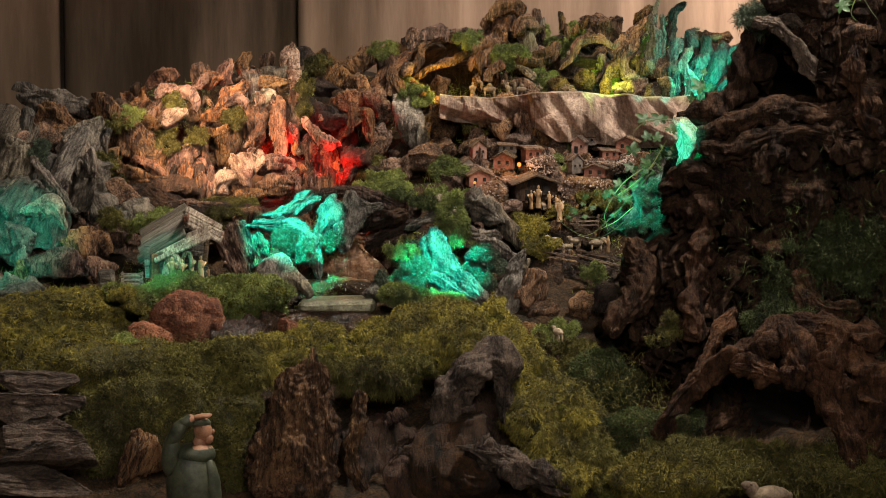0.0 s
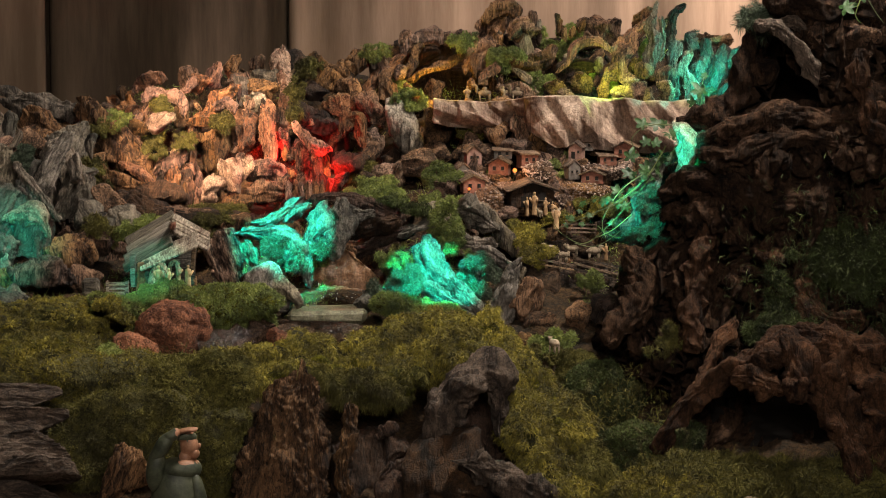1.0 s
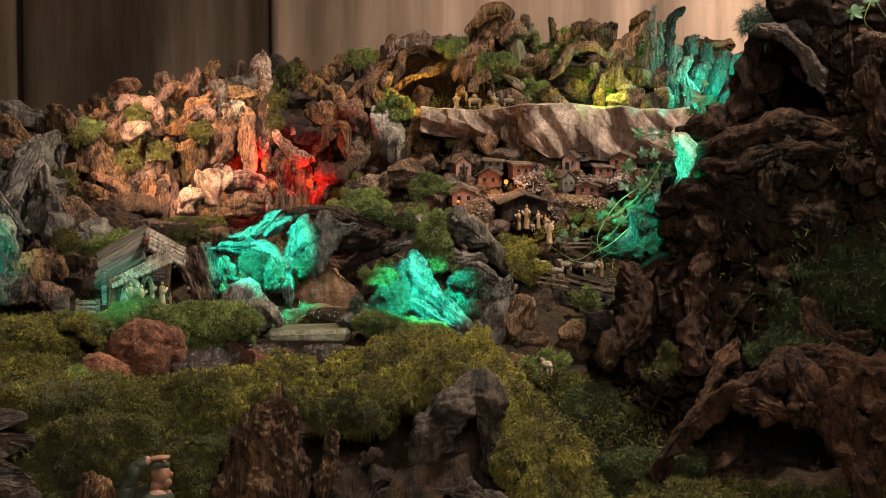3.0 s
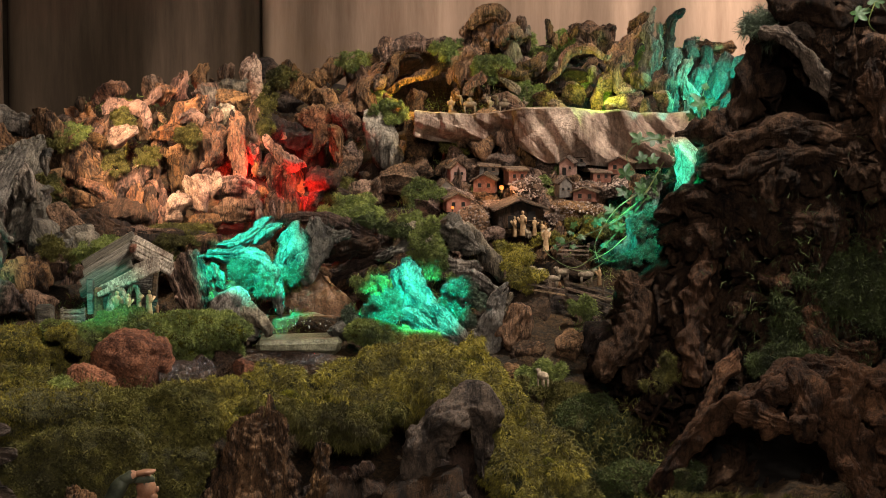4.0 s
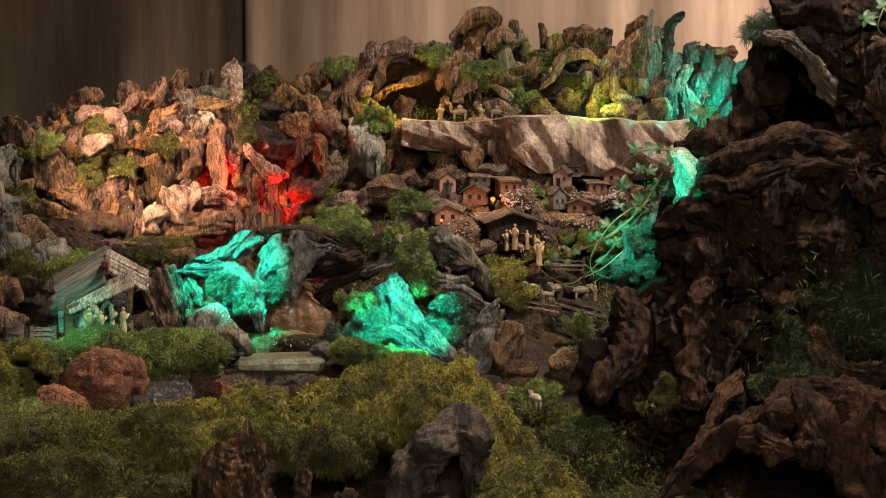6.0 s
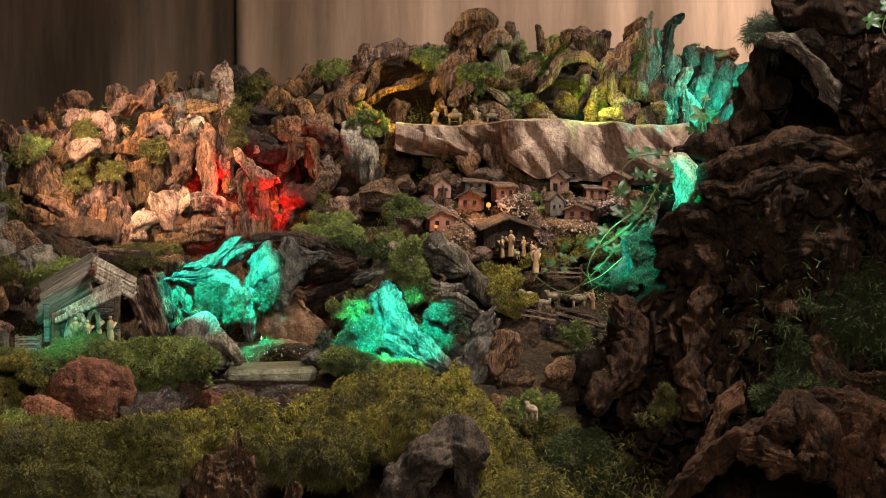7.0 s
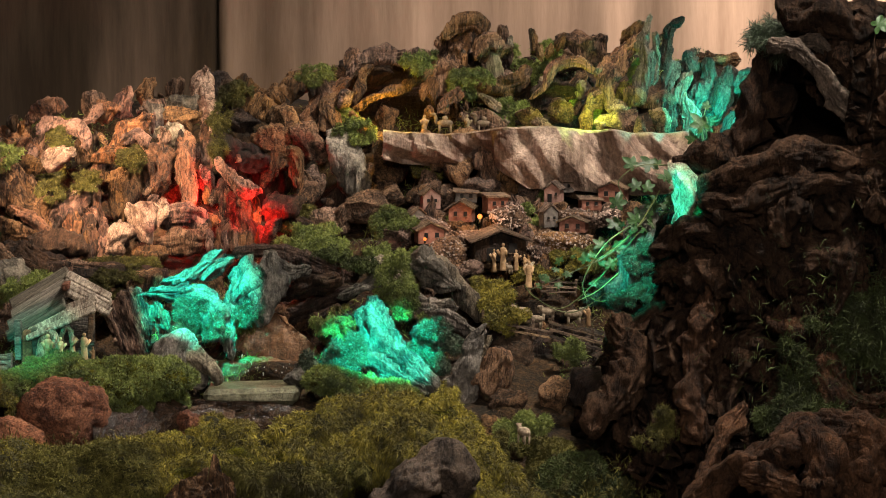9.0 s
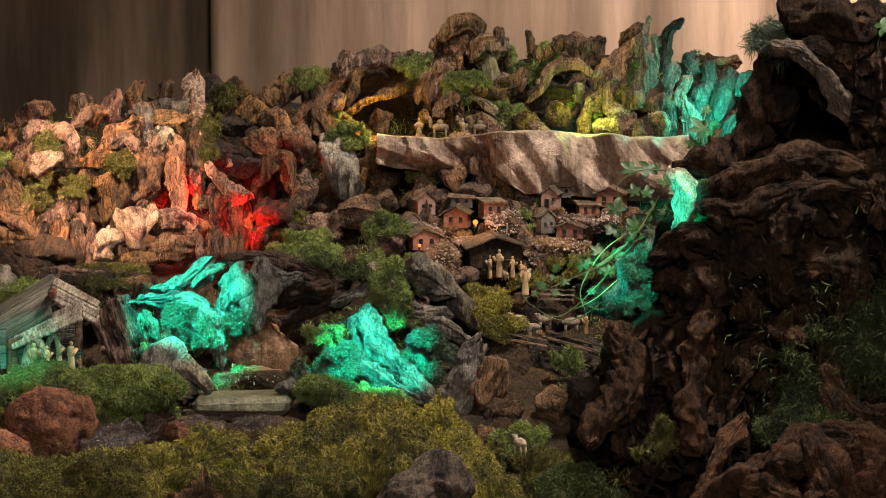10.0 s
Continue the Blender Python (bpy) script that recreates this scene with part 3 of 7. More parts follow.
def hillside():
    nx, nz = 260, 200
    x = np.linspace(-1.1, 1.1, nx)
    s = np.linspace(0, 1, nz)
    X, T = np.meshgrid(x, s)
    X, T = X.ravel(), T.ravel()
    top = np.interp(X, [-1.1, -0.7, -0.55, -0.3, -0.1, 0.1, 0.4, 0.6, 1.1], [1.02, 1.07, 1.15, 1.195, 1.195, 1.25, 1.26, 1.22, 1.2])
    front = np.minimum(T / 0.85, 1)
    Z = 0.5 + (top - 0.5) * front - np.maximum(0, T - 0.85) / 0.15 * 0.35
    Y = np.interp(Z, [0.5, 0.63, 0.70, 0.80, 0.86, 0.92, 0.99, 1.06, 1.14, 1.23, 1.3], [3.30, 3.36, 3.45, 3.62, 3.74, 3.90, 4.04, 4.17, 4.34, 4.46, 4.5])
    Y = np.where(T > 0.85, 4.52 + (T - 0.85) * 0.6, Y)
    p = np.stack([X, Y, Z], 1)
    Y = Y + 0.03 * fbm(p / 0.09, 4)
    Z = Z + 0.015 * fbm(p / 0.05 + 11, 3)
    v = np.stack([X, Y, Z], 1)
    i = (np.arange(nz - 1)[:, None] * nx + np.arange(nx - 1)[None]).ravel()
    f = np.stack([i, i + 1, i + nx + 1, i + nx], 1)
    ob = mesh_object("ground", v, f, EARTH)
    tagged(ob, "dark earthen slope under the bark, stones and moss", "ground", kind="structure")
    return v


SLOPE = hillside()

# ---- back ridge: the lit cliff ----
# broad slope of bark left of the cliff
wood([(-0.5686, 4.16, 1.1705), (-0.5115, 4.12, 1.1165), (-0.4651, 4.1, 1.0693), (-0.4269, 4.08, 1.033)], [0.018, 0.0311, 0.0295, 0.0115], BARK, furrow=0.0028, label="broad brown bark sheet sloping down the cliff")
wood([(-0.6501, 4.15, 1.1507), (-0.579, 4.1, 1.1062), (-0.5192, 4.07, 1.0603), (-0.4323, 4.05, 1.0398)], [0.0327, 0.0278, 0.0213, 0.0098], BARK, furrow=0.0028, label="broad brown bark sheet sloping down the cliff")
wood([(-0.6977, 4.2, 1.1794), (-0.6398, 4.2, 1.1669), (-0.5712, 4.18, 1.1545), (-0.5299, 4.18, 1.1479)], [0.0213, 0.0246, 0.0164, 0.0098], BARKGREY)
wood([(-0.4961, 4.07, 1.0849), (-0.4693, 4.06, 1.0737), (-0.4283, 4.05, 1.0365)], [0.0074, 0.0115, 0.0065], BARKPALE)
# crumbled pieces on the upper shoulder
for p, s, a, m in (((-0.4665, 4.2, 1.206), (0.0534, 0.0217), 18, BARKPALE), ((-0.5064, 4.18, 1.1712), (0.0367, 0.0317), 25, BARKPALE), ((-0.4782, 4.16, 1.1531), (0.0367, 0.0317), -30, BARKPALE), ((-0.5287, 4.17, 1.1555), (0.0384, 0.025), -20, BARK),
                   ((-0.4929, 4.14, 1.131), (0.0584, 0.0284), -14, BARK), ((-0.4001, 4.22, 1.2069), (0.0284, 0.0367), 12, BARK), ((-0.3819, 4.2, 1.1977), (0.0284, 0.025), -20, BARKPALE), ((-0.3576, 4.21, 1.2143), (0.0217, 0.0367), -12, BARKPALE),
                   ((-0.3298, 4.23, 1.2253), (0.0217, 0.0367), -28, BARK), ((-0.3196, 4.2, 1.2085), (0.0334, 0.0184), 22, BARK), ((-0.2912, 4.24, 1.2295), (0.02, 0.0284), -8, BARK), ((-0.3132, 4.19, 1.1927), (0.0167, 0.0434), 8, BARKGREY),
                   ((-0.2778, 4.21, 1.2102), (0.0517, 0.0234), 4, STONEGREY), ((-0.2817, 4.19, 1.1935), (0.0551, 0.0267), -4, STONE), ((-0.2916, 4.16, 1.173), (0.0284, 0.0284), 10, STONEGREY), ((-0.2557, 4.25, 1.2438), (0.0184, 0.0217), 5, STONE),
                   ((-0.2306, 4.25, 1.2354), (0.025, 0.0284), -30, BARKDARK), ((-0.2209, 4.22, 1.211), (0.03, 0.0334), 10, BARKDARK), ((-0.193, 4.25, 1.2321), (0.03, 0.0234), -15, BARK), ((-0.1743, 4.2, 1.2085), (0.0384, 0.03), -22, BARK),
                   ((-0.1989, 4.19, 1.1886), (0.0434, 0.025), 10, BARKDARK), ((-0.1501, 4.22, 1.2194), (0.0334, 0.03), 25, BARK), ((-0.1405, 4.18, 1.1894), (0.0367, 0.0367), 10, STONE), ((-0.1302, 4.25, 1.2338), (0.025, 0.0334), -10, BARK),
                   ((-0.1564, 4.16, 1.1705), (0.0417, 0.03), -8, STONE), ((-0.1069, 4.16, 1.1622), (0.0334, 0.0501), 12, STONE), ((-0.1101, 4.12, 1.1124), (0.0284, 0.0501), -6, STONE), ((-0.1375, 4.08, 1.0838), (0.0501, 0.03), 6, BARKDARK)):
    bark(p, (s[0] * 1.25, s[1] * 1.2), a, m)
# arched strip and the pink stone below it
wood([(-0.4703, 4.15, 1.1772), (-0.4488, 4.16, 1.1911), (-0.4176, 4.15, 1.1813), (-0.4022, 4.14, 1.1558)], [0.0066, 0.0091, 0.0091, 0.0066], BARKPALE, label="arched strip of reddish bark on the cliff")
wood([(-0.4259, 4.18, 1.1894), (-0.4052, 4.18, 1.1911), (-0.3876, 4.19, 1.2093)], [0.005, 0.0074, 0.0066], BARKPALE)
rock((-0.438, 4.1, 1.1505), (0.036, 0.0475), -38, PALESTONE, cuts=14, label="pale pink split stone on the cliff")
rock((-0.4096, 4.15, 1.1549), (0.0331, 0.038), 10, BARK, name="bark_piece", category="bark")
wood([(-0.3645, 4.12, 1.1568), (-0.3503, 4.13, 1.1789), (-0.3187, 4.15, 1.2003)], [0.0083, 0.0124, 0.0074], BARKPALE, label="short pale log leaning on the cliff")
wood([(-0.3513, 4.12, 1.17), (-0.3339, 4.13, 1.1789), (-0.3227, 4.12, 1.1659)], [0.0058, 0.0107, 0.0074], BARKPALE)
wood([(-0.3949, 4.13, 1.1444), (-0.3637, 4.12, 1.1511), (-0.331, 4.12, 1.1437)], [0.0083, 0.0132, 0.0099], BARKPALE)
wood([(-0.3861, 4.12, 1.1248), (-0.3681, 4.12, 1.1223), (-0.3517, 4.12, 1.1272)], [0.0058, 0.0091, 0.0066], BARK)
# upright furrowed columns
wood([(-0.2509, 4.24, 1.2529), (-0.2488, 4.23, 1.2311), (-0.244, 4.2, 1.2085), (-0.2431, 4.18, 1.1811)], [0.01, 0.0134, 0.0125, 0.01], PALESTONE, furrow=0.002, label="tall golden stone standing on the cliff top")
wood([(-0.2398, 4.18, 1.1894), (-0.2411, 4.17, 1.1613), (-0.2386, 4.15, 1.1325)], [0.0092, 0.0117, 0.0092], BARKPALE, furrow=0.0025)
wood([(-0.3019, 4.14, 1.1616), (-0.3041, 4.12, 1.1355), (-0.3086, 4.11, 1.1036)], [0.0164, 0.0221, 0.018], BARKPALE, furrow=0.0042, ragged=0.3, twist=2.0, label="upright slab of deeply furrowed pale bark")
wood([(-0.2728, 4.15, 1.1788), (-0.2688, 4.12, 1.1453), (-0.2644, 4.11, 1.1052), (-0.264, 4.1, 1.0767)], [0.0139, 0.0156, 0.0123, 0.0057], BARKPALE, furrow=0.0035, twist=3.0, label="hanging tongue of reddish bark on the cliff")
wood([(-0.2513, 4.16, 1.1622), (-0.2517, 4.15, 1.1325), (-0.2454, 4.15, 1.1011)], [0.0074, 0.0106, 0.0074], BARK, furrow=0.003)
wood([(-0.3441, 4.13, 1.1345), (-0.3371, 4.12, 1.1083), (-0.3465, 4.11, 1.0764)], [0.0115, 0.0196, 0.0131], BARK, furrow=0.003)
wood([(-0.3616, 4.12, 1.1165), (-0.3627, 4.11, 1.0929), (-0.3581, 4.11, 1.0641)], [0.0098, 0.0139, 0.0106], BARK, furrow=0.003)
wood([(-0.3909, 4.12, 1.1355), (-0.3855, 4.1, 1.098), (-0.3794, 4.09, 1.0646)], [0.0057, 0.0074, 0.0065], BARKPALE, furrow=0.0025)
wood([(-0.4159, 4.08, 1.0772), (-0.4145, 4.07, 1.0505), (-0.4115, 4.06, 1.0174)], [0.0106, 0.0139, 0.0115], BARKPALE, furrow=0.0035, twist=2.0)
wood([(-0.3956, 4.08, 1.074), (-0.395, 4.07, 1.0473), (-0.3936, 4.06, 1.019)], [0.0082, 0.0106, 0.009], BARKPALE, furrow=0.0035, twist=2.0)
wood([(-0.3769, 4.08, 1.0674), (-0.3755, 4.07, 1.044), (-0.3757, 4.06, 1.0223)], [0.0065, 0.0098, 0.0074], BARKPALE, furrow=0.003)
wood([(-0.4512, 4.09, 1.0614), (-0.4305, 4.08, 1.0797), (-0.3985, 4.09, 1.1032)], [0.0074, 0.0131, 0.0098], BARKPALE)
wood([(-0.419, 4.1, 1.1013), (-0.4027, 4.1, 1.0997), (-0.3911, 4.1, 1.1095)], [0.0049, 0.009, 0.0065], PALESTONE)
# the pale stones under the lamp
rock((-0.3165, 4.055, 1.0686), (0.047, 0.0632), 14, PALESTONE, cuts=15, label="pale split stone glowing in warm lamp light", seed=77)
rock((-0.3471, 4.05, 1.0512), (0.0389, 0.0373), -14, PALESTONE, cuts=14)
rock((-0.3594, 4.05, 1.0398), (0.0243, 0.0324), 10, PALESTONE, cuts=12)
rock((-0.2973, 4.06, 1.0811), (0.0195, 0.0405), -14, PALESTONE, cuts=12)
wood([(-0.2955, 4.08, 1.0707), (-0.2712, 4.07, 1.0783), (-0.245, 4.08, 1.0715)], [0.0131, 0.018, 0.0123], BARKPALE, furrow=0.003)
wood([(-0.2977, 4.06, 1.0402), (-0.2703, 4.05, 1.0422), (-0.2425, 4.06, 1.0402)], [0.0147, 0.018, 0.0147], BARK, furrow=0.003)
wood([(-0.3328, 4.05, 1.0267), (-0.3102, 4.04, 1.0279), (-0.289, 4.05, 1.0284)], [0.0098, 0.0123, 0.009], BARK)
for k in range(6):
    wood([(-0.2334 + 0.0105 * k, 4.045, 1.0583 + 0.003 * (k % 2)), (-0.2334 + 0.001 + 0.0105 * k, 4.04, 1.0583 - 0.026)], [0.0058, 0.0068, 0.0060], BARKPALE, furrow=0.0022, name="bark_strip", label="short upright strip of reddish bark beside the cave")
# the red cave
wood([(-0.2265, 4.11, 1.1446), (-0.2061, 4.09, 1.1237), (-0.1862, 4.08, 1.1108), (-0.1699, 4.08, 1.105)], [0.0065, 0.0106, 0.0098, 0.0057], BARKPALE, furrow=0.003, label="bark brow over the red-lit cave")
wood([(-0.2181, 4.1, 1.1128), (-0.2158, 4.1, 1.0882), (-0.2184, 4.1, 1.0635)], [0.0074, 0.0098, 0.0065], BARK, furrow=0.003)
wood([(-0.1978, 4.12, 1.1042), (-0.1961, 4.115, 1.0717), (-0.1924, 4.1, 1.0306)], [0.0115, 0.0139, 0.0147], BARKPALE, furrow=0.003, label="bark wall of the cave in red lamp light")
wood([(-0.1819, 4.13, 1.0932), (-0.1783, 4.12, 1.0629), (-0.1744, 4.1, 1.0339)], [0.009, 0.0123, 0.0131], BARKPALE, furrow=0.003, label="bark wall of the cave in red lamp light")
wood([(-0.1694, 4.1, 1.057), (-0.1608, 4.09, 1.0482), (-0.1658, 4.09, 1.0334)], [0.0057, 0.009, 0.0074], BARKPALE)
wood([(-0.2428, 4.1, 1.0734), (-0.2317, 4.09, 1.0646), (-0.2228, 4.09, 1.0614)], [0.0041, 0.0065, 0.0041], BARK)
wood([(-0.1498, 4.09, 1.1335), (-0.1411, 4.1, 1.1538), (-0.1216, 4.1, 1.1505), (-0.1165, 4.09, 1.1073)], [0.0065, 0.0106, 0.0106, 0.0074], BARK, furrow=0.003, label="bent brown root beside the red-lit cave")
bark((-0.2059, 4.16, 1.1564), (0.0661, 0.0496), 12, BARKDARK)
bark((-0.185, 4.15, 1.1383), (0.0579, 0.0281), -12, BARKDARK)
# Dark lumps set deep; their colour paints the shade in cave and cleft.
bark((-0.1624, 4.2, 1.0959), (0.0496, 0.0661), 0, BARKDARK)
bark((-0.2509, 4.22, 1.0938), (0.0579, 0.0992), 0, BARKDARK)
# grey slab and blocks beside the ledge
bark((-0.0534, 4.152, 1.127), (0.0594, 0.108), -3, STONEGREY, label="tall grey slab of rock standing upright", ridge=0.002, deep=0.05, cuts=12)
rock((-0.0519, 4.177, 1.167), (0.0652, 0.041), 5, STONE)
rock((0.004, 4.173, 1.134), (0.0466, 0.0838), -4, STONE, cuts=14)
rock((-0.0324, 4.106, 1.081), (0.0829, 0.0405), 12, STONE)
rock((-0.0784, 4.104, 1.063), (0.0552, 0.0368), 0, STONE)
rock((-0.0049, 4.128, 1.097), (0.0555, 0.037), 10, STONE)
rock((0.0459, 4.129, 1.106), (0.0555, 0.0333), 20, STONE)
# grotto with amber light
# Dark lump whose colour stands in for the shade inside the grotto.
bark((0.0086, 4.4, 1.1964), (0.1616, 0.0935), 0, BARKDARK, label="dark root lump painting the shaded back of the small amber-lit grotto")
wood([(-0.1246, 4.2, 1.1835), (-0.0982, 4.21, 1.2018), (-0.0751, 4.22, 1.2277), (-0.0571, 4.24, 1.2429)], [0.0058, 0.01, 0.0117, 0.0083], BARKPALE, label="pale broken log leaning on the grotto")
wood([(-0.0526, 4.27, 1.2507), (-0.0385, 4.28, 1.2635), (-0.0008, 4.3, 1.2705), (0.0499, 4.3, 1.2688)], [0.0092, 0.0125, 0.0117, 0.0092], BARK)
wood([(-0.056, 4.27, 1.2617), (-0.0494, 4.28, 1.2736), (-0.0425, 4.27, 1.2592)], [0.0058, 0.0092, 0.0067], BARK)
wood([(-0.0485, 4.22, 1.211), (-0.0418, 4.22, 1.2277), (-0.0337, 4.24, 1.2496), (-0.0239, 4.26, 1.2599)], [0.0058, 0.0083, 0.0075, 0.0058], BARK)
wood([(-0.0432, 4.2, 1.206), (-0.0199, 4.2, 1.221), (0.0124, 4.21, 1.2302), (0.0373, 4.22, 1.2444), (0.0582, 4.24, 1.2596)], [0.0042, 0.0058, 0.0067, 0.0058, 0.0067], BARK, label="brown root forming the grotto's roof edge", name="root", category="root")
rock((-0.0587, 4.19, 1.2201), (0.02, 0.0267), -5, STONE)
wood([(-0.0565, 4.2, 1.2027), (-0.0414, 4.19, 1.1919), (-0.0264, 4.18, 1.1811), (-0.0148, 4.18, 1.1778)], [0.005, 0.0075, 0.0058, 0.0042], BARK, name="root", label="short brown root in the amber-lit grotto", category="root")
wood([(-0.0743, 4.18, 1.1811), (-0.0814, 4.2, 1.2085), (-0.0708, 4.21, 1.2202)], [0.0117, 0.015, 0.0083], BARK)
rock((-0.0911, 4.26, 1.2246), (0.0501, 0.0417), 20, BARKDARK)
rock((-0.1276, 4.3, 1.2342), (0.0334, 0.0417), 10, BARK)
rock((-0.0769, 4.3, 1.2426), (0.0367, 0.0284), 0, STONE)
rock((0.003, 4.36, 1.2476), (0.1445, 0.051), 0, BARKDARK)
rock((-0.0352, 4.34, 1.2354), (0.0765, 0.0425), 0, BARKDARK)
# stump on the skyline
wood([(0.0549, 4.27, 1.2238), (0.0708, 4.27, 1.2533), (0.0902, 4.28, 1.282), (0.1003, 4.28, 1.3072)], [0.0167, 0.025, 0.0217, 0.015], BARK, furrow=0.004, squash=0.8, label="hollow brown tree stump on the ridge")
wood([(0.0766, 4.25, 1.2991), (0.0959, 4.26, 1.3135), (0.1185, 4.26, 1.3185), (0.1319, 4.26, 1.3018)], [0.0067, 0.01, 0.01, 0.0075], BARK, furrow=0.003)
rock((0.1191, 4.3, 1.2975), (0.0334, 0.0334), 0, BARKDARK)
wood([(0.1184, 4.25, 1.2715), (0.1318, 4.25, 1.2907), (0.152, 4.26, 1.2951)], [0.0083, 0.0125, 0.0092], BARK, furrow=0.0035)
wood([(0.1295, 4.26, 1.2666), (0.1462, 4.26, 1.2766), (0.1676, 4.28, 1.282)], [0.0075, 0.01, 0.0067], BARK)
wood([(0.0958, 4.24, 1.2303), (0.0814, 4.22, 1.2152), (0.068, 4.2, 1.2027)], [0.0075, 0.01, 0.005], BARKPALE)
wood([(0.1019, 4.27, 1.2491), (0.1253, 4.26, 1.233), (0.1673, 4.26, 1.2288)], [0.0217, 0.0267, 0.0184], BARK)
wood([(0.1461, 4.25, 1.2338), (0.1712, 4.25, 1.238), (0.1882, 4.26, 1.254)], [0.01, 0.0167, 0.0117], BARK)
wood([(0.1231, 4.22, 1.2244), (0.1381, 4.22, 1.2144), (0.1512, 4.21, 1.2035)], [0.0042, 0.0067, 0.0042], BARKGREY, name="root", label="thin grey stick leaning over the ledge", category="root")
wood([(0.1148, 4.22, 1.186), (0.133, 4.21, 1.1885), (0.1528, 4.2, 1.181)], [0.0117, 0.0142, 0.01], BARK)
rock((0.1476, 4.33, 1.2361), (0.102, 0.0765), 0, BARKDARK)
rock((0.2288, 4.34, 1.2013), (0.119, 0.085), 0, BARKDARK)
# knobbly burr, horn and driftwood
bark((0.2617, 4.32, 1.2759), (0.0782, 0.0544), 5, BARK, cuts=4, lumpy=0.3, label="knobbly brown root burr on the ridge")
bark((0.2445, 4.31, 1.2614), (0.0374, 0.034), -10, BARK, lumpy=0.3)
wood([(0.1925, 4.2, 1.221), (0.2115, 4.2, 1.2393), (0.2275, 4.21, 1.2635), (0.254, 4.21, 1.2701), (0.279, 4.21, 1.2568), (0.2894, 4.22, 1.2594)], [0.0025, 0.0067, 0.0092, 0.0083, 0.005, 0.0025], BARKPALE, furrow=0.0016, name="root", label="curved pale driftwood horn on the ridge", category="root")
wood([(0.1986, 4.24, 1.2178), (0.2253, 4.24, 1.2278), (0.255, 4.25, 1.2254)], [0.0108, 0.0159, 0.0117], BARKDARK)
wood([(0.2858, 4.25, 1.2505), (0.3113, 4.26, 1.2716), (0.3352, 4.27, 1.2894), (0.3485, 4.27, 1.2995)], [0.0067, 0.01, 0.0092, 0.0058], BARKPALE, name="root", label="crooked brown root on the ridge", category="root")
wood([(0.3014, 4.22, 1.2069), (0.2984, 4.23, 1.2353), (0.3159, 4.25, 1.2589), (0.3197, 4.26, 1.275)], [0.0083, 0.0142, 0.0108, 0.0067], BARK)
wood([(0.3206, 4.28, 1.2904), (0.3272, 4.28, 1.3005), (0.3487, 4.29, 1.315)], [0.0083, 0.0117, 0.0067], BARK)
wood([(0.3435, 4.23, 1.2228), (0.3505, 4.24, 1.2596), (0.3475, 4.25, 1.2924), (0.3561, 4.26, 1.3303)], [0.0083, 0.0117, 0.0108, 0.0025], BARKGREY, furrow=0.004, ragged=0.3, name="root", label="grey splintered driftwood spike on the ridge", category="root")
wood([(0.3615, 4.24, 1.2387), (0.3643, 4.25, 1.2715), (0.3624, 4.25, 1.3024)], [0.0058, 0.0075, 0.0033], BARKGREY, furrow=0.003)
wood([(0.3757, 4.27, 1.2575), (0.3812, 4.28, 1.2854), (0.386, 4.28, 1.3123), (0.401, 4.28, 1.3224)], [0.0083, 0.0083, 0.0075, 0.005], BARKDARK, name="root", label="crooked dark root pointing upward on the ridge", category="root")
wood([(0.3247, 4.22, 1.2069), (0.3313, 4.22, 1.2194), (0.3497, 4.22, 1.211)], [0.01, 0.0134, 0.0083], BARK)
wood([(0.3681, 4.22, 1.1943), (0.373, 4.22, 1.211), (0.3793, 4.23, 1.2269)], [0.01, 0.0125, 0.0083], BARK)
# rocks in the lime light
for p, s, a in (((0.2331, 4.22, 1.201), (0.0367, 0.0367), 20), ((0.2677, 4.21, 1.1993), (0.0184, 0.0584), -4), ((0.2834, 4.23, 1.2186), (0.0334, 0.03), 10), ((0.3001, 4.19, 1.1886), (0.0384, 0.0334), -12), ((0.3238, 4.2, 1.1894), (0.0334, 0.03), 16),
                ((0.3393, 4.18, 1.1844), (0.0167, 0.0284), 0), ((0.3689, 4.19, 1.1886), (0.0284, 0.0367), 8), ((0.2851, 4.17, 1.1853), (0.0134, 0.02), 0), ((0.3081, 4.22, 1.2069), (0.0334, 0.0217), -15), ((0.1915, 4.22, 1.1943), (0.0417, 0.03), 0), ((0.2114, 4.19, 1.1844), (0.0367, 0.02), 0)):
    rock(p, s, a, STONE)
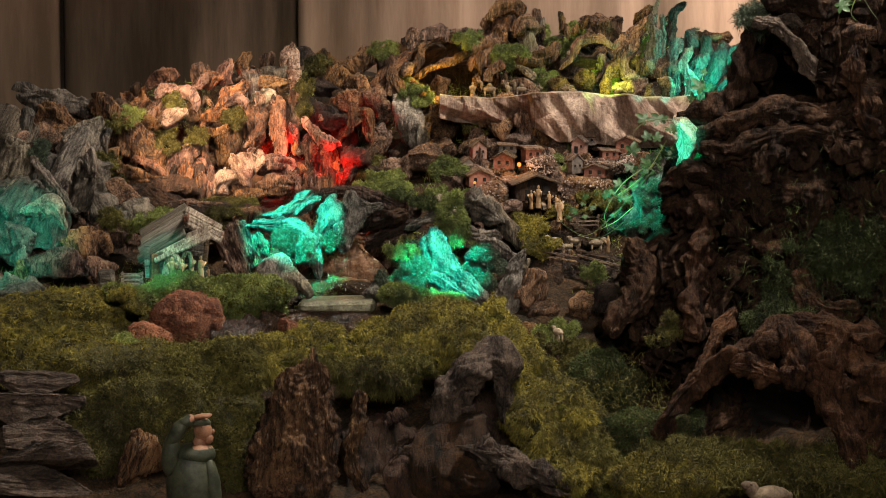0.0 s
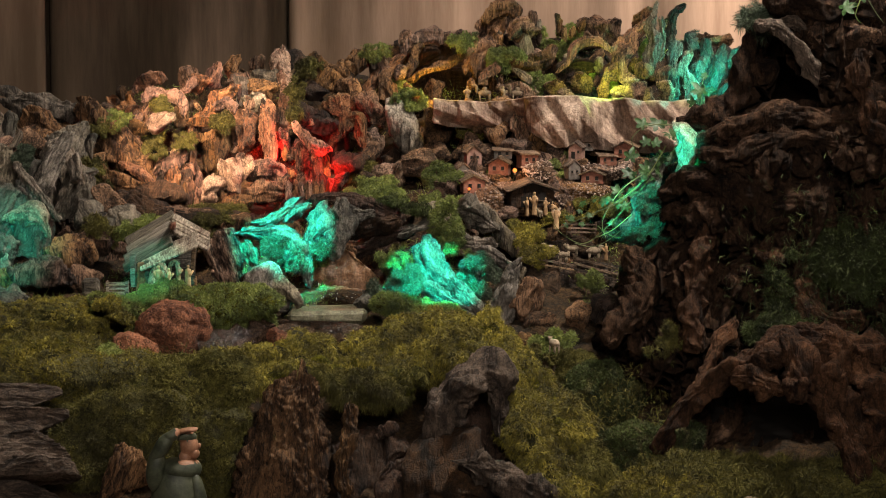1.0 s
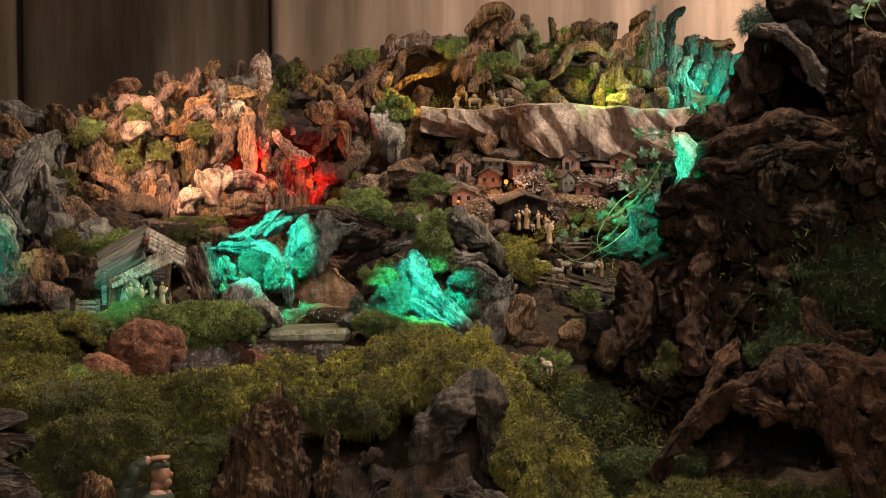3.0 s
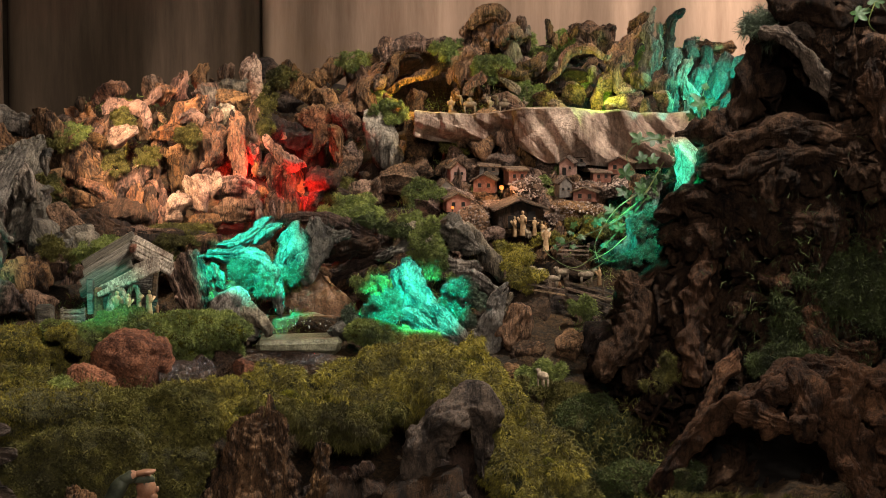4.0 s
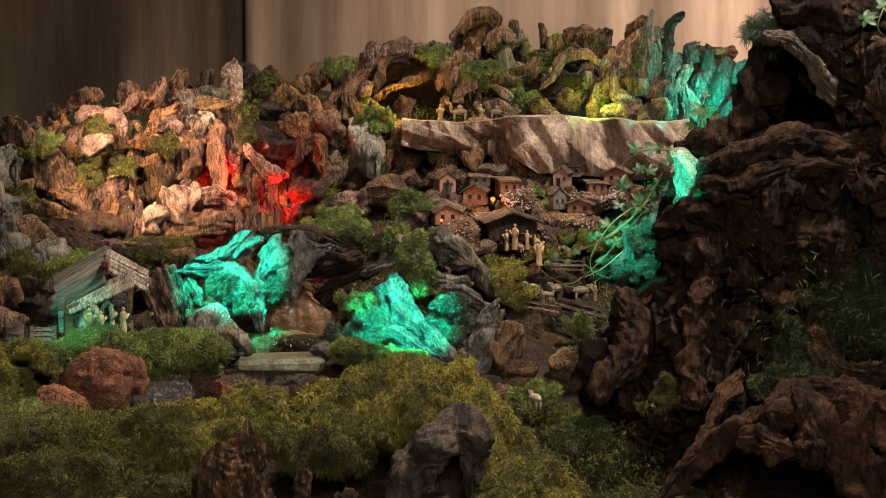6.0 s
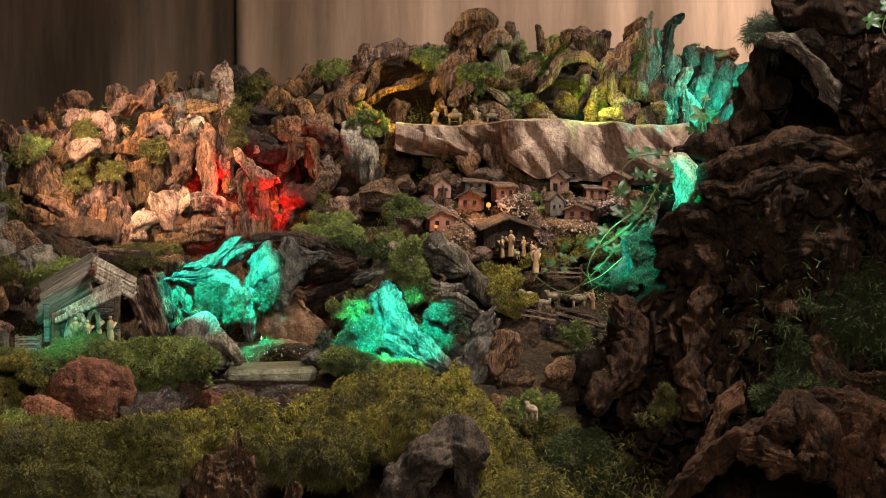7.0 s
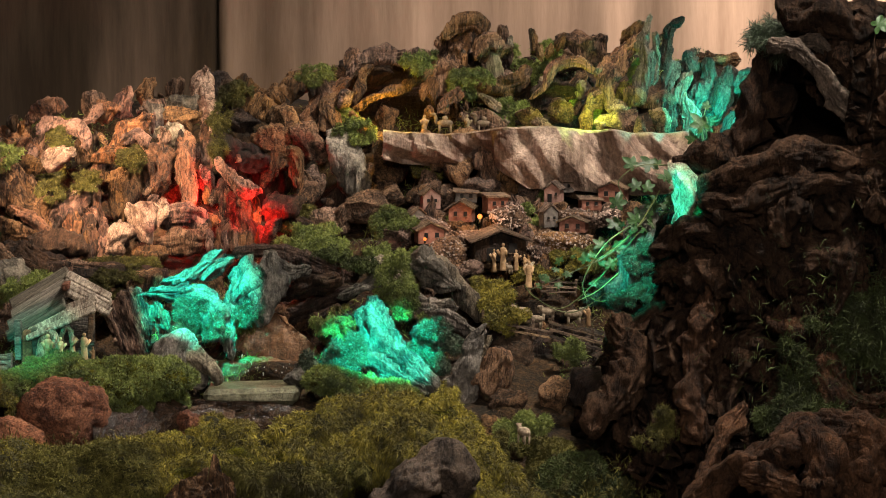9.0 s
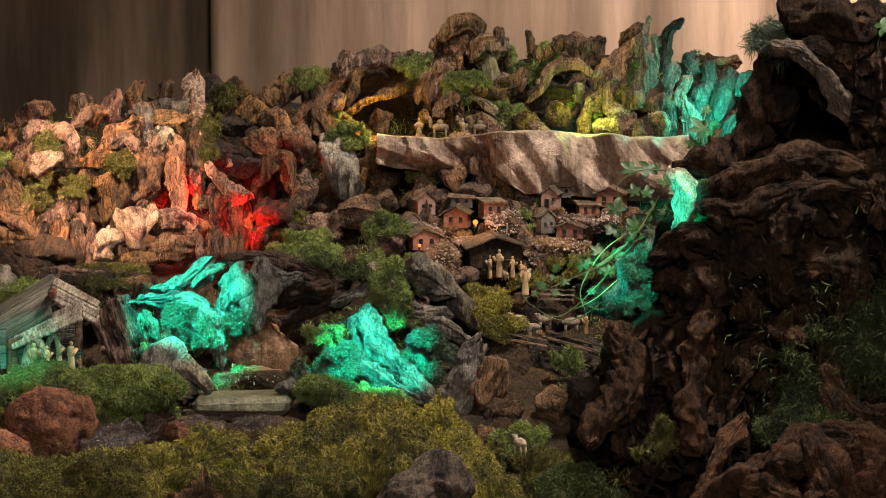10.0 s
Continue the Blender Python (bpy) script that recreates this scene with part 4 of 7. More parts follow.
# torn bark in the teal light of the far end
for pts, r, m in (([(0.3842, 4.26, 1.1699), (0.3873, 4.26, 1.2036), (0.3843, 4.27, 1.2364), (0.3931, 4.28, 1.261)], 15, BARKGREY), ([(0.4063, 4.25, 1.1624), (0.4102, 4.25, 1.1918), (0.4005, 4.26, 1.2246), (0.4111, 4.27, 1.2491)], 15, BARKGREY), ([(0.4208, 4.26, 1.2078), (0.4364, 4.27, 1.2322), (0.4352, 4.28, 1.261)], 17, DARKSTONE),
                  ([(0.4311, 4.25, 1.196), (0.4452, 4.25, 1.217), (0.4541, 4.26, 1.2414)], 10, BARKDARK), ([(0.4513, 4.24, 1.1968), (0.4602, 4.25, 1.2212), (0.4656, 4.27, 1.2533)], 15, DARKSTONE), ([(0.4265, 4.24, 1.1591), (0.4364, 4.24, 1.18), (0.4514, 4.24, 1.1884)], 10, BARKDARK),
                  ([(0.46, 4.24, 1.1633), (0.4665, 4.24, 1.1842), (0.4805, 4.24, 1.201)], 12, DARKSTONE), ([(0.4693, 4.26, 1.2246), (0.4901, 4.26, 1.2414), (0.511, 4.26, 1.2498)], 16, DARKSTONE), ([(0.4172, 4.3, 1.2595), (0.4425, 4.3, 1.2638), (0.4805, 4.3, 1.2638)], 14, STONE), ([(0.4775, 4.25, 1.1666), (0.5024, 4.25, 1.1918), (0.5274, 4.25, 1.2002)], 18, DARKSTONE)):
    wood(pts, [r * 0.0006, r * 0.0008, r * 0.0006], m, furrow=0.0035, label="torn strip of weathered bark at the ridge end")

tube("root", [(-0.4804, 3.979, 1.03), (-0.4174, 3.977, 1.015), (-0.3455, 3.976, 1.012), (-0.2825, 3.976, 1.006)], [0.010, 0.013, 0.012, 0.010], BARKDARK, label="dark root lying below the cliff", seed=39)
tube("root", [(0.0503, 3.918, 1.025), (0.077, 3.917, 1.019), (0.1081, 3.913, 0.9856), (0.1259, 3.909, 0.9591)], [0.012, 0.014, 0.012, 0.008], BARKGREY, label="grey weathered root above the path", seed=40)


def shards(a, b, n, seed, mats, s0, s1):
    """Small broken bark shards strewn over a steep face between two corners."""
    rng = random.Random(seed)
    for k in range(n):
        i, j = rng.random(), rng.random()
        p = (a[0] + (b[0] - a[0]) * i, a[1] + (b[1] - a[1]) * j + rng.uniform(-0.02, 0.004), a[2] + (b[2] - a[2]) * j)
        w = rng.uniform(s0, s1)
        bark(p, (w, w * rng.uniform(1.2, 2.8)), rng.gauss(0, 28), rng.choice(mats), turn=rng.uniform(-40, 40), level=4, ridge=0.002, name="bark_shard", label="small broken bark shard wedged in the cliff")


shards((-0.5252, 4.185, 1.192), (-0.1606, 4.06, 1.032), 70, 5, [BARKPALE, BARK, BARKDARK, STONE], 0.007, 0.017)
shards((-0.1663, 4.253, 1.226), (-0.0598, 4.095, 1.054), 16, 6, [BARK, STONE, BARKDARK], 0.012, 0.028)
shards((0.0507, 4.303, 1.298), (0.3887, 4.223, 1.177), 28, 7, [BARK, BARKGREY, STONE, BARK], 0.010, 0.026)
shards((-0.7006, 3.963, 1.159), (-0.5111, 3.84, 0.9509), 16, 8, [BARKGREY, DARKSTONE, BARK], 0.012, 0.030)
shards((0.3936, 4.31, 1.26), (0.4954, 4.263, 1.173), 14, 9, [DARKSTONE, BARKDARK], 0.012, 0.026)

# ---- rock ledge ----


def ledge():
    base = tagged(new("rock_ledge"), "long ledge of crumpled painted rock sheet above the village", "rock ledge")
    x0, x1 = (-0.0051, 4.178, 1.334)[0], (0.405, 4.178, 1.334)[0]
    ztop, zlow = (-0.7288, 4.158, 1.176)[2], (-0.7259, 4.128, 1.095)[2]
    y0 = (-0.7288, 4.155, 1.15)[1]
    nx, nz = 110, 42
    X, T = np.meshgrid(np.linspace(x0, x1, nx), np.linspace(0, 1, nz))
    X, T = X.ravel(), T.ravel()
    w = (X - x0) / (x1 - x0)
    deep = 0.55 + 0.45 * np.clip((w - 0.35) / 0.12, 0, 1)
    face = np.clip((T - 0.25) / 0.75, 0, 1)
    Z = ztop - 0.004 * np.sin(w * 9) - 0.03 * np.clip(1 - T / 0.2, 0, 1) - (ztop - zlow) * face * deep
    Y = y0 - 0.02 * np.sin(face * 2.2) + 0.12 * np.clip(1 - T / 0.25, 0, 1) - 0.03 * np.clip(0.3 - w, 0, 1) + 0.04 * (w < 0.35) * face
    p = np.stack([X, Y, Z], 1)
    rng = np.random.default_rng(17)
    k = 0
    for wave in (0.13, 0.10, 0.075, 0.06, 0.045, 0.035):
        a = rng.uniform(0.2, 1.3)
        q = (X * math.cos(a) + Z * math.sin(a)) / wave + 0.9 * value_noise(np.stack([X / 0.12, Z / 0.09, 0 * X + wave * 90], 1)) + rng.random()
        k = k + np.abs(2 * (q - np.floor(q + 0.5))) * wave * 12
    amp = 0.017 * np.clip(T / 0.25, 0.1, 1)
    v = np.stack([X, Y - amp * k, Z + 0.2 * amp * k], 1)
    i = (np.arange(nz - 1)[:, None] * nx + np.arange(nx - 1)[None]).ravel()
    f = np.stack([i, i + nx, i + nx + 1, i + 1], 1)
    left = w[f[:, 0]] < 0.37
    for name, keep, mat, label in (("rock_lip", left, CRUMPLED, "overhanging painted rock lip"), ("crumpled_sheet", ~left, CRUMPLED, "crumpled pinkish painted sheet")):
        used, face = np.unique(f[keep], return_inverse=True)
        ob = mesh_object(name, v[used], face.reshape(-1, 4), mat, base, label, smooth=False)
        m = ob.modifiers.new("thickness", "SOLIDIFY")
        m.thickness = 0.004


ledge()

shards((0.0274, 4.142, 1.109), (0.3084, 4.008, 1.008), 60, 15, [STONE, BARK, STONE], 0.012, 0.030)

# rocks under the ledge
bark((0.0645, 4.156, 1.155), (0.0464, 0.0557), 20, STONE)
bark((0.1109, 4.156, 1.159), (0.0557, 0.0464), -20, STONE)
bark((0.0967, 4.124, 1.13), (0.0461, 0.0461), 15, BARK)
bark((0.1336, 4.125, 1.139), (0.0369, 0.0554), 5, BARK)
bark((0.1659, 4.124, 1.13), (0.0406, 0.0554), -10, BARK)
rock((0.1886, 4.109, 1.108), (0.0276, 0.0405), 0, STONE)
rock((0.1196, 4.109, 1.108), (0.046, 0.0276), 0, STONE)

# ---- the village ----


def house(place, size, mat, turn=0, lean=0, door=False, flat=False, label="", deep=None):
    """A tiny plastered house: body with gable, roof sheets, dark window openings."""
    w, h = size
    d = deep or 0.8 * w
    base = tagged(new("toy_house"), label or "tiny plaster village house with a bark roof", "toy house", "houses of the village")
    base.matrix_basis = pose(*place, 0, 0, turn)
    bm = bmesh.new()
    wall_h = h * 0.62
    g = 0.0 if flat else h * 0.3
    vs = [bm.verts.new(c) for c in ((-w/2, -d/2, 0), (w/2, -d/2, 0), (w/2, -d/2, wall_h), (0, -d/2, wall_h + g), (-w/2, -d/2, wall_h),
                                    (-w/2, d/2, 0), (w/2, d/2, 0), (w/2, d/2, wall_h), (0, d/2, wall_h + g), (-w/2, d/2, wall_h))]
    for q in ((0, 1, 2, 3, 4), (9, 8, 7, 6, 5), (0, 5, 6, 1), (1, 6, 7, 2), (4, 9, 5, 0), (2, 7, 8, 3), (3, 8, 9, 4)):
        bm.faces.new([vs[k] for k in q])
    part("wall", bm, mat, base)
    if flat:
        box("roof", (w * 1.25, d * 1.25, h * 0.1), (0, 0, wall_h + h * 0.06), ROOF, base, bevel=0.0006, rot=(5, 3, 0))
    else:
        slope = math.degrees(math.atan2(g, w / 2))
        run = math.hypot(g, w / 2) * 1.3
        for sgn in (-1, 1):
            box("roof", (run, d * 1.25, h * 0.07), (sgn * w * 0.29, 0, wall_h + g * 0.5 + h * 0.05), ROOF, base, bevel=0.0005, rot=(0, sgn * slope, 0), jag=0.0006, seed=int(w * 9999))
    ww = w * 0.15
    for k, (cx, cz) in enumerate(((-0.2, 0.4), (0.22, 0.4)) if not door else ((0.24, 0.42),)):
        win = box("window", (ww, 0.0012, ww * 1.2), (cx * w, -d / 2 - 0.0003, cz * h), DARK, base)
        box("window_sill", (ww * 1.3, 0.0018, 0.0008), (0, -0.0005, -ww * 0.7), ROOF, win)
    if door:
        box("door", (w * 0.26, 0.0012, h * 0.42), (-w * 0.15, -d / 2 - 0.0003, h * 0.21), DARK, base)
    return base


house((0.0569, 4.086, 1.083), (0.0236, 0.0296), PLASTERPINK, 15)
house((0.099, 4.072, 1.068), (0.0314, 0.0280), PLASTER, -10)
house((0.1431, 4.082, 1.078), (0.0283, 0.0345), PLASTER, 20, flat=True, label="square terracotta village house with a flat bark roof")
house((0.221, 4.083, 1.092), (0.0220, 0.0280), PLASTERPINK, -18, door=True)
house((0.2683, 4.074, 1.083), (0.0267, 0.0230), PLASTER, 10, flat=True)
house((0.2998, 4.084, 1.094), (0.0346, 0.0263), PLASTER, -15)
house((0.2125, 4.043, 1.064), (0.0203, 0.0310), PLASTERDARK, 25, label="narrow grey village house with a steep roof")
house((0.2461, 4.043, 1.058), (0.0343, 0.0212), PLASTER, -12)
house((0.0559, 4.029, 1.045), (0.0343, 0.0277), PLASTER, 12, label="terracotta village house with one lit window")
# Closed body in dark wood; the open interior's shade is in its colour.
house((0.1453, 4.003, 1.027), (0.0666, 0.0405), BARKDARK, 8, door=True, label="larger village stable with dark walls painting its open shaded front, thatched roof")
house((0.0377, 4.063, 1.062), (0.0203, 0.0261), PLASTERDARK, 30)
house((0.1047, 4.099, 1.091), (0.0283, 0.0214), PLASTERDARK, 0, flat=True)
house((0.2347, 4.109, 1.103), (0.0236, 0.0214), PLASTERDARK, 8, flat=True)


def pebble_wall(place, size, n, seed, turn=0, label=""):
    """A bank of earth faced with many little stones."""
    rng = np.random.default_rng(seed)
    base = tagged(new("pebble_wall"), label or "low terrace wall faced with pale pebbles", "pebble wall", "terrace walls of the village")
    base.matrix_basis = pose(*place, 0, 0, turn)
    v, f = lump(size, 0.03, 4, seed, 8, 0.15, 0, 0.001)
    mesh_object("wall_core", v, f, STONE, base)
    bv, bf = BALLS[2]
    nn = normals_of(v, f)
    front = np.where(nn[:, 1] < 0.2)[0]
    pick = rng.choice(front, n)
    n = int(n * 1.8)
    pick = rng.choice(front, n)
    r = rng.uniform(0.0009, 0.0019, (n, 1, 1))
    c = v[pick] + rng.normal(size=(n, 3)) * 0.0012
    pv = (c[:, None] + bv[None] * r * rng.uniform(0.6, 1.2, (n, 1, 3))).reshape(-1, 3)
    pf = (bf[None] + (np.arange(n) * len(bv))[:, None, None]).reshape(-1, 3)
    tagged(mesh_object("pebbles", pv, pf, PEBBLE, base), kind="stuff")
    return base


pebble_wall((0.0651, 4.064, 1.063), (0.06762, 0.02558), 160, 3)
pebble_wall((0.1581, 4.057, 1.075), (0.04751, 0.03107), 170, 4)
pebble_wall((0.2466, 4.057, 1.073), (0.05482, 0.02376), 150, 5)
pebble_wall((0.2986, 4.057, 1.077), (0.05482, 0.02558), 150, 6)
pebble_wall((0.0793, 4, 1.036), (0.05038, 0.04138), 120, 7, label="rounded terrace wall of grey bark and pebbles")
pebble_wall((0.236, 4.013, 1.045), (0.08097, 0.03239), 200, 8)
pebble_wall((0.114, 4.029, 1.048), (0.03599, 0.02699), 70, 9)
pebble_wall((0.1955, 4.019, 1.031), (0.03599, 0.02699), 60, 10)
rock((0.0989, 4.063, 1.058), (0.0457, 0.0238), 0, STONE)
rock((0.0569, 4.081, 1.073), (0.0385, 0.022), 0, STONE)
rock((0.1429, 4.072, 1.066), (0.0439, 0.0256), 0, STONE)
rock((0.2207, 4.074, 1.081), (0.0366, 0.0238), 0, STONE)
rock((0.2679, 4.065, 1.071), (0.042, 0.0238), 0, STONE)
rock((0.2121, 4.03, 1.052), (0.0363, 0.0236), 0, STONE)
rock((0.2484, 4.029, 1.048), (0.049, 0.0218), 0, STONE)
rock((0.0559, 4.016, 1.035), (0.0489, 0.0236), 0, STONE)
rock((0.1451, 3.989, 1.019), (0.0757, 0.018), 0, STONE)
rock((0.2994, 4.074, 1.084), (0.0458, 0.022), 0, STONE)
rock((0.0759, 4.03, 1.051), (0.0363, 0.0272), 0, STONE)
rock((0.183, 4.064, 1.067), (0.0274, 0.0457), 0, STONE)
rock((0.2064, 4.085, 1.074), (0.0275, 0.0367), 0, STONE)
rock((0.0782, 4.12, 1.093), (0.0369, 0.0369), 0, STONE)
rock((0.2539, 4.129, 1.106), (0.0462, 0.0277), 0, STONE)
rock((0.2862, 4.13, 1.111), (0.037, 0.037), 10, STONE)
rock((0.1044, 3.977, 1.018), (0.045, 0.0234), 0, STONE)
rock((0.1962, 4.046, 1.051), (0.0273, 0.0364), 0, STONE)
rock((0.014, 4.042, 1.051), (0.0455, 0.0364), 0, STONE)
rock((0.3224, 4.024, 1.071), (0.0363, 0.0544), 0, STONE)


def small_bulb(place, r, power, label):
    base = tagged(new("small_lamp"), label, "lamp")
    base.location = place
    v, f = BALLS[3]
    mesh_object("bulb", v * r, f, BULB, base)
    mesh_object("socket", v * np.array([r * 0.6, r * 0.6, r]) + np.array([0, 0.0, -r * 1.6]), f, DARK, base)
    lamp_object("village_light", "POINT", (place[0], place[1] - 0.006, place[2]), (0, 0, 0), (1, 0.45, 0.15), power, 0.003)


small_bulb((0.1223, 4.039, 1.078), 0.0034, 0.08, "tiny glowing orange bulb between the village houses")
small_bulb((0.0504, 3.99, 1.054), 0.002249, 0.008, "tiny warm bulb beside a village house")


def figurine(place, h, mat, seed=0, turn=0, arm=0.0, label="", wide=0.32):
    """A plain little robed figure: a lathed robe with shoulders and a head, one mesh."""
    prof = [(0.0, 0.0), (0.46, 0.0), (0.48, 0.05), (0.40, 0.30), (0.34, 0.55), (0.40, 0.68), (0.44, 0.76), (0.34, 0.82), (0.13, 0.845), (0.13, 0.86),
            (0.19, 0.89), (0.22, 0.93), (0.19, 0.975), (0.10, 1.0), (0.0, 1.0)]
    k = 14
    rng = np.random.default_rng(seed)
    v, f = [], []
    for r, z in prof:
        for j in range(k):
            a = 2 * math.pi * j / k
            fold = 1 + (0.10 * math.sin(5 * a + seed) if z < 0.6 else 0)
            v.append((r * fold * math.cos(a) * wide * h, r * fold * math.sin(a) * wide * 0.75 * h, z * h))
    for i in range(len(prof) - 1):
        for j in range(k):
            f.append([i * k + j, i * k + (j + 1) % k, (i + 1) * k + (j + 1) % k, (i + 1) * k + j])
    bm = bmesh.new()
    vs = [bm.verts.new(c) for c in v]
    for q in f:
        bm.faces.new([vs[n] for n in q])
    for s in (-1, 1):
        m = pose(s * 0.13 * h, -0.05 * h, 0.62 * h, 25 + 30 * arm, s * 14, 0)
        bmesh.ops.create_cone(bm, cap_ends=True, segments=8, radius1=0.045 * h, radius2=0.055 * h, depth=0.32 * h, matrix=m)
    bmesh.ops.remove_doubles(bm, verts=bm.verts[:], dist=1e-6)
    for p in bm.faces:
        p.smooth = True
    ob = part("figurine", bm, mat, None)
    ob.matrix_basis = pose(*place, 0, 0, turn)
    return tagged(ob, label or "small robed clay figurine standing in the village", "figurine", "village figurines")


for k, (u, p) in enumerate(((0.03419, (0.1402, 3.969, 1.014)), (0.04138, (0.152, 3.973, 1.015)), (0.03059, (0.1689, 3.969, 1.016)), (0.03599, (0.1604, 3.989, 1.014)),
                            (0.02699, (0.1797, 3.969, 1.013)), (0.02519, (0.1333, 3.986, 1.02)), (0.03958, (0.1846, 3.946, 0.9965)), (0.03059, (0.2601, 3.908, 0.952)))):
    figurine(p, u * 0.88, CLAY, k, 40 * k - 60, 0.5 * (k % 3), wide=0.28)


def sheep(place, h, turn=0, label="small cream woolly sheep figurine on the moss", mat=None):
    """Body, neck, head, ears and four legs in one plain mesh."""
    bm = bmesh.new()

    def blob(c, s, sub=2):
        r = bmesh.ops.create_icosphere(bm, subdivisions=sub, radius=1)
        for q in r["verts"]:
            n = 1 + 0.08 * noise.noise(q.co * 3.5)
            q.co = Vector((q.co.x * s[0] * n + c[0], q.co.y * s[1] * n + c[1], q.co.z * s[2] * n + c[2]))

    blob((0, 0, 0.62 * h), (0.52 * h, 0.28 * h, 0.28 * h), 3)
    blob((0.46 * h, 0, 0.80 * h), (0.17 * h, 0.14 * h, 0.22 * h))
    blob((0.60 * h, 0, 0.93 * h), (0.17 * h, 0.10 * h, 0.11 * h))
    for s in (-1, 1):
        blob((0.52 * h, s * 0.13 * h, 0.97 * h), (0.04 * h, 0.09 * h, 0.03 * h), 1)
        for x in (-0.33, 0.33):
            bmesh.ops.create_cone(bm, cap_ends=True, segments=8, radius1=0.045 * h, radius2=0.07 * h, depth=0.46 * h, matrix=pose(x * h, s * 0.14 * h, 0.23 * h))
    blob((-0.52 * h, 0, 0.62 * h), (0.06 * h, 0.05 * h, 0.12 * h), 1)
    for q in bm.faces:
        q.smooth = True
    ob = part("sheep_figurine", bm, mat or WOOL, None)
    ob.matrix_basis = pose(*place, 0, 0, turn)
    return tagged(ob, label, "sheep figurine", "sheep of the flock")


sheep((0.1694, 3.527, 0.8684), 0.02202, 120)
sheep((0.2415, 3.909, 0.9538), 0.02134, 10)
sheep((0.209, 3.921, 0.9575), 0.01956, 200)
sheep((0.1748, 3.909, 0.9591), 0.01956, 170)
sheep((0.1941, 3.9, 0.9514), 0.01778, 150)
sheep((0.4665, 3.325, 0.6402), 0.05716, 190, "pale brown sheep figurine standing low in the grass", CLAYDARK)
sheep((0.1851, 3.969, 1.014), 0.01259, 30)
sheep((0.1596, 3.953, 1.014), 0.01259, 120)


def fence(a, b, posts, h, rails=3, label=""):
    base = tagged(new("fence"), label or "weathered brown rail fence round the sheep pen", "fence")
    a, b = Vector(a), Vector(b)
    base.location = a
    d = b - a
    yaw = math.degrees(math.atan2(d.y, d.x))
    tilt = -math.degrees(math.atan2(d.z, math.hypot(d.x, d.y)))
    for k in range(posts):
        c = d * (k / (posts - 1))
        box("post", (h * 0.16, h * 0.14, h * 1.15), (c.x, c.y, c.z + h * 0.5), FENCEWOOD, base, bevel=h * 0.02, jag=h * 0.02, seed=k, rot=(0, (k % 3 - 1) * 3, yaw))
    for k in range(rails):
        m = d * 0.5
        box("rail", (d.length * 1.03, h * 0.06, h * 0.13), (m.x, m.y - h * 0.1, m.z + h * (0.2 + 0.32 * k)), FENCEWOOD, base, bevel=h * 0.015, jag=h * 0.02, seed=k + 40, rot=(0, tilt, yaw))
    return base


fence((0.1997, 3.913, 0.9926), (0.244, 3.909, 0.9914), 3, 0.01956, 3, "small rustic wooden gate beside the ivy")
fence((0.2112, 3.878, 0.9383), (0.2896, 3.852, 0.9208), 4, 0.02646, 3)
fence((0.1256, 3.888, 0.9513), (0.2112, 3.878, 0.9366), 5, 0.02299, 2, "low dark rail fence along the path")

# pen ground and the dark bank below
bark((0.2015, 3.905, 0.9238), (0.16, 0.0356), -10, BARKDARK)
rock((0.1943, 3.97, 0.9643), (0.108, 0.045), -5, EARTH, label="dark trodden earth of the sheep pen")
rock((0.2512, 3.926, 0.9298), (0.0982, 0.0357), -12, EARTH, label="dark trodden earth of the sheep pen")
bark((0.1326, 3.782, 0.9065), (0.0521, 0.0781), -5, BARK)
rock((0.1539, 3.758, 0.8752), (0.0519, 0.0432), 10, STONE)
rock((0.2144, 3.759, 0.8855), (0.038, 0.0484), 12, STONE)
rock((0.2533, 3.759, 0.8838), (0.0605, 0.0778), -30, BARKDARK)
rock((0.157, 3.903, 0.9062), (0.0978, 0.0978), 0, EARTH, label="dark earthen bank under the path")
rock((0.2459, 3.9, 0.8885), (0.107, 0.0711), 0, EARTH, label="dark earthen bank under the path")
rock((0.1401, 3.715, 0.8559), (0.0429, 0.0291), 0, STONE)
bark((0.1066, 3.783, 0.9194), (0.0347, 0.0955), -25, BARKGREY, taper=0.3)

# ---- teal-lit rocks by the fall ----
TEALROCK = "pale torn bark rock glowing in teal lamp light"
wood([(-0.2785, 3.86, 1.0149), (-0.2488, 3.86, 1.0212), (-0.2258, 3.87, 1.0389), (-0.2074, 3.88, 1.0487)], [0.0047, 0.0102, 0.0117, 0.0062], DARKSTONE, label=TEALROCK)
wood([(-0.2322, 3.87, 1.02), (-0.2125, 3.87, 1.0357), (-0.195, 3.88, 1.0424)], [0.007, 0.0078, 0.0039], DARKSTONE, label=TEALROCK)
wood([(-0.2983, 3.84, 1.0034), (-0.2653, 3.835, 1.004), (-0.2288, 3.835, 1.0009), (-0.2056, 3.835, 0.9836)], [0.0054, 0.0093, 0.0156, 0.0124], DARKSTONE, label=TEALROCK)
wood([(-0.2549, 3.855, 0.9983), (-0.2311, 3.845, 0.9799), (-0.2136, 3.835, 0.9538)], [0.0187, 0.028, 0.0171], DARKSTONE, label=TEALROCK)
wood([(-0.1675, 3.86, 1.0433), (-0.1747, 3.845, 1.0192), (-0.1871, 3.84, 0.9963), (-0.1965, 3.84, 0.9814)], [0.0117, 0.0202, 0.0156, 0.0047], DARKSTONE, label=TEALROCK)
wood([(-0.1456, 3.86, 1.0464), (-0.1426, 3.84, 1.0253), (-0.1478, 3.83, 1.0015), (-0.151, 3.83, 0.9733)], [0.0124, 0.0187, 0.0171, 0.0093], DARKSTONE, label="drooping lobe of torn bark in teal lamp light")
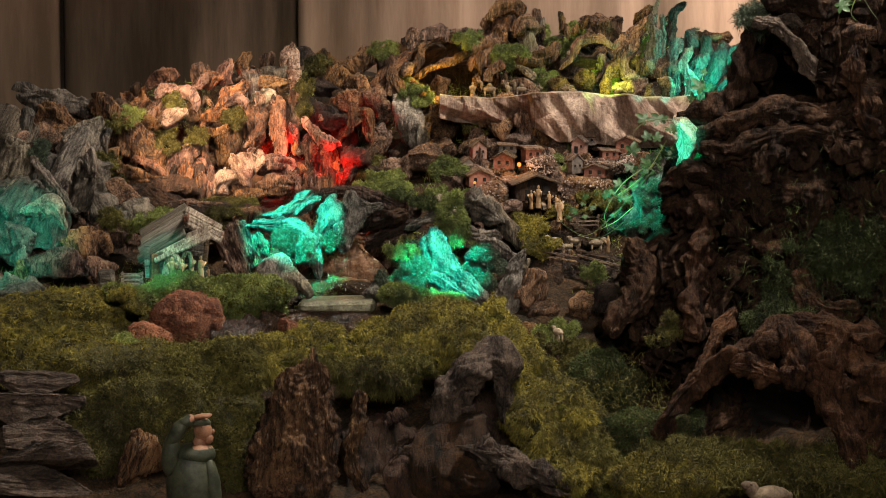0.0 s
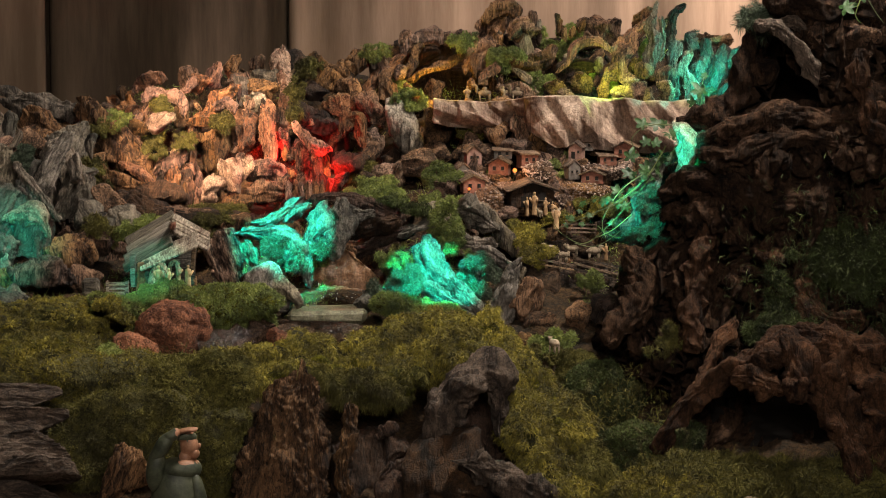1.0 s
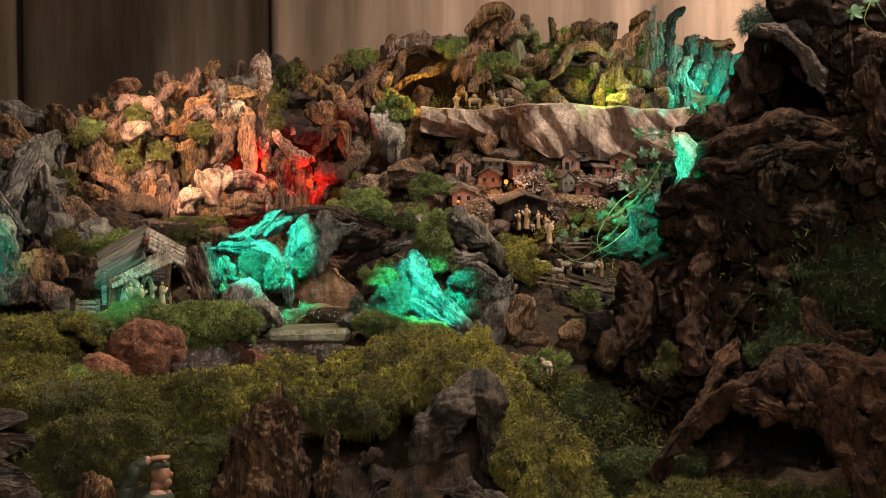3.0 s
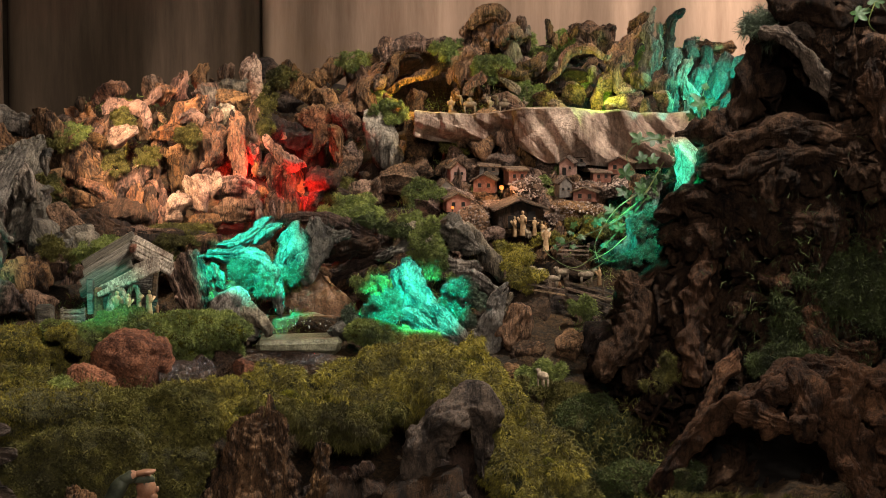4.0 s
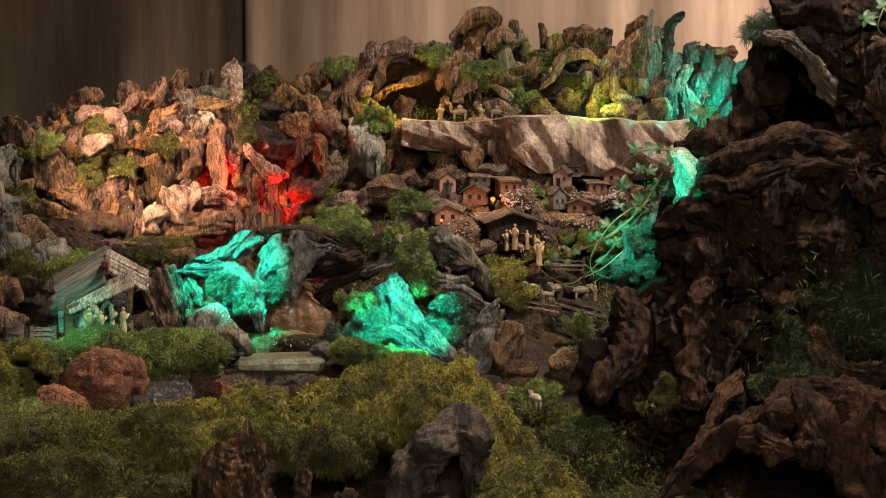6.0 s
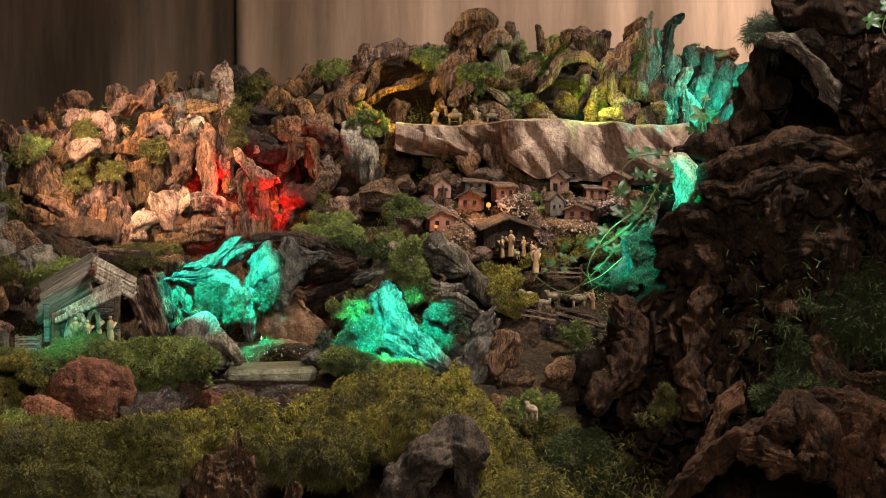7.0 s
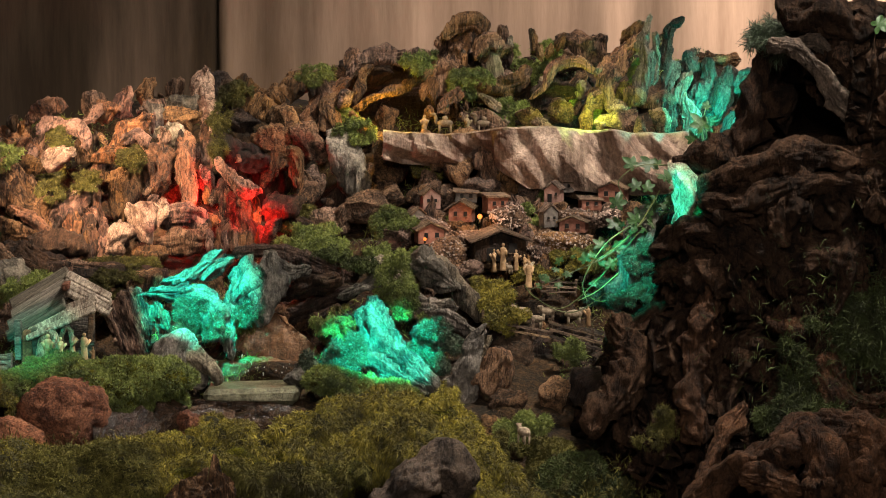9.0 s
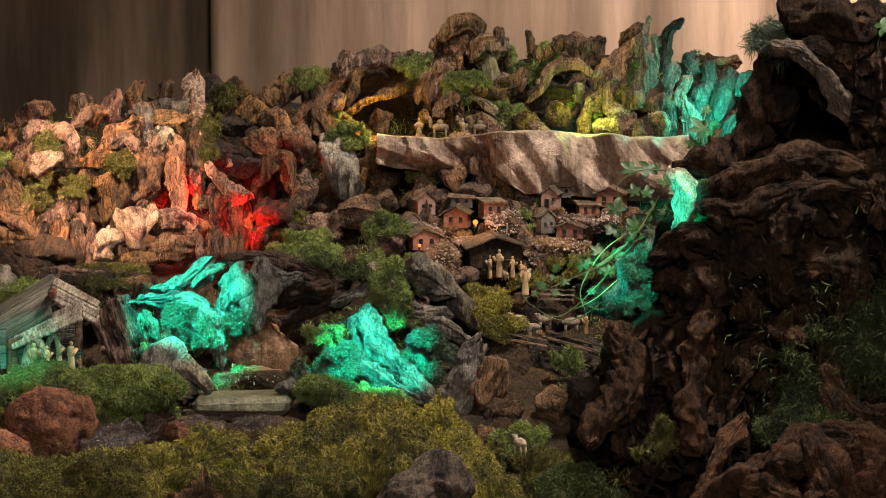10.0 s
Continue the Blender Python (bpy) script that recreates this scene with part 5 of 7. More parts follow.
wood([(-0.1421, 3.87, 1.042), (-0.1209, 3.865, 1.0285), (-0.0976, 3.87, 1.031)], [0.0109, 0.0109, 0.0047], DARKSTONE, label=TEALROCK)
wood([(-0.2027, 3.84, 0.9845), (-0.1962, 3.83, 0.9545), (-0.1931, 3.825, 0.9222)], [0.0109, 0.0101, 0.0047], DARKSTONE, label=TEALROCK)
wood([(-0.2918, 3.845, 0.9917), (-0.2822, 3.84, 0.9727), (-0.2761, 3.84, 0.9547)], [0.0109, 0.0132, 0.007], BARK)
rock((-0.2503, 3.795, 0.9305), (0.0802, 0.0648), -18, STONEGREY, deep=0.06, cuts=7, label="large rounded grey stone tinged with teal light")
wood([(-0.2438, 3.79, 0.9367), (-0.2202, 3.78, 0.9211), (-0.2074, 3.77, 0.9085), (-0.2067, 3.77, 0.8977)], [0.0139, 0.0131, 0.0085, 0.0039], STONEGREY, furrow=0.001, label="grey stone snout at the pool's edge")
# dark overhang above the pool
wood([(-0.1927, 3.9, 1.0447), (-0.1471, 3.9, 1.0495), (-0.1, 3.9, 1.0384), (-0.0622, 3.9, 1.0226)], [0.0079, 0.0102, 0.0118, 0.0079], BARKDARK)
wood([(-0.1313, 3.89, 0.9937), (-0.0979, 3.88, 1.0061), (-0.0603, 3.88, 1.0187)], [0.011, 0.0157, 0.0126], BARKDARK)
wood([(-0.1203, 3.91, 0.9632), (-0.0883, 3.9, 0.9781), (-0.0432, 3.89, 0.9969)], [0.011, 0.0142, 0.0094], BARKDARK)
wood([(-0.1804, 3.93, 0.9645), (-0.1324, 3.92, 0.9658), (-0.0847, 3.91, 0.9632)], [0.0126, 0.0157, 0.0126], BARKDARK)
wood([(-0.0918, 3.88, 0.9554), (-0.068, 3.87, 0.9647), (-0.035, 3.86, 0.9582)], [0.0126, 0.0189, 0.0126], BARKDARK)
wood([(-0.0696, 3.95, 1.0339), (-0.0496, 3.94, 1.0272), (-0.0516, 3.92, 1.0097)], [0.011, 0.0134, 0.0079], BARK)
# right-hand bank
wood([(-0.0188, 3.82, 0.9966), (-0.0124, 3.8, 0.9759), (0.0124, 3.785, 0.9452), (0.0386, 3.77, 0.9148), (0.0632, 3.76, 0.8945)], [0.01, 0.0278, 0.0255, 0.0193, 0.0062], DARKSTONE, label="large torn bark tongue glowing in teal lamp light")
wood([(-0.0413, 3.77, 0.9396), (-0.0104, 3.76, 0.9271), (0.0188, 3.75, 0.91), (0.0494, 3.74, 0.8961)], [0.0069, 0.0131, 0.0116, 0.0069], DARKSTONE, label=TEALROCK)
wood([(-0.056, 3.86, 0.9976), (-0.0286, 3.86, 1.0094), (-0.0037, 3.87, 1.02)], [0.0039, 0.007, 0.0094], DARKSTONE, label=TEALROCK)
wood([(-0.0197, 3.9, 1.0281), (0.0008, 3.89, 1.0254), (0.0166, 3.88, 1.0092)], [0.0125, 0.0204, 0.011], STONEGREY)
wood([(0.0195, 3.92, 1.0336), (0.0535, 3.9, 1.0281), (0.0903, 3.88, 1.0061)], [0.0102, 0.0172, 0.011], STONEGREY)
wood([(0.026, 3.88, 0.9871), (0.0573, 3.87, 0.9805), (0.0871, 3.87, 0.9837)], [0.0094, 0.0125, 0.0086], BARKGREY)
wood([(0.0456, 3.87, 0.9687), (0.0792, 3.86, 0.9677), (0.1135, 3.85, 0.9517)], [0.0102, 0.0148, 0.0094], BARKGREY)
wood([(0.0339, 3.85, 0.9517), (0.0573, 3.85, 0.9477), (0.0846, 3.84, 0.9334)], [0.0094, 0.0133, 0.0094], DARKSTONE, label="dark weathered stone on the mossy bank")
wood([(0.0919, 3.78, 0.868), (0.0995, 3.775, 0.9078), (0.1109, 3.77, 0.9458), (0.1231, 3.77, 0.9645)], [0.0154, 0.0184, 0.0131, 0.0046], STONEGREY, furrow=0.0015, label="pointed grey stone leaning beside the path")
wood([(-0.0283, 3.83, 0.9466), (-0.0033, 3.82, 0.9387), (0.0068, 3.81, 0.926)], [0.0077, 0.0108, 0.0077], BARKDARK)
# teal-lit shoulder behind the ivy
wood([(0.3333, 3.68, 1.0954), (0.3129, 3.66, 1.0577), (0.2872, 3.65, 1.019)], [0.015, 0.0225, 0.0135], DARKSTONE, label="dark mossy stone shoulder behind the ivy")
moss((0.3013, 3.635, 1.033), (0.0522, 0.0373), 20, MOSSPALE, deep=0.03, length=0.009, density=1.2)
moss((0.31, 3.635, 1.0721), (0.0298, 0.0448), 0, MOSSPALE, deep=0.03, length=0.009, density=1.0)
# teal-lit stone low in the gully
wood([(-0.7089, 3.8, 0.904), (-0.6532, 3.79, 0.9086), (-0.6086, 3.79, 0.9008)], [0.0201, 0.0247, 0.0108], STONEGREY, label="grey stone low in the gully in teal light")
wood([(-0.6504, 3.84, 1.0238), (-0.6114, 3.84, 1.0316), (-0.5901, 3.84, 1.0002)], [0.0093, 0.0185, 0.0123], STONEGREY, label="grey torn rock in the gully in teal light")
wood([(-0.6428, 3.88, 1.1055), (-0.6095, 3.86, 1.0684), (-0.5739, 3.85, 1.0225)], [0.007, 0.0086, 0.0055], BARKGREY, label="long grey splinter of driftwood in the gully")

# ---- pool ----


def pool():
    base = tagged(new("pool"), "shallow stone pool with a wet slab lip and dripping water", "pool")
    box("slab", (0.1158, 0.07, 0.01815), (-0.1628, 3.768, 0.8894), SLAB, base, "wet grey slab at the pool's edge", bevel=0.006, jag=0.003, seed=4)
    v = []
    n = 40
    w, d = 0.1302, 0.12
    c = (-0.1624, 3.821, 0.897)
    X, Y = np.meshgrid(np.linspace(-w / 2, w / 2, n), np.linspace(-d * 0.4, d * 0.6, n))
    p = np.stack([X.ravel(), Y.ravel(), 0 * X.ravel()], 1)
    p[:, 2] = 0.0007 * fbm(p / 0.012 + 3, 3)
    i = (np.arange(n - 1)[:, None] * n + np.arange(n - 1)[None]).ravel()
    ob = mesh_object("water", p + np.array(c), np.stack([i, i + 1, i + n + 1, i + n], 1), WATER, base)
    v, f = lump((0.13, 0.10), 0.03, 5, 91, 6, 0.15, 0.002, 0.001)
    ob = mesh_object("back_wall", v, f, POOLROCK, base, "wet brown rock wall behind the pool")
    ob.location = (-0.1432, 3.885, 0.9269)
    v, f = lump((0.123, 0.02987), 0.05, 5, 95, 6, 0.15, 0.0, 0.001)
    ob = mesh_object("step", v, f, POOLROCK, base, "wet brown rock step under the fall")
    ob.location = (-0.1615, 3.85, 0.9043)


pool()
rock((-0.1097, 3.762, 0.9078), (0.0259, 0.0346), 20, DARKSTONE)
rock((-0.2024, 3.708, 0.8674), (0.0941, 0.0342), 0, STONEWET)
rock((-0.1379, 3.701, 0.8712), (0.094, 0.0291), 5, STONEWET)
rock((-0.1628, 3.683, 0.8611), (0.128, 0.0256), 0, STONEWET)
rock((-0.1823, 3.738, 0.8783), (0.112, 0.0138), 0, STONEWET)

# ---- left gully ----
bark((-0.6873, 3.993, 1.143), (0.081, 0.063), -30, BARKGREY)
bark((-0.6698, 3.926, 1.091), (0.107, 0.08), -20, STONEGREY)
bark((-0.5995, 3.896, 1.077), (0.0301, 0.168), -28, STONEGREY, label="long pale split plank of driftwood leaning in the gully")
bark((-0.6243, 3.913, 1.048), (0.0621, 0.115), -15, DARKSTONE)
bark((-0.6641, 3.877, 1.026), (0.0794, 0.097), -30, DARKSTONE)
bark((-0.5884, 3.985, 1.076), (0.063, 0.108), -10, BARKGREY)
bark((-0.559, 3.96, 1.043), (0.0538, 0.0986), -20, STONEGREY)
rock((-0.5388, 3.938, 1.027), (0.0536, 0.0446), 20, STONEGREY)
bark((-0.613, 3.854, 1.002), (0.0615, 0.0791), -10, DARKSTONE)
bark((-0.6672, 3.83, 0.97), (0.0787, 0.0875), 10, DARKSTONE)
rock((-0.6528, 3.781, 0.9022), (0.0868, 0.0382), 0, DARKSTONE)
rock((-0.4831, 3.916, 1.012), (0.0587, 0.048), 20, STONEGREY, cuts=14)
rock((-0.5142, 3.915, 1.003), (0.0391, 0.0445), -10, DARKSTONE)
rock((-0.5097, 3.96, 1.043), (0.0538, 0.0448), 10, STONE)
bark((-0.4624, 3.978, 1.027), (0.108, 0.045), -20, BARKDARK)
bark((-0.432, 4.041, 1.042), (0.0819, 0.0364), -12, BARKDARK)
bark((-0.5946, 3.807, 0.9467), (0.105, 0.0523), -12, BARK)
bark((-0.6311, 3.818, 0.9364), (0.0786, 0.0437), 10, BARK)
bark((-0.5559, 3.85, 0.9672), (0.0791, 0.0615), 10, BARK)
rock((-0.5302, 3.814, 0.9369), (0.0524, 0.0436), 0, BARK)
bark((-0.5253, 3.892, 0.9794), (0.062, 0.0531), 0, BARK)
bark((-0.3634, 3.976, 1.009), (0.153, 0.0306), -6, BARK)
bark((-0.3053, 3.915, 1.008), (0.0533, 0.0356), -15, BARK)
bark((-0.3187, 3.849, 0.9585), (0.0527, 0.0966), 15, BARK)
bark((-0.58, 4.07, 1.112), (0.0731, 0.0914), -15, STONEGREY)
rock((-0.6477, 4.03, 1.116), (0.0816, 0.0635), 0, STONE)
bark((-0.7441, 3.945, 1.08), (0.107, 0.179), -10, DARKSTONE)
bark((-0.7341, 3.807, 0.9467), (0.105, 0.139), -10, BARK)

# ---- the stable ----


def stable():
    base = tagged(new("toy_stable"), "small wooden stable with weathered plank roofs and figurines inside", "toy stable")
    for k in range(4):
        o = Vector((0, -0.024 + 0.016 * k, -0.016 + 0.0112 * k))
        box("roof_plank", (0.0845 * (1 - 0.03 * (k % 3)), 0.0185, 0.005), tuple(Vector((-0.4333, 3.81, 0.9932)) + o), PLANK, base, "", 0.001, 0.0014, k, rot=(35, -31, 0))
        box("roof_plank", (0.0640 * (1 - 0.04 * (k % 2)), 0.0185, 0.006), tuple(Vector((-0.3705, 3.81, 1.0073)) + o * 0.45), BIRCH, base, "pale striped bark plank", 0.001, 0.0014, k + 9, rot=(18, 28, 0))
    for k in range(3):
        o = Vector((0, -0.016 + 0.013 * k, -0.008 + 0.006 * k))
        box("awning_plank", (0.093 * (1 - 0.03 * (k % 2)), 0.0145, 0.004), tuple(Vector((-0.4, 3.775, 0.9855)) + o), BIRCH, base, "pale striped bark plank", 0.001, 0.001, 6 + k, rot=(25, -23.5, 0))
    box("back_wall", (0.09, 0.006, 0.075), (-0.4112, 3.85, 0.9399), PLANK, base, bevel=0.001)
    box("ridge_beam", (0.008, 0.07, 0.008), (-0.3958, 3.81, 1.0197), STONERED, base, bevel=0.001, jag=0.001)
    box("post", (0.0085, 0.009, 0.05), (-0.455, 3.775, 0.9544), PLANK, base, bevel=0.001, jag=0.001)
    box("post", (0.013, 0.012, 0.055), (-0.4426, 3.765, 0.9404), STONERED, base, bevel=0.002, jag=0.002, rot=(0, 4, 0))
    box("post", (0.008, 0.009, 0.055), (-0.4311, 3.765, 0.9435), PLANK, base, bevel=0.001, jag=0.001, rot=(0, -5, 0))
    box("post", (0.007, 0.009, 0.05), (-0.3649, 3.785, 0.9748), FENCEWOOD, base, bevel=0.001, jag=0.001, rot=(0, 6, 0))
    for x in (180, 216):
        wood({180: [(-0.4272, 3.755, 0.9325), (-0.4208, 3.755, 0.9573), (-0.413, 3.755, 0.9666), (-0.407, 3.755, 0.9534), (-0.4088, 3.755, 0.9356)], 216: [(-0.3999, 3.76, 0.9504), (-0.3966, 3.76, 0.9674), (-0.3889, 3.76, 0.9689), (-0.3845, 3.76, 0.9504)]}[x], [0.004, 0.005, 0.005, 0.004], PALESTONE, base, "arch", "small pale arch", furrow=0.001, sides=24)


stable()
for k, (u, p) in enumerate(((0.03803, (-0.4147, 3.744, 0.9279)), (0.03285, (-0.3999, 3.752, 0.9284)), (0.03976, (-0.3863, 3.764, 0.9284)), (0.03457, (-0.3723, 3.772, 0.9289)),
                            (0.01902, (-0.394, 3.724, 0.9257)), (0.02074, (-0.3588, 3.744, 0.9296)))):
    figurine(p, u, CLAY, k + 20, 50 * k, 0.4, "painted clay figurine standing in the small stable")


def crate(place, size, label):
    base = tagged(new("crate"), label, "crate")
    base.location = place
    w, h = size
    for z in (-0.32, 0, 0.32):
        box("slat", (w, 0.002, h * 0.26), (0, -w * 0.35, z * h), PLANK, base, bevel=0.0004)
        box("slat", (0.002, w * 0.7, h * 0.26), (w * 0.5, 0, z * h), PLANK, base, bevel=0.0004)
        box("slat", (0.002, w * 0.7, h * 0.26), (-w * 0.5, 0, z * h), PLANK, base, bevel=0.0004)
    box("bottom", (w * 0.96, w * 0.66, 0.003), (0, 0, -h * 0.46), PLANK, base)
    for s in (-1, 1):
        box("corner_post", (0.004, 0.004, h), (s * w * 0.46, -w * 0.32, 0), PLANK, base)


crate((-0.4758, 3.745, 0.933), (0.03099, 0.02066), "small slatted wooden crate beside the stable")
box_ob = part("barrel", box_bm(bmesh.new(), (0.02593, 0.02, 0.02593), (0, 0, 0), 0.004, 0.001), PLANK, None)
box_ob.location = (-0.5177, 3.765, 0.9309)
tagged(box_ob, "small worn wooden tub beside the stable", "tub")

# ---- red-brown stones in the bank ----
rock((-0.3858, 3.646, 0.881), (0.108, 0.0878), -8, STONERED, cuts=1, lumpy=0.1, fine=0.002)
rock((-0.4391, 3.618, 0.8581), (0.0756, 0.042), -20, STONERED, cuts=1, lumpy=0.1, fine=0.002)
rock((-0.3216, 3.643, 0.8634), (0.0507, 0.0507), 10, STONEWET)
rock((-0.2886, 3.656, 0.8657), (0.0423, 0.0508), 0, STONEWET)
rock((-0.2603, 3.676, 0.8709), (0.051, 0.0425), 0, STONEWET)
rock((-0.2348, 3.676, 0.8666), (0.0425, 0.034), 0, STONERED)
rock((-0.5749, 3.677, 0.8725), (0.0221, 0.0255), 0, STONERED)

# ---- front: bark, stones and logs ----
wood([(-0.1962, 3.375, 0.8451), (-0.2063, 3.37, 0.7898), (-0.2171, 3.365, 0.7259), (-0.2211, 3.365, 0.6608)], [0.0325, 0.0509, 0.0664, 0.0735], BARK, squash=0.35, furrow=0.0075, swell=0.25, twist=1.0, facets=0.45, ragged=0.7, sides=110, blunt=0.5, label="tall upright slab of deeply furrowed brown bark")
wood([(-0.12, 3.4, 0.8131), (-0.1234, 3.39, 0.773), (-0.1318, 3.38, 0.7228), (-0.1149, 3.38, 0.6756)], [0.0078, 0.012, 0.0106, 0.0085], BARK, furrow=0.004, twist=2.0, label="thin upright strip of furrowed bark")
wood([(-0.0112, 3.42, 0.7438), (0.0047, 3.42, 0.7948), (0.0333, 3.425, 0.8317), (0.0749, 3.43, 0.8498), (0.0893, 3.43, 0.8206), (0.0907, 3.42, 0.7802)], [0.0157, 0.0256, 0.0313, 0.0256, 0.0142, 0.0085], GREYROOT, furrow=0.004, squash=0.9, label="arched brown root over a near-black lump painting the shade of the hollow in the moss")
# Dark lump behind the arch; shade of the hollow painted by its colour.
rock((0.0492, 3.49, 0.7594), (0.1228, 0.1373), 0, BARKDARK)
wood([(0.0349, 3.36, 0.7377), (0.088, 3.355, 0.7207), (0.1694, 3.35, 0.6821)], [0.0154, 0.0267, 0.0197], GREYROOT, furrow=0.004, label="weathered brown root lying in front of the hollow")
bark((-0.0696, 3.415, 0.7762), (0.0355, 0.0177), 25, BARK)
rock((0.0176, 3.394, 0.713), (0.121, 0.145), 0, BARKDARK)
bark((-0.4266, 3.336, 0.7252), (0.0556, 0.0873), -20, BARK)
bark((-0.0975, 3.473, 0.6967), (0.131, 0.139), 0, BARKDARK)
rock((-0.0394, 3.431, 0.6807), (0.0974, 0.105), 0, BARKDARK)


def logs():
    for u, (p, size) in enumerate((((-0.5874, 3.42, 0.8226), (0.1281, 0.04004)), ((-0.5881, 3.392, 0.7911), (0.1522, 0.05286)),
                                   ((-0.5778, 3.373, 0.7623), (0.1442, 0.05286)), ((-0.5722, 3.356, 0.7291), (0.1602, 0.05286)), ((-0.5865, 3.34, 0.696), (0.1762, 0.04004)))):
        v, f = lump((size[1], size[0]), size[1] * 1.2, 6, 300 + u, 8, 0.06, 0.0022, 0.0008)
        ob = mesh_object("log", v, f, GREYROOT)
        ob.matrix_basis = pose(*p, 0, 90 + (u % 3 - 1) * 2, 0)
        tagged(ob, "weathered brown log lying in a low stack", "log", "stacked logs")


logs()


def lookout():
    """A larger clay figurine in a coat that shades its eyes with one hand; one plain mesh."""
    h = 0.236
    bm = bmesh.new()

    def blob(c, s, sub=3, rot=(0, 0, 0)):
        r = bmesh.ops.create_icosphere(bm, subdivisions=sub, radius=1)
        m = pose(*[q * h for q in c], *rot)
        for q in r["verts"]:
            q.co = m @ Vector((q.co.x * s[0] * h, q.co.y * s[1] * h, q.co.z * s[2] * h))
            q.co += q.co.normalized() * 0.004 * noise.noise(q.co * 60)

    blob((0.0, 0, 0.56), (0.15, 0.11, 0.25))
    blob((0, 0, 0.25), (0.17, 0.13, 0.32))
    blob((0.02, 0, 0.75), (0.13, 0.09, 0.07))
    blob((0.075, 0, 0.895), (0.055, 0.052, 0.075))
    blob((0.128, 0, 0.89), (0.018, 0.012, 0.018), 2)
    blob((0.105, 0, 0.845), (0.034, 0.036, 0.040), 2)
    blob((0.055, 0, 0.945), (0.070, 0.056, 0.034))
    blob((0.05, 0, 0.81), (0.045, 0.045, 0.06), 2)
    blob((-0.115, -0.05, 0.76), (0.055, 0.055, 0.13), 3, (0, 8, 0))
    blob((-0.075, -0.07, 0.89), (0.042, 0.042, 0.10), 3, (0, 38, 0))
    blob((-0.02, -0.07, 0.955), (0.035, 0.035, 0.06), 3, (0, 55, 0))
    blob((0.065, -0.055, 0.985), (0.070, 0.035, 0.018), 3, (0, -10, 0))
    blob((0.13, -0.03, 0.58), (0.05, 0.05, 0.16), 3, (0, -8, 0))
    for q in bm.faces:
        q.smooth = True
    ob = part("lookout_figurine", bm, OLIVECLOTH, None)
    me = ob.data
    me.materials.append(SKIN)
    for q in me.polygons:
        c = q.center / h
        if (c.z > 0.962 and c.x > 0.005) or (c.x > 0.025 and 0.79 < c.z < 0.925):
            q.material_index = 1
    ob.location = (-0.3555, 3.276, 0.5695)
    tagged(ob, "clay figurine in an olive coat shading its eyes", "figurine")


lookout()


def camel(place, h, turn=0):
    """Body, hump, long neck, head and four legs in one plain mesh."""
    bm = bmesh.new()

    def blob(c, s):
        r = bmesh.ops.create_icosphere(bm, subdivisions=2, radius=1)
        for q in r["verts"]:
            q.co = Vector([(q.co[k] * s[k] + c[k]) * h for k in range(3)])

    blob((0, 0, 0.55), (0.36, 0.15, 0.17))
    blob((0.0, 0, 0.74), (0.14, 0.10, 0.14))
    blob((0.40, 0, 0.72), (0.08, 0.07, 0.22))
    blob((0.50, 0, 0.93), (0.14, 0.06, 0.07))
    for x in (-0.24, 0.24):
        for y in (-0.08, 0.08):
            bmesh.ops.create_cone(bm, cap_ends=True, segments=8, radius1=0.035 * h, radius2=0.055 * h, depth=0.5 * h, matrix=pose(x * h, y * h, 0.25 * h))
    for q in bm.faces:
        q.smooth = True
    ob = part("camel_figurine", bm, CLAYDARK, None)
    ob.matrix_basis = pose(*place, 0, 0, turn)
    tagged(ob, "small brown camel figurine walking along the ledge", "camel figurine", "caravan on the ledge")


for k, (p, h) in enumerate((((0.0768, 4.198, 1.169), 0.03179), ((0.1302, 4.206, 1.168), 0.03179))):
    camel(p, h, 180)
for k, (p, h) in enumerate((((0.0487, 4.198, 1.168), 0.02992), ((0.1067, 4.198, 1.168), 0.02992), ((0.1583, 4.206, 1.168), 0.02805))):
    figurine(p, h, CLAYDARK, 50 + k, 60 * k, 0.3, "small clay figurine walking along the ledge")
# ---- the dark root stump ----
STUMP = tagged(new("root_stump"), "huge dark gnarled root stump covered with moss and ivy", "tree stump")


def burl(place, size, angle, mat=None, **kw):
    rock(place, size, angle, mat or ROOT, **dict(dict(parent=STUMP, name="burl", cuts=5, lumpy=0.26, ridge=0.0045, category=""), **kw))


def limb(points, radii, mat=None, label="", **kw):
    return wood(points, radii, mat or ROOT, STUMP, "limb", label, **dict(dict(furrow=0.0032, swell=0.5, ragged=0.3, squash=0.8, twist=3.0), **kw))


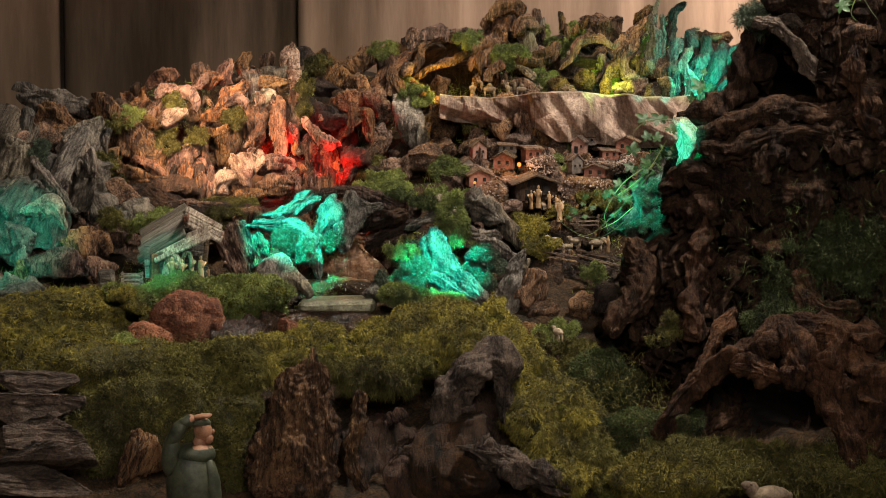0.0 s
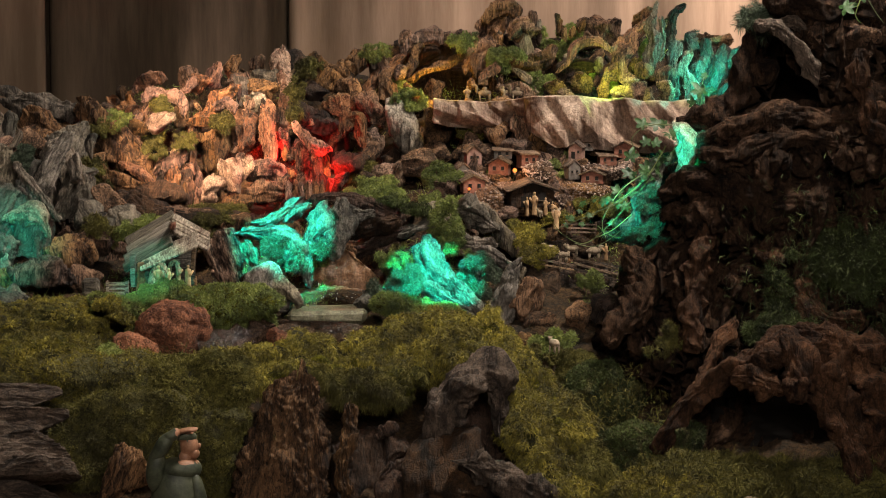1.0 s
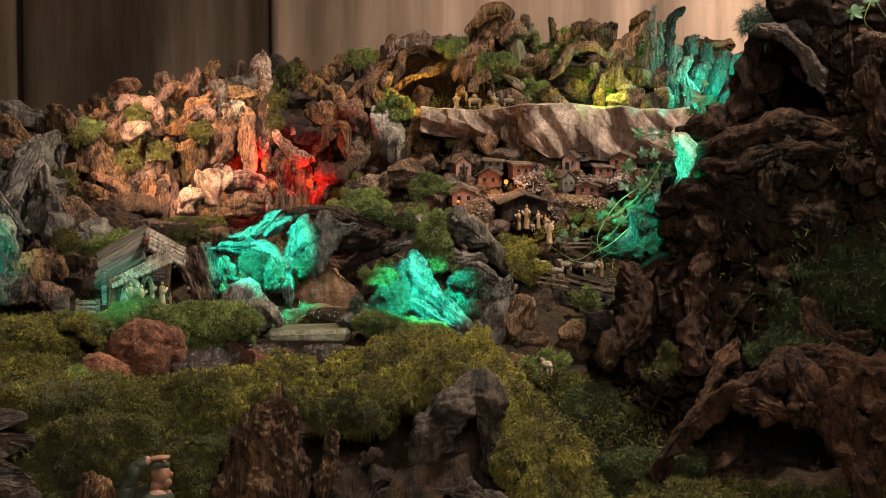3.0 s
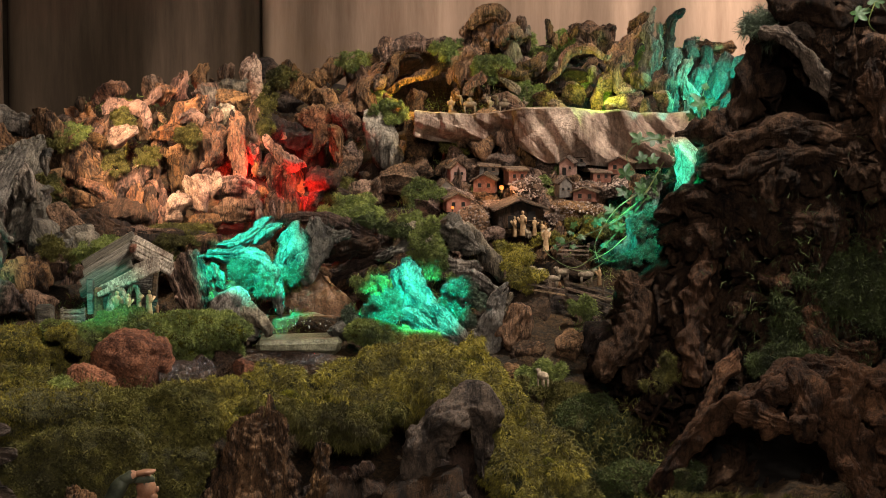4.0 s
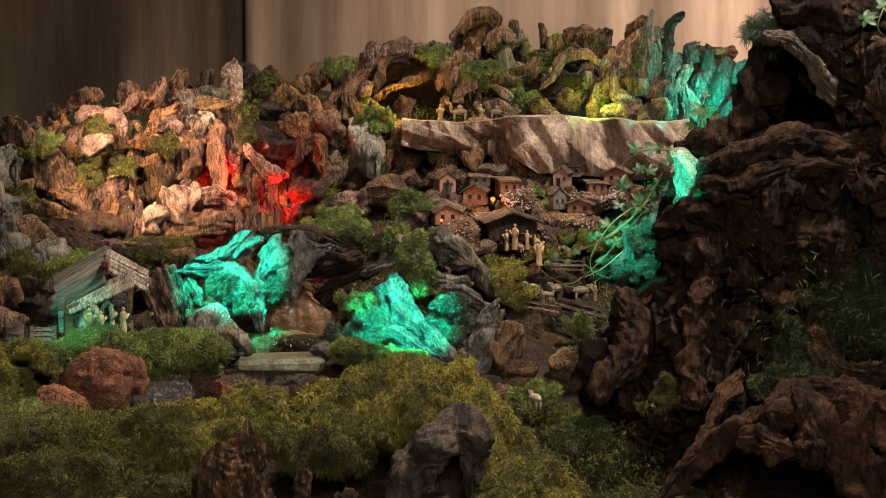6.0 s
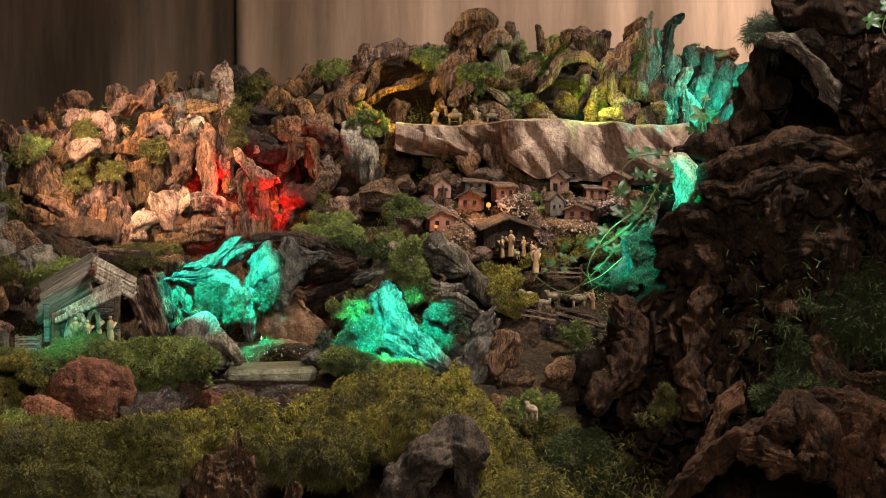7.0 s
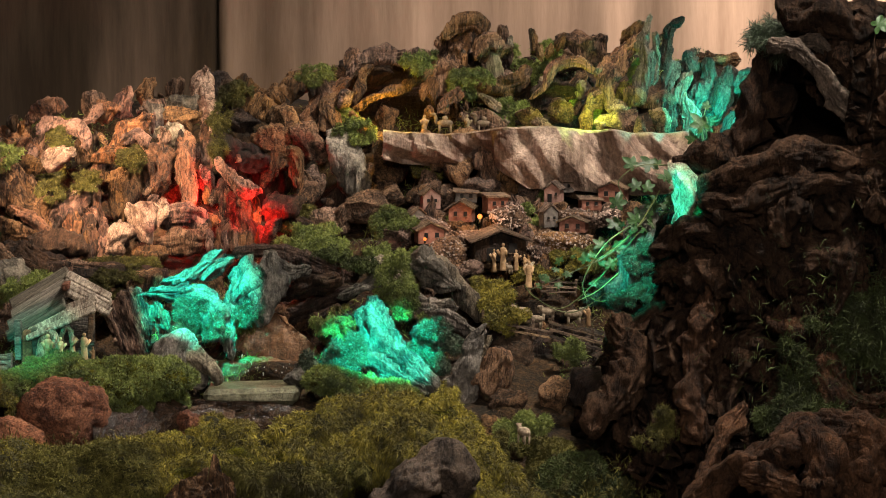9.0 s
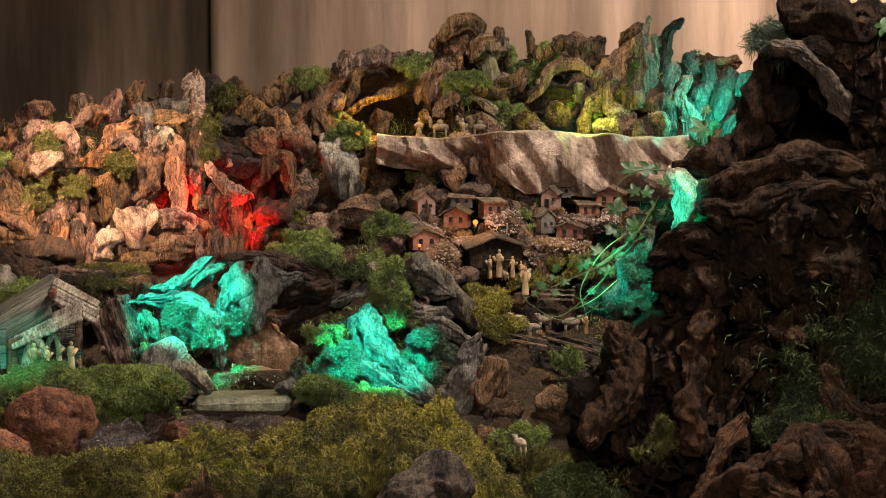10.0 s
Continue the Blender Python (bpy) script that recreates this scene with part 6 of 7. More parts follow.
def stump_bark():
    """The stump's rugged outer wood: one thick rough shell with tall ribs and a hollow in its upper part."""
    nx, nz = 330, 420
    left = np.array([(0.2914, 0.5978), (0.2982, 0.7132), (0.2827, 0.7821), (0.2659, 0.8202), (0.2417, 0.8583), (0.2565, 0.8964), (0.2855, 0.9343), (0.2755, 0.9722), (0.2724, 0.9986), (0.3171, 1.025), (0.3214, 1.0552), (0.3346, 1.0853), (0.3886, 1.1491), (0.392, 1.1753), (0.429, 1.2053), (0.4508, 1.2575), (0.4649, 1.3245), (0.4755, 1.3764)])
    z = np.linspace(0.60, 1.36, nz)
    xl = np.interp(z, left[:, 1], left[:, 0]) + 0.010 * value_noise(np.stack([z / 0.03, 0 * z, 0 * z + 4], 1)) + 0.004 * value_noise(np.stack([z / 0.009, 0 * z, 0 * z + 9], 1))
    U, Z = np.meshgrid(np.linspace(0, 1, nx) ** 1.25, z)
    X = xl[:, None] + (0.80 - xl[:, None]) * U
    d = X - xl[:, None]
    X, Z, d = X.ravel(), Z.ravel(), d.ravel()
    Y = 3.70 - 0.12 * (1 - np.exp(-d / 0.035)) - 0.04 * np.clip((1.0 - Z) / 0.35, 0, 1)
    warp = 0.05 * value_noise(np.stack([X / 0.11, Z / 0.11, 0 * X + 2], 1))
    q = np.stack([X + warp, 0 * X, Z], 1)
    shelf = np.exp(-((Z - 1.155 + 0.3 * warp) / 0.035) ** 2) + 0.8 * np.exp(-((Z - 1.06 + 0.5 * warp) / 0.03) ** 2)
    Y = Y - 0.035 * shelf * np.clip(d / 0.05, 0, 1)
    Y = Y - 0.030 * ridged(q / np.array([0.055, 1, 0.17]) + 3, 2) - 0.012 * ridged(q / np.array([0.017, 1, 0.07]) + 8, 3)
    Y = Y - 0.011 * ridged(q / np.array([0.045, 1, 0.028]) + 5, 3) - 0.0045 * fbm(q / 0.008, 3, 0.65)
    inside = np.minimum(np.minimum((X - 0.4529) / 0.03 - (Z - 1.2128) / 0.09, (0.5907 - X) / 0.05 - (Z - 1.2128) / 0.055), (Z - 1.2128) / 0.015)
    Y = Y + 0.22 * np.clip(inside, 0, 1) ** 0.7
    v = np.stack([X, Y, Z], 1)
    i = (np.arange(nz - 1)[:, None] * nx + np.arange(nx - 1)[None]).ravel()
    f = np.stack([i, i + 1, i + nx + 1, i + nx], 1)
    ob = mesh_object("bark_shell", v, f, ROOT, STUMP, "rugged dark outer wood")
    m = ob.modifiers.new("thickness", "SOLIDIFY")
    m.thickness, m.offset = 0.03, -1


stump_bark()
# upper trunk round the hollow
limb([(0.349, 3.62, 1.1917), (0.3852, 3.61, 1.1986), (0.4197, 3.61, 1.2208), (0.4414, 3.61, 1.2681), (0.4551, 3.62, 1.3102), (0.4644, 3.63, 1.3406)], [0.0104, 0.0178, 0.0178, 0.0163, 0.0133, 0.0089], furrow=0.0015, swell=0.25)
limb([(0.4541, 3.57, 1.3357), (0.4875, 3.56, 1.3334), (0.5108, 3.55, 1.3094), (0.5382, 3.55, 1.2729), (0.5773, 3.55, 1.2328)], [0.0088, 0.0125, 0.011, 0.0125, 0.0066], GREYROOT, "weathered grey edge of the hollow trunk", furrow=0.0028)
limb([(0.4915, 3.58, 1.3365), (0.5161, 3.57, 1.3386), (0.5397, 3.57, 1.3211)], [0.0088, 0.0117, 0.0073], GREYROOT, "weathered grey edge of the hollow trunk")
limb([(0.53, 3.56, 1.3087), (0.5594, 3.56, 1.2941), (0.5964, 3.56, 1.2575), (0.6407, 3.56, 1.2246)], [0.0147, 0.0235, 0.0264, 0.0264])
limb([(0.4747, 3.6, 1.3645), (0.5094, 3.58, 1.3694), (0.5669, 3.57, 1.359), (0.6399, 3.57, 1.3517)], [0.0191, 0.0264, 0.0293, 0.0323])
limb([(0.5308, 3.57, 1.3262), (0.5808, 3.56, 1.3269), (0.6465, 3.56, 1.3123)], [0.0147, 0.0191, 0.022], BARK)
limb([(0.5982, 3.52, 1.3043), (0.6032, 3.52, 1.2608), (0.6155, 3.52, 1.21), (0.6365, 3.52, 1.1663)], [0.0102, 0.0145, 0.016, 0.0145], ROOTWARM)
# the shelf of gnarled ridges under the hollow
limb([(0.3761, 3.57, 1.1612), (0.4212, 3.55, 1.1867), (0.4675, 3.54, 1.2008), (0.522, 3.54, 1.2081), (0.5803, 3.54, 1.2008), (0.6456, 3.54, 1.2118)], [0.0088, 0.019, 0.022, 0.0176, 0.019, 0.019])
limb([(0.3748, 3.56, 1.1534), (0.4207, 3.54, 1.1511), (0.4576, 3.53, 1.1653), (0.5141, 3.53, 1.1763), (0.5869, 3.53, 1.1653)], [0.0088, 0.0176, 0.019, 0.0146, 0.0132])
limb([(0.465, 3.53, 1.1492), (0.4687, 3.52, 1.1299), (0.4646, 3.52, 1.1043)], [0.0116, 0.0131, 0.0087])
limb([(0.3227, 3.6, 1.0852), (0.3611, 3.57, 1.1132), (0.4146, 3.55, 1.1103), (0.4579, 3.54, 1.0872), (0.4715, 3.54, 1.0394)], [0.0102, 0.019, 0.0234, 0.022, 0.0132])
limb([(0.3267, 3.6, 1.054), (0.3652, 3.57, 1.0651), (0.4151, 3.55, 1.0602), (0.444, 3.54, 1.0173)], [0.0117, 0.022, 0.022, 0.0146])
burl((0.4762, 3.53, 1.0039), (0.0437, 0.0335), 5, mat=ROOTWARM, deep=0.04)
burl((0.4226, 3.56, 1.1291), (0.0805, 0.0439), 5, deep=0.06)
# roots running down to the ground
limb([(0.3925, 3.56, 1.0516), (0.3769, 3.54, 1.0025), (0.3665, 3.52, 0.939), (0.3766, 3.5, 0.8758)], [0.0117, 0.0219, 0.0204, 0.0131], ROOTWARM)
limb([(0.2761, 3.62, 1.0027), (0.3003, 3.58, 0.9672), (0.2848, 3.56, 0.9254), (0.2474, 3.54, 0.8766)], [0.0147, 0.0249, 0.0249, 0.0117])
limb([(0.4277, 3.49, 0.9216), (0.4032, 3.47, 0.8955), (0.3848, 3.46, 0.8533), (0.3665, 3.45, 0.8111)], [0.0065, 0.0101, 0.0101, 0.0072], ROOTWARM)
limb([(0.5229, 3.52, 0.9759), (0.5369, 3.51, 0.9405), (0.5652, 3.5, 0.92), (0.6088, 3.5, 0.92)], [0.0159, 0.0188, 0.0159, 0.0145], ROOTWARM)


def hollow_stump():
    """An arched root; a near-black lump beneath it paints the hollow's shade."""
    base = tagged(new("hollow_root"), "arched brown root stump with a near-black lump painting the shade of the hollow below", "tree stump")

    def lm(points, radii, mat=ROOTWARM, **kw):
        wood(points, radii, mat, base, "limb", **dict(dict(furrow=0.0034, swell=0.5, squash=0.9, ragged=0.3, twist=3.0), **kw))

    lm([(0.3075, 3.42, 0.7438), (0.343, 3.42, 0.8006), (0.387, 3.42, 0.8399), (0.4355, 3.42, 0.8639), (0.4744, 3.42, 0.8965), (0.5038, 3.43, 0.9151)], [0.01, 0.0128, 0.0171, 0.0199, 0.0228, 0.0128])
    lm([(0.4946, 3.41, 0.9212), (0.4965, 3.39, 0.8942), (0.5044, 3.38, 0.8636), (0.5049, 3.38, 0.824)], [0.0156, 0.0241, 0.0212, 0.0085])
    lm([(0.5002, 3.43, 0.9129), (0.5422, 3.42, 0.9095), (0.5781, 3.42, 0.8965), (0.6354, 3.42, 0.8892)], [0.0142, 0.0228, 0.0213, 0.0242])
    lm([(0.4125, 3.4, 0.855), (0.4437, 3.39, 0.851), (0.4713, 3.38, 0.842), (0.4927, 3.38, 0.8384)], [0.0099, 0.017, 0.0156, 0.0085])
    lm([(0.5199, 3.41, 0.8909), (0.5408, 3.4, 0.8493), (0.5689, 3.39, 0.8005), (0.6039, 3.38, 0.759)], [0.0255, 0.0326, 0.0312, 0.0283])
    lm([(0.5854, 3.42, 0.8892), (0.6062, 3.41, 0.8475), (0.6203, 3.4, 0.7841), (0.6287, 3.4, 0.7041)], [0.0255, 0.0326, 0.0354, 0.0354])
    lm([(0.5328, 3.39, 0.8402), (0.5535, 3.38, 0.8023), (0.5778, 3.37, 0.761), (0.5952, 3.36, 0.7053)], [0.0113, 0.017, 0.0198, 0.0198])
    for p, size, a, d in (((0.5023, 3.37, 0.8438), (0.0354, 0.0354), -8, 0.04), ((0.4559, 3.41, 0.875), (0.0779, 0.0397), 25, 0.06), ((0.5487, 3.41, 0.8764), (0.0921, 0.0779), 6, 0.08)):
        rock(p, size, a, ROOTWARM, deep=d, parent=base, name="burl", cuts=5, lumpy=0.3, ridge=0.0045, category="")
    # Near-black lump; the shade under the arch is put into its colour.
    rock((0.5142, 3.541, 0.7585), (0.2736, 0.1658), 0, DARK, deep=0.05, parent=base, name="hollow", label="near-black lump painting the shade of the hollow")
    return base


hollow_stump()

# ---- ivy ----


def ivy_leaf_mesh(s, seed):
    """A five-lobed leaf with a fold along its midrib."""
    rng = random.Random(seed)
    out = []
    lobes = [(0, 1.0), (62, 0.72), (128, 0.5), (-128, 0.5), (-62, 0.72)]
    for k in range(40):
        a = -180 + 9 * k
        r = 0.42
        for c, l in lobes:
            d = abs((a - c + 180) % 360 - 180)
            r = max(r, l * max(0, 1 - (d / 46) ** 1.2) + 0.22)
        if abs(abs(a) - 180) < 14:
            r = 0.16
        out.append((math.sin(radians(a)) * r * s * 0.43, math.cos(radians(a)) * r * s * 0.43))
    bm = bmesh.new()
    mid = bm.verts.new((0, 0, 0))
    vs = [bm.verts.new((x, y, 0.10 * abs(x) - 0.9 * (x * x + y * y) / s + rng.uniform(-1, 1) * 0.01 * s)) for x, y in out]
    for i in range(40):
        bm.faces.new((mid, vs[i - 1], vs[i]))
    for q in bm.faces:
        q.smooth = True
    me = bpy.data.meshes.new("ivy_leaf")
    bm.to_mesh(me)
    bm.free()
    me.materials.append(LEAF)
    return me


IVYLEAVES = [ivy_leaf_mesh(1.0, k) for k in range(4)]


def ivy_plant(label, stems, leaves, seed):
    base = tagged(new("ivy"), label, "ivy")
    rng = random.Random(seed)
    for k, pts in enumerate(stems):
        tube("stem", pts, [0.0009, 0.0007, 0.0005], STEM, base, "", k, sides=6, ridge=0, knots=0.1, step=0.004)
    for p, s in leaves:
        ob = new("leaf", rng.choice(IVYLEAVES))
        ob.parent = base
        ob.matrix_basis = pose(*p, rng.uniform(35, 85), rng.uniform(-35, 35), rng.uniform(-40, 40)) @ pose(0, 0, 0, 0, 0, rng.uniform(-70, 70)) @ Matrix.Scale(s, 4)
    return base


def trail(a, b, n, spread, s0, s1, seed):
    rng = random.Random(seed)
    a, b = Vector(a), Vector(b)
    return [(a.lerp(b, rng.random()) + Vector((rng.gauss(0, spread), rng.uniform(-0.02, 0.01), rng.gauss(0, spread))), rng.uniform(s0, s1)) for _ in range(n)]


big = [((0.3859, 3.662, 1.233), 0.03879), ((0.3909, 3.664, 1.255), 0.01855), ((0.3741, 3.659, 1.215), 0.0253), ((0.3264, 3.715, 1.179), 0.03911), ((0.3052, 3.715, 1.18), 0.02891),
       ((0.2864, 3.709, 1.132), 0.03401), ((0.3094, 3.712, 1.153), 0.02551), ((0.3137, 3.707, 1.115), 0.03741), ((0.2839, 3.706, 1.107), 0.03401), ((0.2669, 3.703, 1.082), 0.03061)]
ivy_plant("green ivy trailing from the stump over the fence",
          [[(0.3556, 3.707, 1.179), (0.3132, 3.707, 1.179), (0.2877, 3.705, 1.159), (0.3005, 3.701, 1.133)], [(0.3217, 3.699, 1.116), (0.2793, 3.694, 1.074), (0.2283, 3.691, 1.049), (0.1774, 3.688, 1.028)], [(0.3132, 3.697, 1.099), (0.2623, 3.69, 1.041), (0.2198, 3.686, 1.007), (0.1859, 3.687, 1.02), (0.1731, 3.689, 1.036)],
           [(0.3217, 3.695, 1.083), (0.2793, 3.689, 1.032), (0.2368, 3.685, 1.003), (0.2029, 3.686, 1.007)], [(0.3047, 3.698, 1.108), (0.2708, 3.695, 1.083), (0.2453, 3.69, 1.041), (0.2495, 3.687, 1.015)], [(0.3907, 3.678, 1.204), (0.3873, 3.681, 1.229), (0.3924, 3.684, 1.254)], [(0.3387, 3.704, 1.15), (0.3132, 3.698, 1.108), (0.2877, 3.695, 1.083), (0.2623, 3.693, 1.066)],
           [(0.3297, 3.687, 1.084), (0.2958, 3.681, 1.033), (0.2662, 3.679, 1.016), (0.2365, 3.681, 1.033)], [(0.3128, 3.685, 1.067), (0.2873, 3.683, 1.05), (0.2619, 3.68, 1.029), (0.2365, 3.679, 1.016)]],
          big + trail((0.3477, 3.711, 1.141), (0.2754, 3.699, 1.052), 62, 0.016, 0.012, 0.028, 4) + trail((0.2626, 3.701, 1.065), (0.1861, 3.697, 1.035), 12, 0.008, 0.0102, 0.02041, 5), 3)
ivy_plant("single pale ivy sprig hanging over the stump", [[(0.6264, 3.458, 1.377), (0.6024, 3.459, 1.385), (0.5784, 3.457, 1.369)], [(0.6024, 3.458, 1.381), (0.6144, 3.456, 1.361), (0.6264, 3.454, 1.345)], [(0.5944, 3.458, 1.381), (0.5864, 3.455, 1.357), (0.5944, 3.454, 1.345)]],
          [((0.5719, 3.457, 1.367), 0.04004), ((0.5944, 3.459, 1.383), 0.03524)], 8)
wood([(0.3515, 3.6, 1.1862), (0.3628, 3.59, 1.1665), (0.3615, 3.59, 1.1443), (0.3528, 3.59, 1.1206)], [0.012, 0.019, 0.016, 0.006], PALESTONE, furrow=0.0018, label="crumpled painted paper rock glowing in teal light", category="rock", name="rock")
rock((0.3278, 3.727, 1.083), (0.0769, 0.094), 0, DARKSTONE, label="dark mossy stone shoulder behind the ivy", ridge=0.003)

# ---- moss ----
# near ridge and slopes
moss_roll([(-0.342, 3.52, 0.8562), (-0.2652, 3.52, 0.8636), (-0.1852, 3.53, 0.8649), (-0.1123, 3.54, 0.8706), (-0.0537, 3.55, 0.8853), (-0.0023, 3.56, 0.8994)], [0.0116, 0.0174, 0.0203, 0.0217, 0.0232, 0.0217], MOSS)
moss_roll([(-0.0613, 3.56, 0.8733), (-0.0098, 3.57, 0.8925), (0.0492, 3.57, 0.9), (0.1008, 3.56, 0.8777)], [0.0188, 0.0246, 0.0246, 0.0188], MOSS)
moss_roll([(-0.3071, 3.49, 0.8333), (-0.2343, 3.49, 0.8392), (-0.162, 3.5, 0.8448), (-0.0895, 3.51, 0.8461), (-0.0239, 3.52, 0.8606)], [0.0145, 0.0174, 0.0188, 0.0203, 0.0217], MOSS)
moss_roll([(-0.1684, 3.48, 0.841), (-0.1177, 3.48, 0.8314), (-0.0597, 3.48, 0.8292), (-0.0161, 3.48, 0.8424)], [0.0116, 0.0174, 0.0217, 0.0174], MOSSDARK)
moss_roll([(-0.0238, 3.51, 0.8631), (0.0346, 3.51, 0.8705), (0.0783, 3.5, 0.8648)], [0.0261, 0.0304, 0.0246], MOSS)
moss_roll([(0.0566, 3.55, 0.8973), (0.1019, 3.53, 0.8708), (0.1291, 3.49, 0.8333), (0.1612, 3.46, 0.7946), (0.1999, 3.42, 0.7438)], [0.0188, 0.0246, 0.0304, 0.0348, 0.0362], MOSS)
moss_roll([(0.0856, 3.5, 0.8611), (0.1055, 3.46, 0.824), (0.1282, 3.43, 0.7783), (0.1635, 3.4, 0.7187), (0.1846, 3.38, 0.672)], [0.0145, 0.0217, 0.029, 0.0362, 0.0362], MOSS)
moss_roll([(0.1716, 3.44, 0.7764), (0.2143, 3.42, 0.7292), (0.2424, 3.4, 0.6749)], [0.0217, 0.029, 0.0319], MOSSDARK)
# lower left
moss((-0.4784, 3.53, 0.8278), (0.462, 0.0908), -2, MOSS, deep=0.16, length=0.011, density=1.4)
moss((-0.5995, 3.574, 0.8538), (0.25, 0.0749), 4, MOSS, deep=0.14, length=0.011)
moss((-0.3512, 3.487, 0.8104), (0.213, 0.131), 0, MOSSDARK, deep=0.1, length=0.011, density=1.4)
moss((-0.437, 3.44, 0.7531), (0.26, 0.162), 0, MOSSDARK, deep=0.08, length=0.011, density=1.3)
moss((-0.3063, 3.423, 0.7153), (0.162, 0.178), 0, MOSSDARK, deep=0.06, length=0.011)
moss((-0.4973, 3.553, 0.849), (0.0995, 0.0415), 4, MOSSGREEN, deep=0.06, length=0.01)
# middle left bank
moss((-0.5935, 3.658, 0.8867), (0.186, 0.0762), 6, MOSS, deep=0.1, length=0.008, density=1.6)
moss((-0.4847, 3.67, 0.8848), (0.11, 0.0764), -10, MOSS, deep=0.1, length=0.008, density=1.6)
moss((-0.3085, 3.701, 0.91), (0.188, 0.0717), -6, MOSSGREEN, deep=0.12, length=0.009, density=1.8)
moss((-0.3871, 3.723, 0.9223), (0.129, 0.0429), 0, MOSSGREEN, deep=0.08, length=0.009, density=1.4)
moss((-0.4643, 3.721, 0.907), (0.137, 0.0343), 0, MOSSGREEN, deep=0.08, length=0.008)
moss((-0.5596, 3.729, 0.9015), (0.137, 0.0343), 0, MOSS, deep=0.08, length=0.008)
moss((-0.692, 3.637, 0.8773), (0.169, 0.0759), 0, MOSS, deep=0.1, length=0.008)
# valley on the right; darker moss colours stand in for the stump's shade
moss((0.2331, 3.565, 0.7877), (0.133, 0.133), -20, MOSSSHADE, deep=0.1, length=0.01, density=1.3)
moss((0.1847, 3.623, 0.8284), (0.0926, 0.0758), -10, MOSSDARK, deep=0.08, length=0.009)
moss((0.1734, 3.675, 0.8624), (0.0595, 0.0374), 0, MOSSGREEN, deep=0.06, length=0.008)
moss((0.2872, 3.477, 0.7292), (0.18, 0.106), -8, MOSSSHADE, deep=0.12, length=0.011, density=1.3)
moss((0.3805, 3.405, 0.7025), (0.306, 0.0887), 0, MOSSDARK, deep=0.12, length=0.012, density=1.3)
moss((0.5632, 3.381, 0.6995), (0.273, 0.0883), 0, MOSSDARK, deep=0.12, length=0.012, density=1.2)
moss((0.3061, 3.372, 0.6932), (0.192, 0.0721), 0, MOSS, deep=0.1, length=0.012)
# teal banks
moss((-0.0579, 3.764, 0.9266), (0.0778, 0.0778), 0, MOSSPALE, deep=0.05, length=0.009, density=1.4)
moss((-0.0357, 3.729, 0.9015), (0.155, 0.0429), -8, MOSSGREEN, deep=0.06, length=0.009, density=1.4)
moss((0.0640, 3.798, 0.9392), (0.05, 0.07), 0, MOSSPALE, deep=0.05, length=0.008)
moss((0.0283, 3.863, 1.005), (0.0616, 0.088), 30, MOSSGREEN, deep=0.04, length=0.008)
moss((-0.0553, 3.857, 0.9574), (0.0528, 0.044), 0, MOSSDARK, deep=0.04, length=0.008)
moss((-0.2341, 3.831, 0.9786), (0.0612, 0.0385), -10, MOSSPALE, deep=0.02, length=0.006)
moss((-0.2114, 3.812, 0.9591), (0.0314, 0.0384), 0, MOSSPALE, deep=0.03, length=0.006)
moss((-0.1703, 3.831, 0.9786), (0.035, 0.0297), 0, MOSSPALE, deep=0.03, length=0.006)
moss((-0.083, 3.92, 1.047), (0.0711, 0.0356), 8, MOSSGREEN, deep=0.05, length=0.008)
moss((-0.0119, 3.919, 1.034), (0.0889, 0.0445), 0, MOSSGREEN, deep=0.05, length=0.008)
# village and ridge
moss((0.0414, 3.979, 1.031), (0.054, 0.0216), 0, MOSSGREEN, deep=0.03, length=0.006)
moss((0.1941, 3.969, 1.013), (0.0629, 0.018), 0, MOSS, deep=0.03, length=0.006)
moss((0.2715, 3.995, 1.029), (0.0541, 0.0307), 0, MOSSGREEN, deep=0.03, length=0.006)
moss((0.2073, 4.116, 1.096), (0.0369, 0.0221), 0, MOSSGREEN, deep=0.03, length=0.006)
moss((0.0871, 4.072, 1.066), (0.0238, 0.022), 0, MOSSGREEN, deep=0.02, length=0.006)
moss((0.1566, 3.889, 0.9618), (0.0531, 0.0213), 0, MOSS, deep=0.03, length=0.006)
moss((0.235, 3.853, 0.9269), (0.0387, 0.0211), -10, MOSSGREEN, deep=0.02, length=0.007)
moss((0.3148, 4.253, 1.226), (0.0377, 0.0226), 0, MOSS, deep=0.03, length=0.006)
moss((0.244, 4.251, 1.207), (0.034, 0.0321), 0, MOSSGREEN, deep=0.03, length=0.006)
moss((0.1217, 3.934, 0.9918), (0.0803, 0.0446), 0, MOSS, deep=0.06, length=0.007)
moss((0.1392, 3.912, 0.9811), (0.0711, 0.0356), 0, MOSS, deep=0.05, length=0.007)
moss((0.0095, 4.044, 1.069), (0.0546, 0.0364), 0, MOSSGREEN, deep=0.04, length=0.008)
moss((-0.0946, 4.021, 1.049), (0.0816, 0.0363), 0, MOSSGREEN, deep=0.04, length=0.008)
moss((-0.1244, 4.105, 1.072), (0.0552, 0.0368), 0, MOSSDARK, deep=0.04)
moss((0.0598, 4.153, 1.13), (0.0464, 0.0278), 0, MOSS, deep=0.03, length=0.006)
moss((0.2393, 3.978, 1.027), (0.054, 0.0234), 0, MOSS, deep=0.03, length=0.006)
moss((0.1877, 4.072, 1.066), (0.0275, 0.0403), 0, MOSSGREEN, deep=0.03, length=0.006)
moss((0.2724, 4.131, 1.115), (0.0647, 0.0222), 0, MOSS, deep=0.03, length=0.006)
moss((0.2031, 4.31, 1.26), (0.0667, 0.0476), 10, MOSSGREEN, deep=0.04, length=0.008)
moss((0.1559, 4.331, 1.266), (0.0478, 0.0344), 0, MOSSGREEN, deep=0.04, length=0.008)
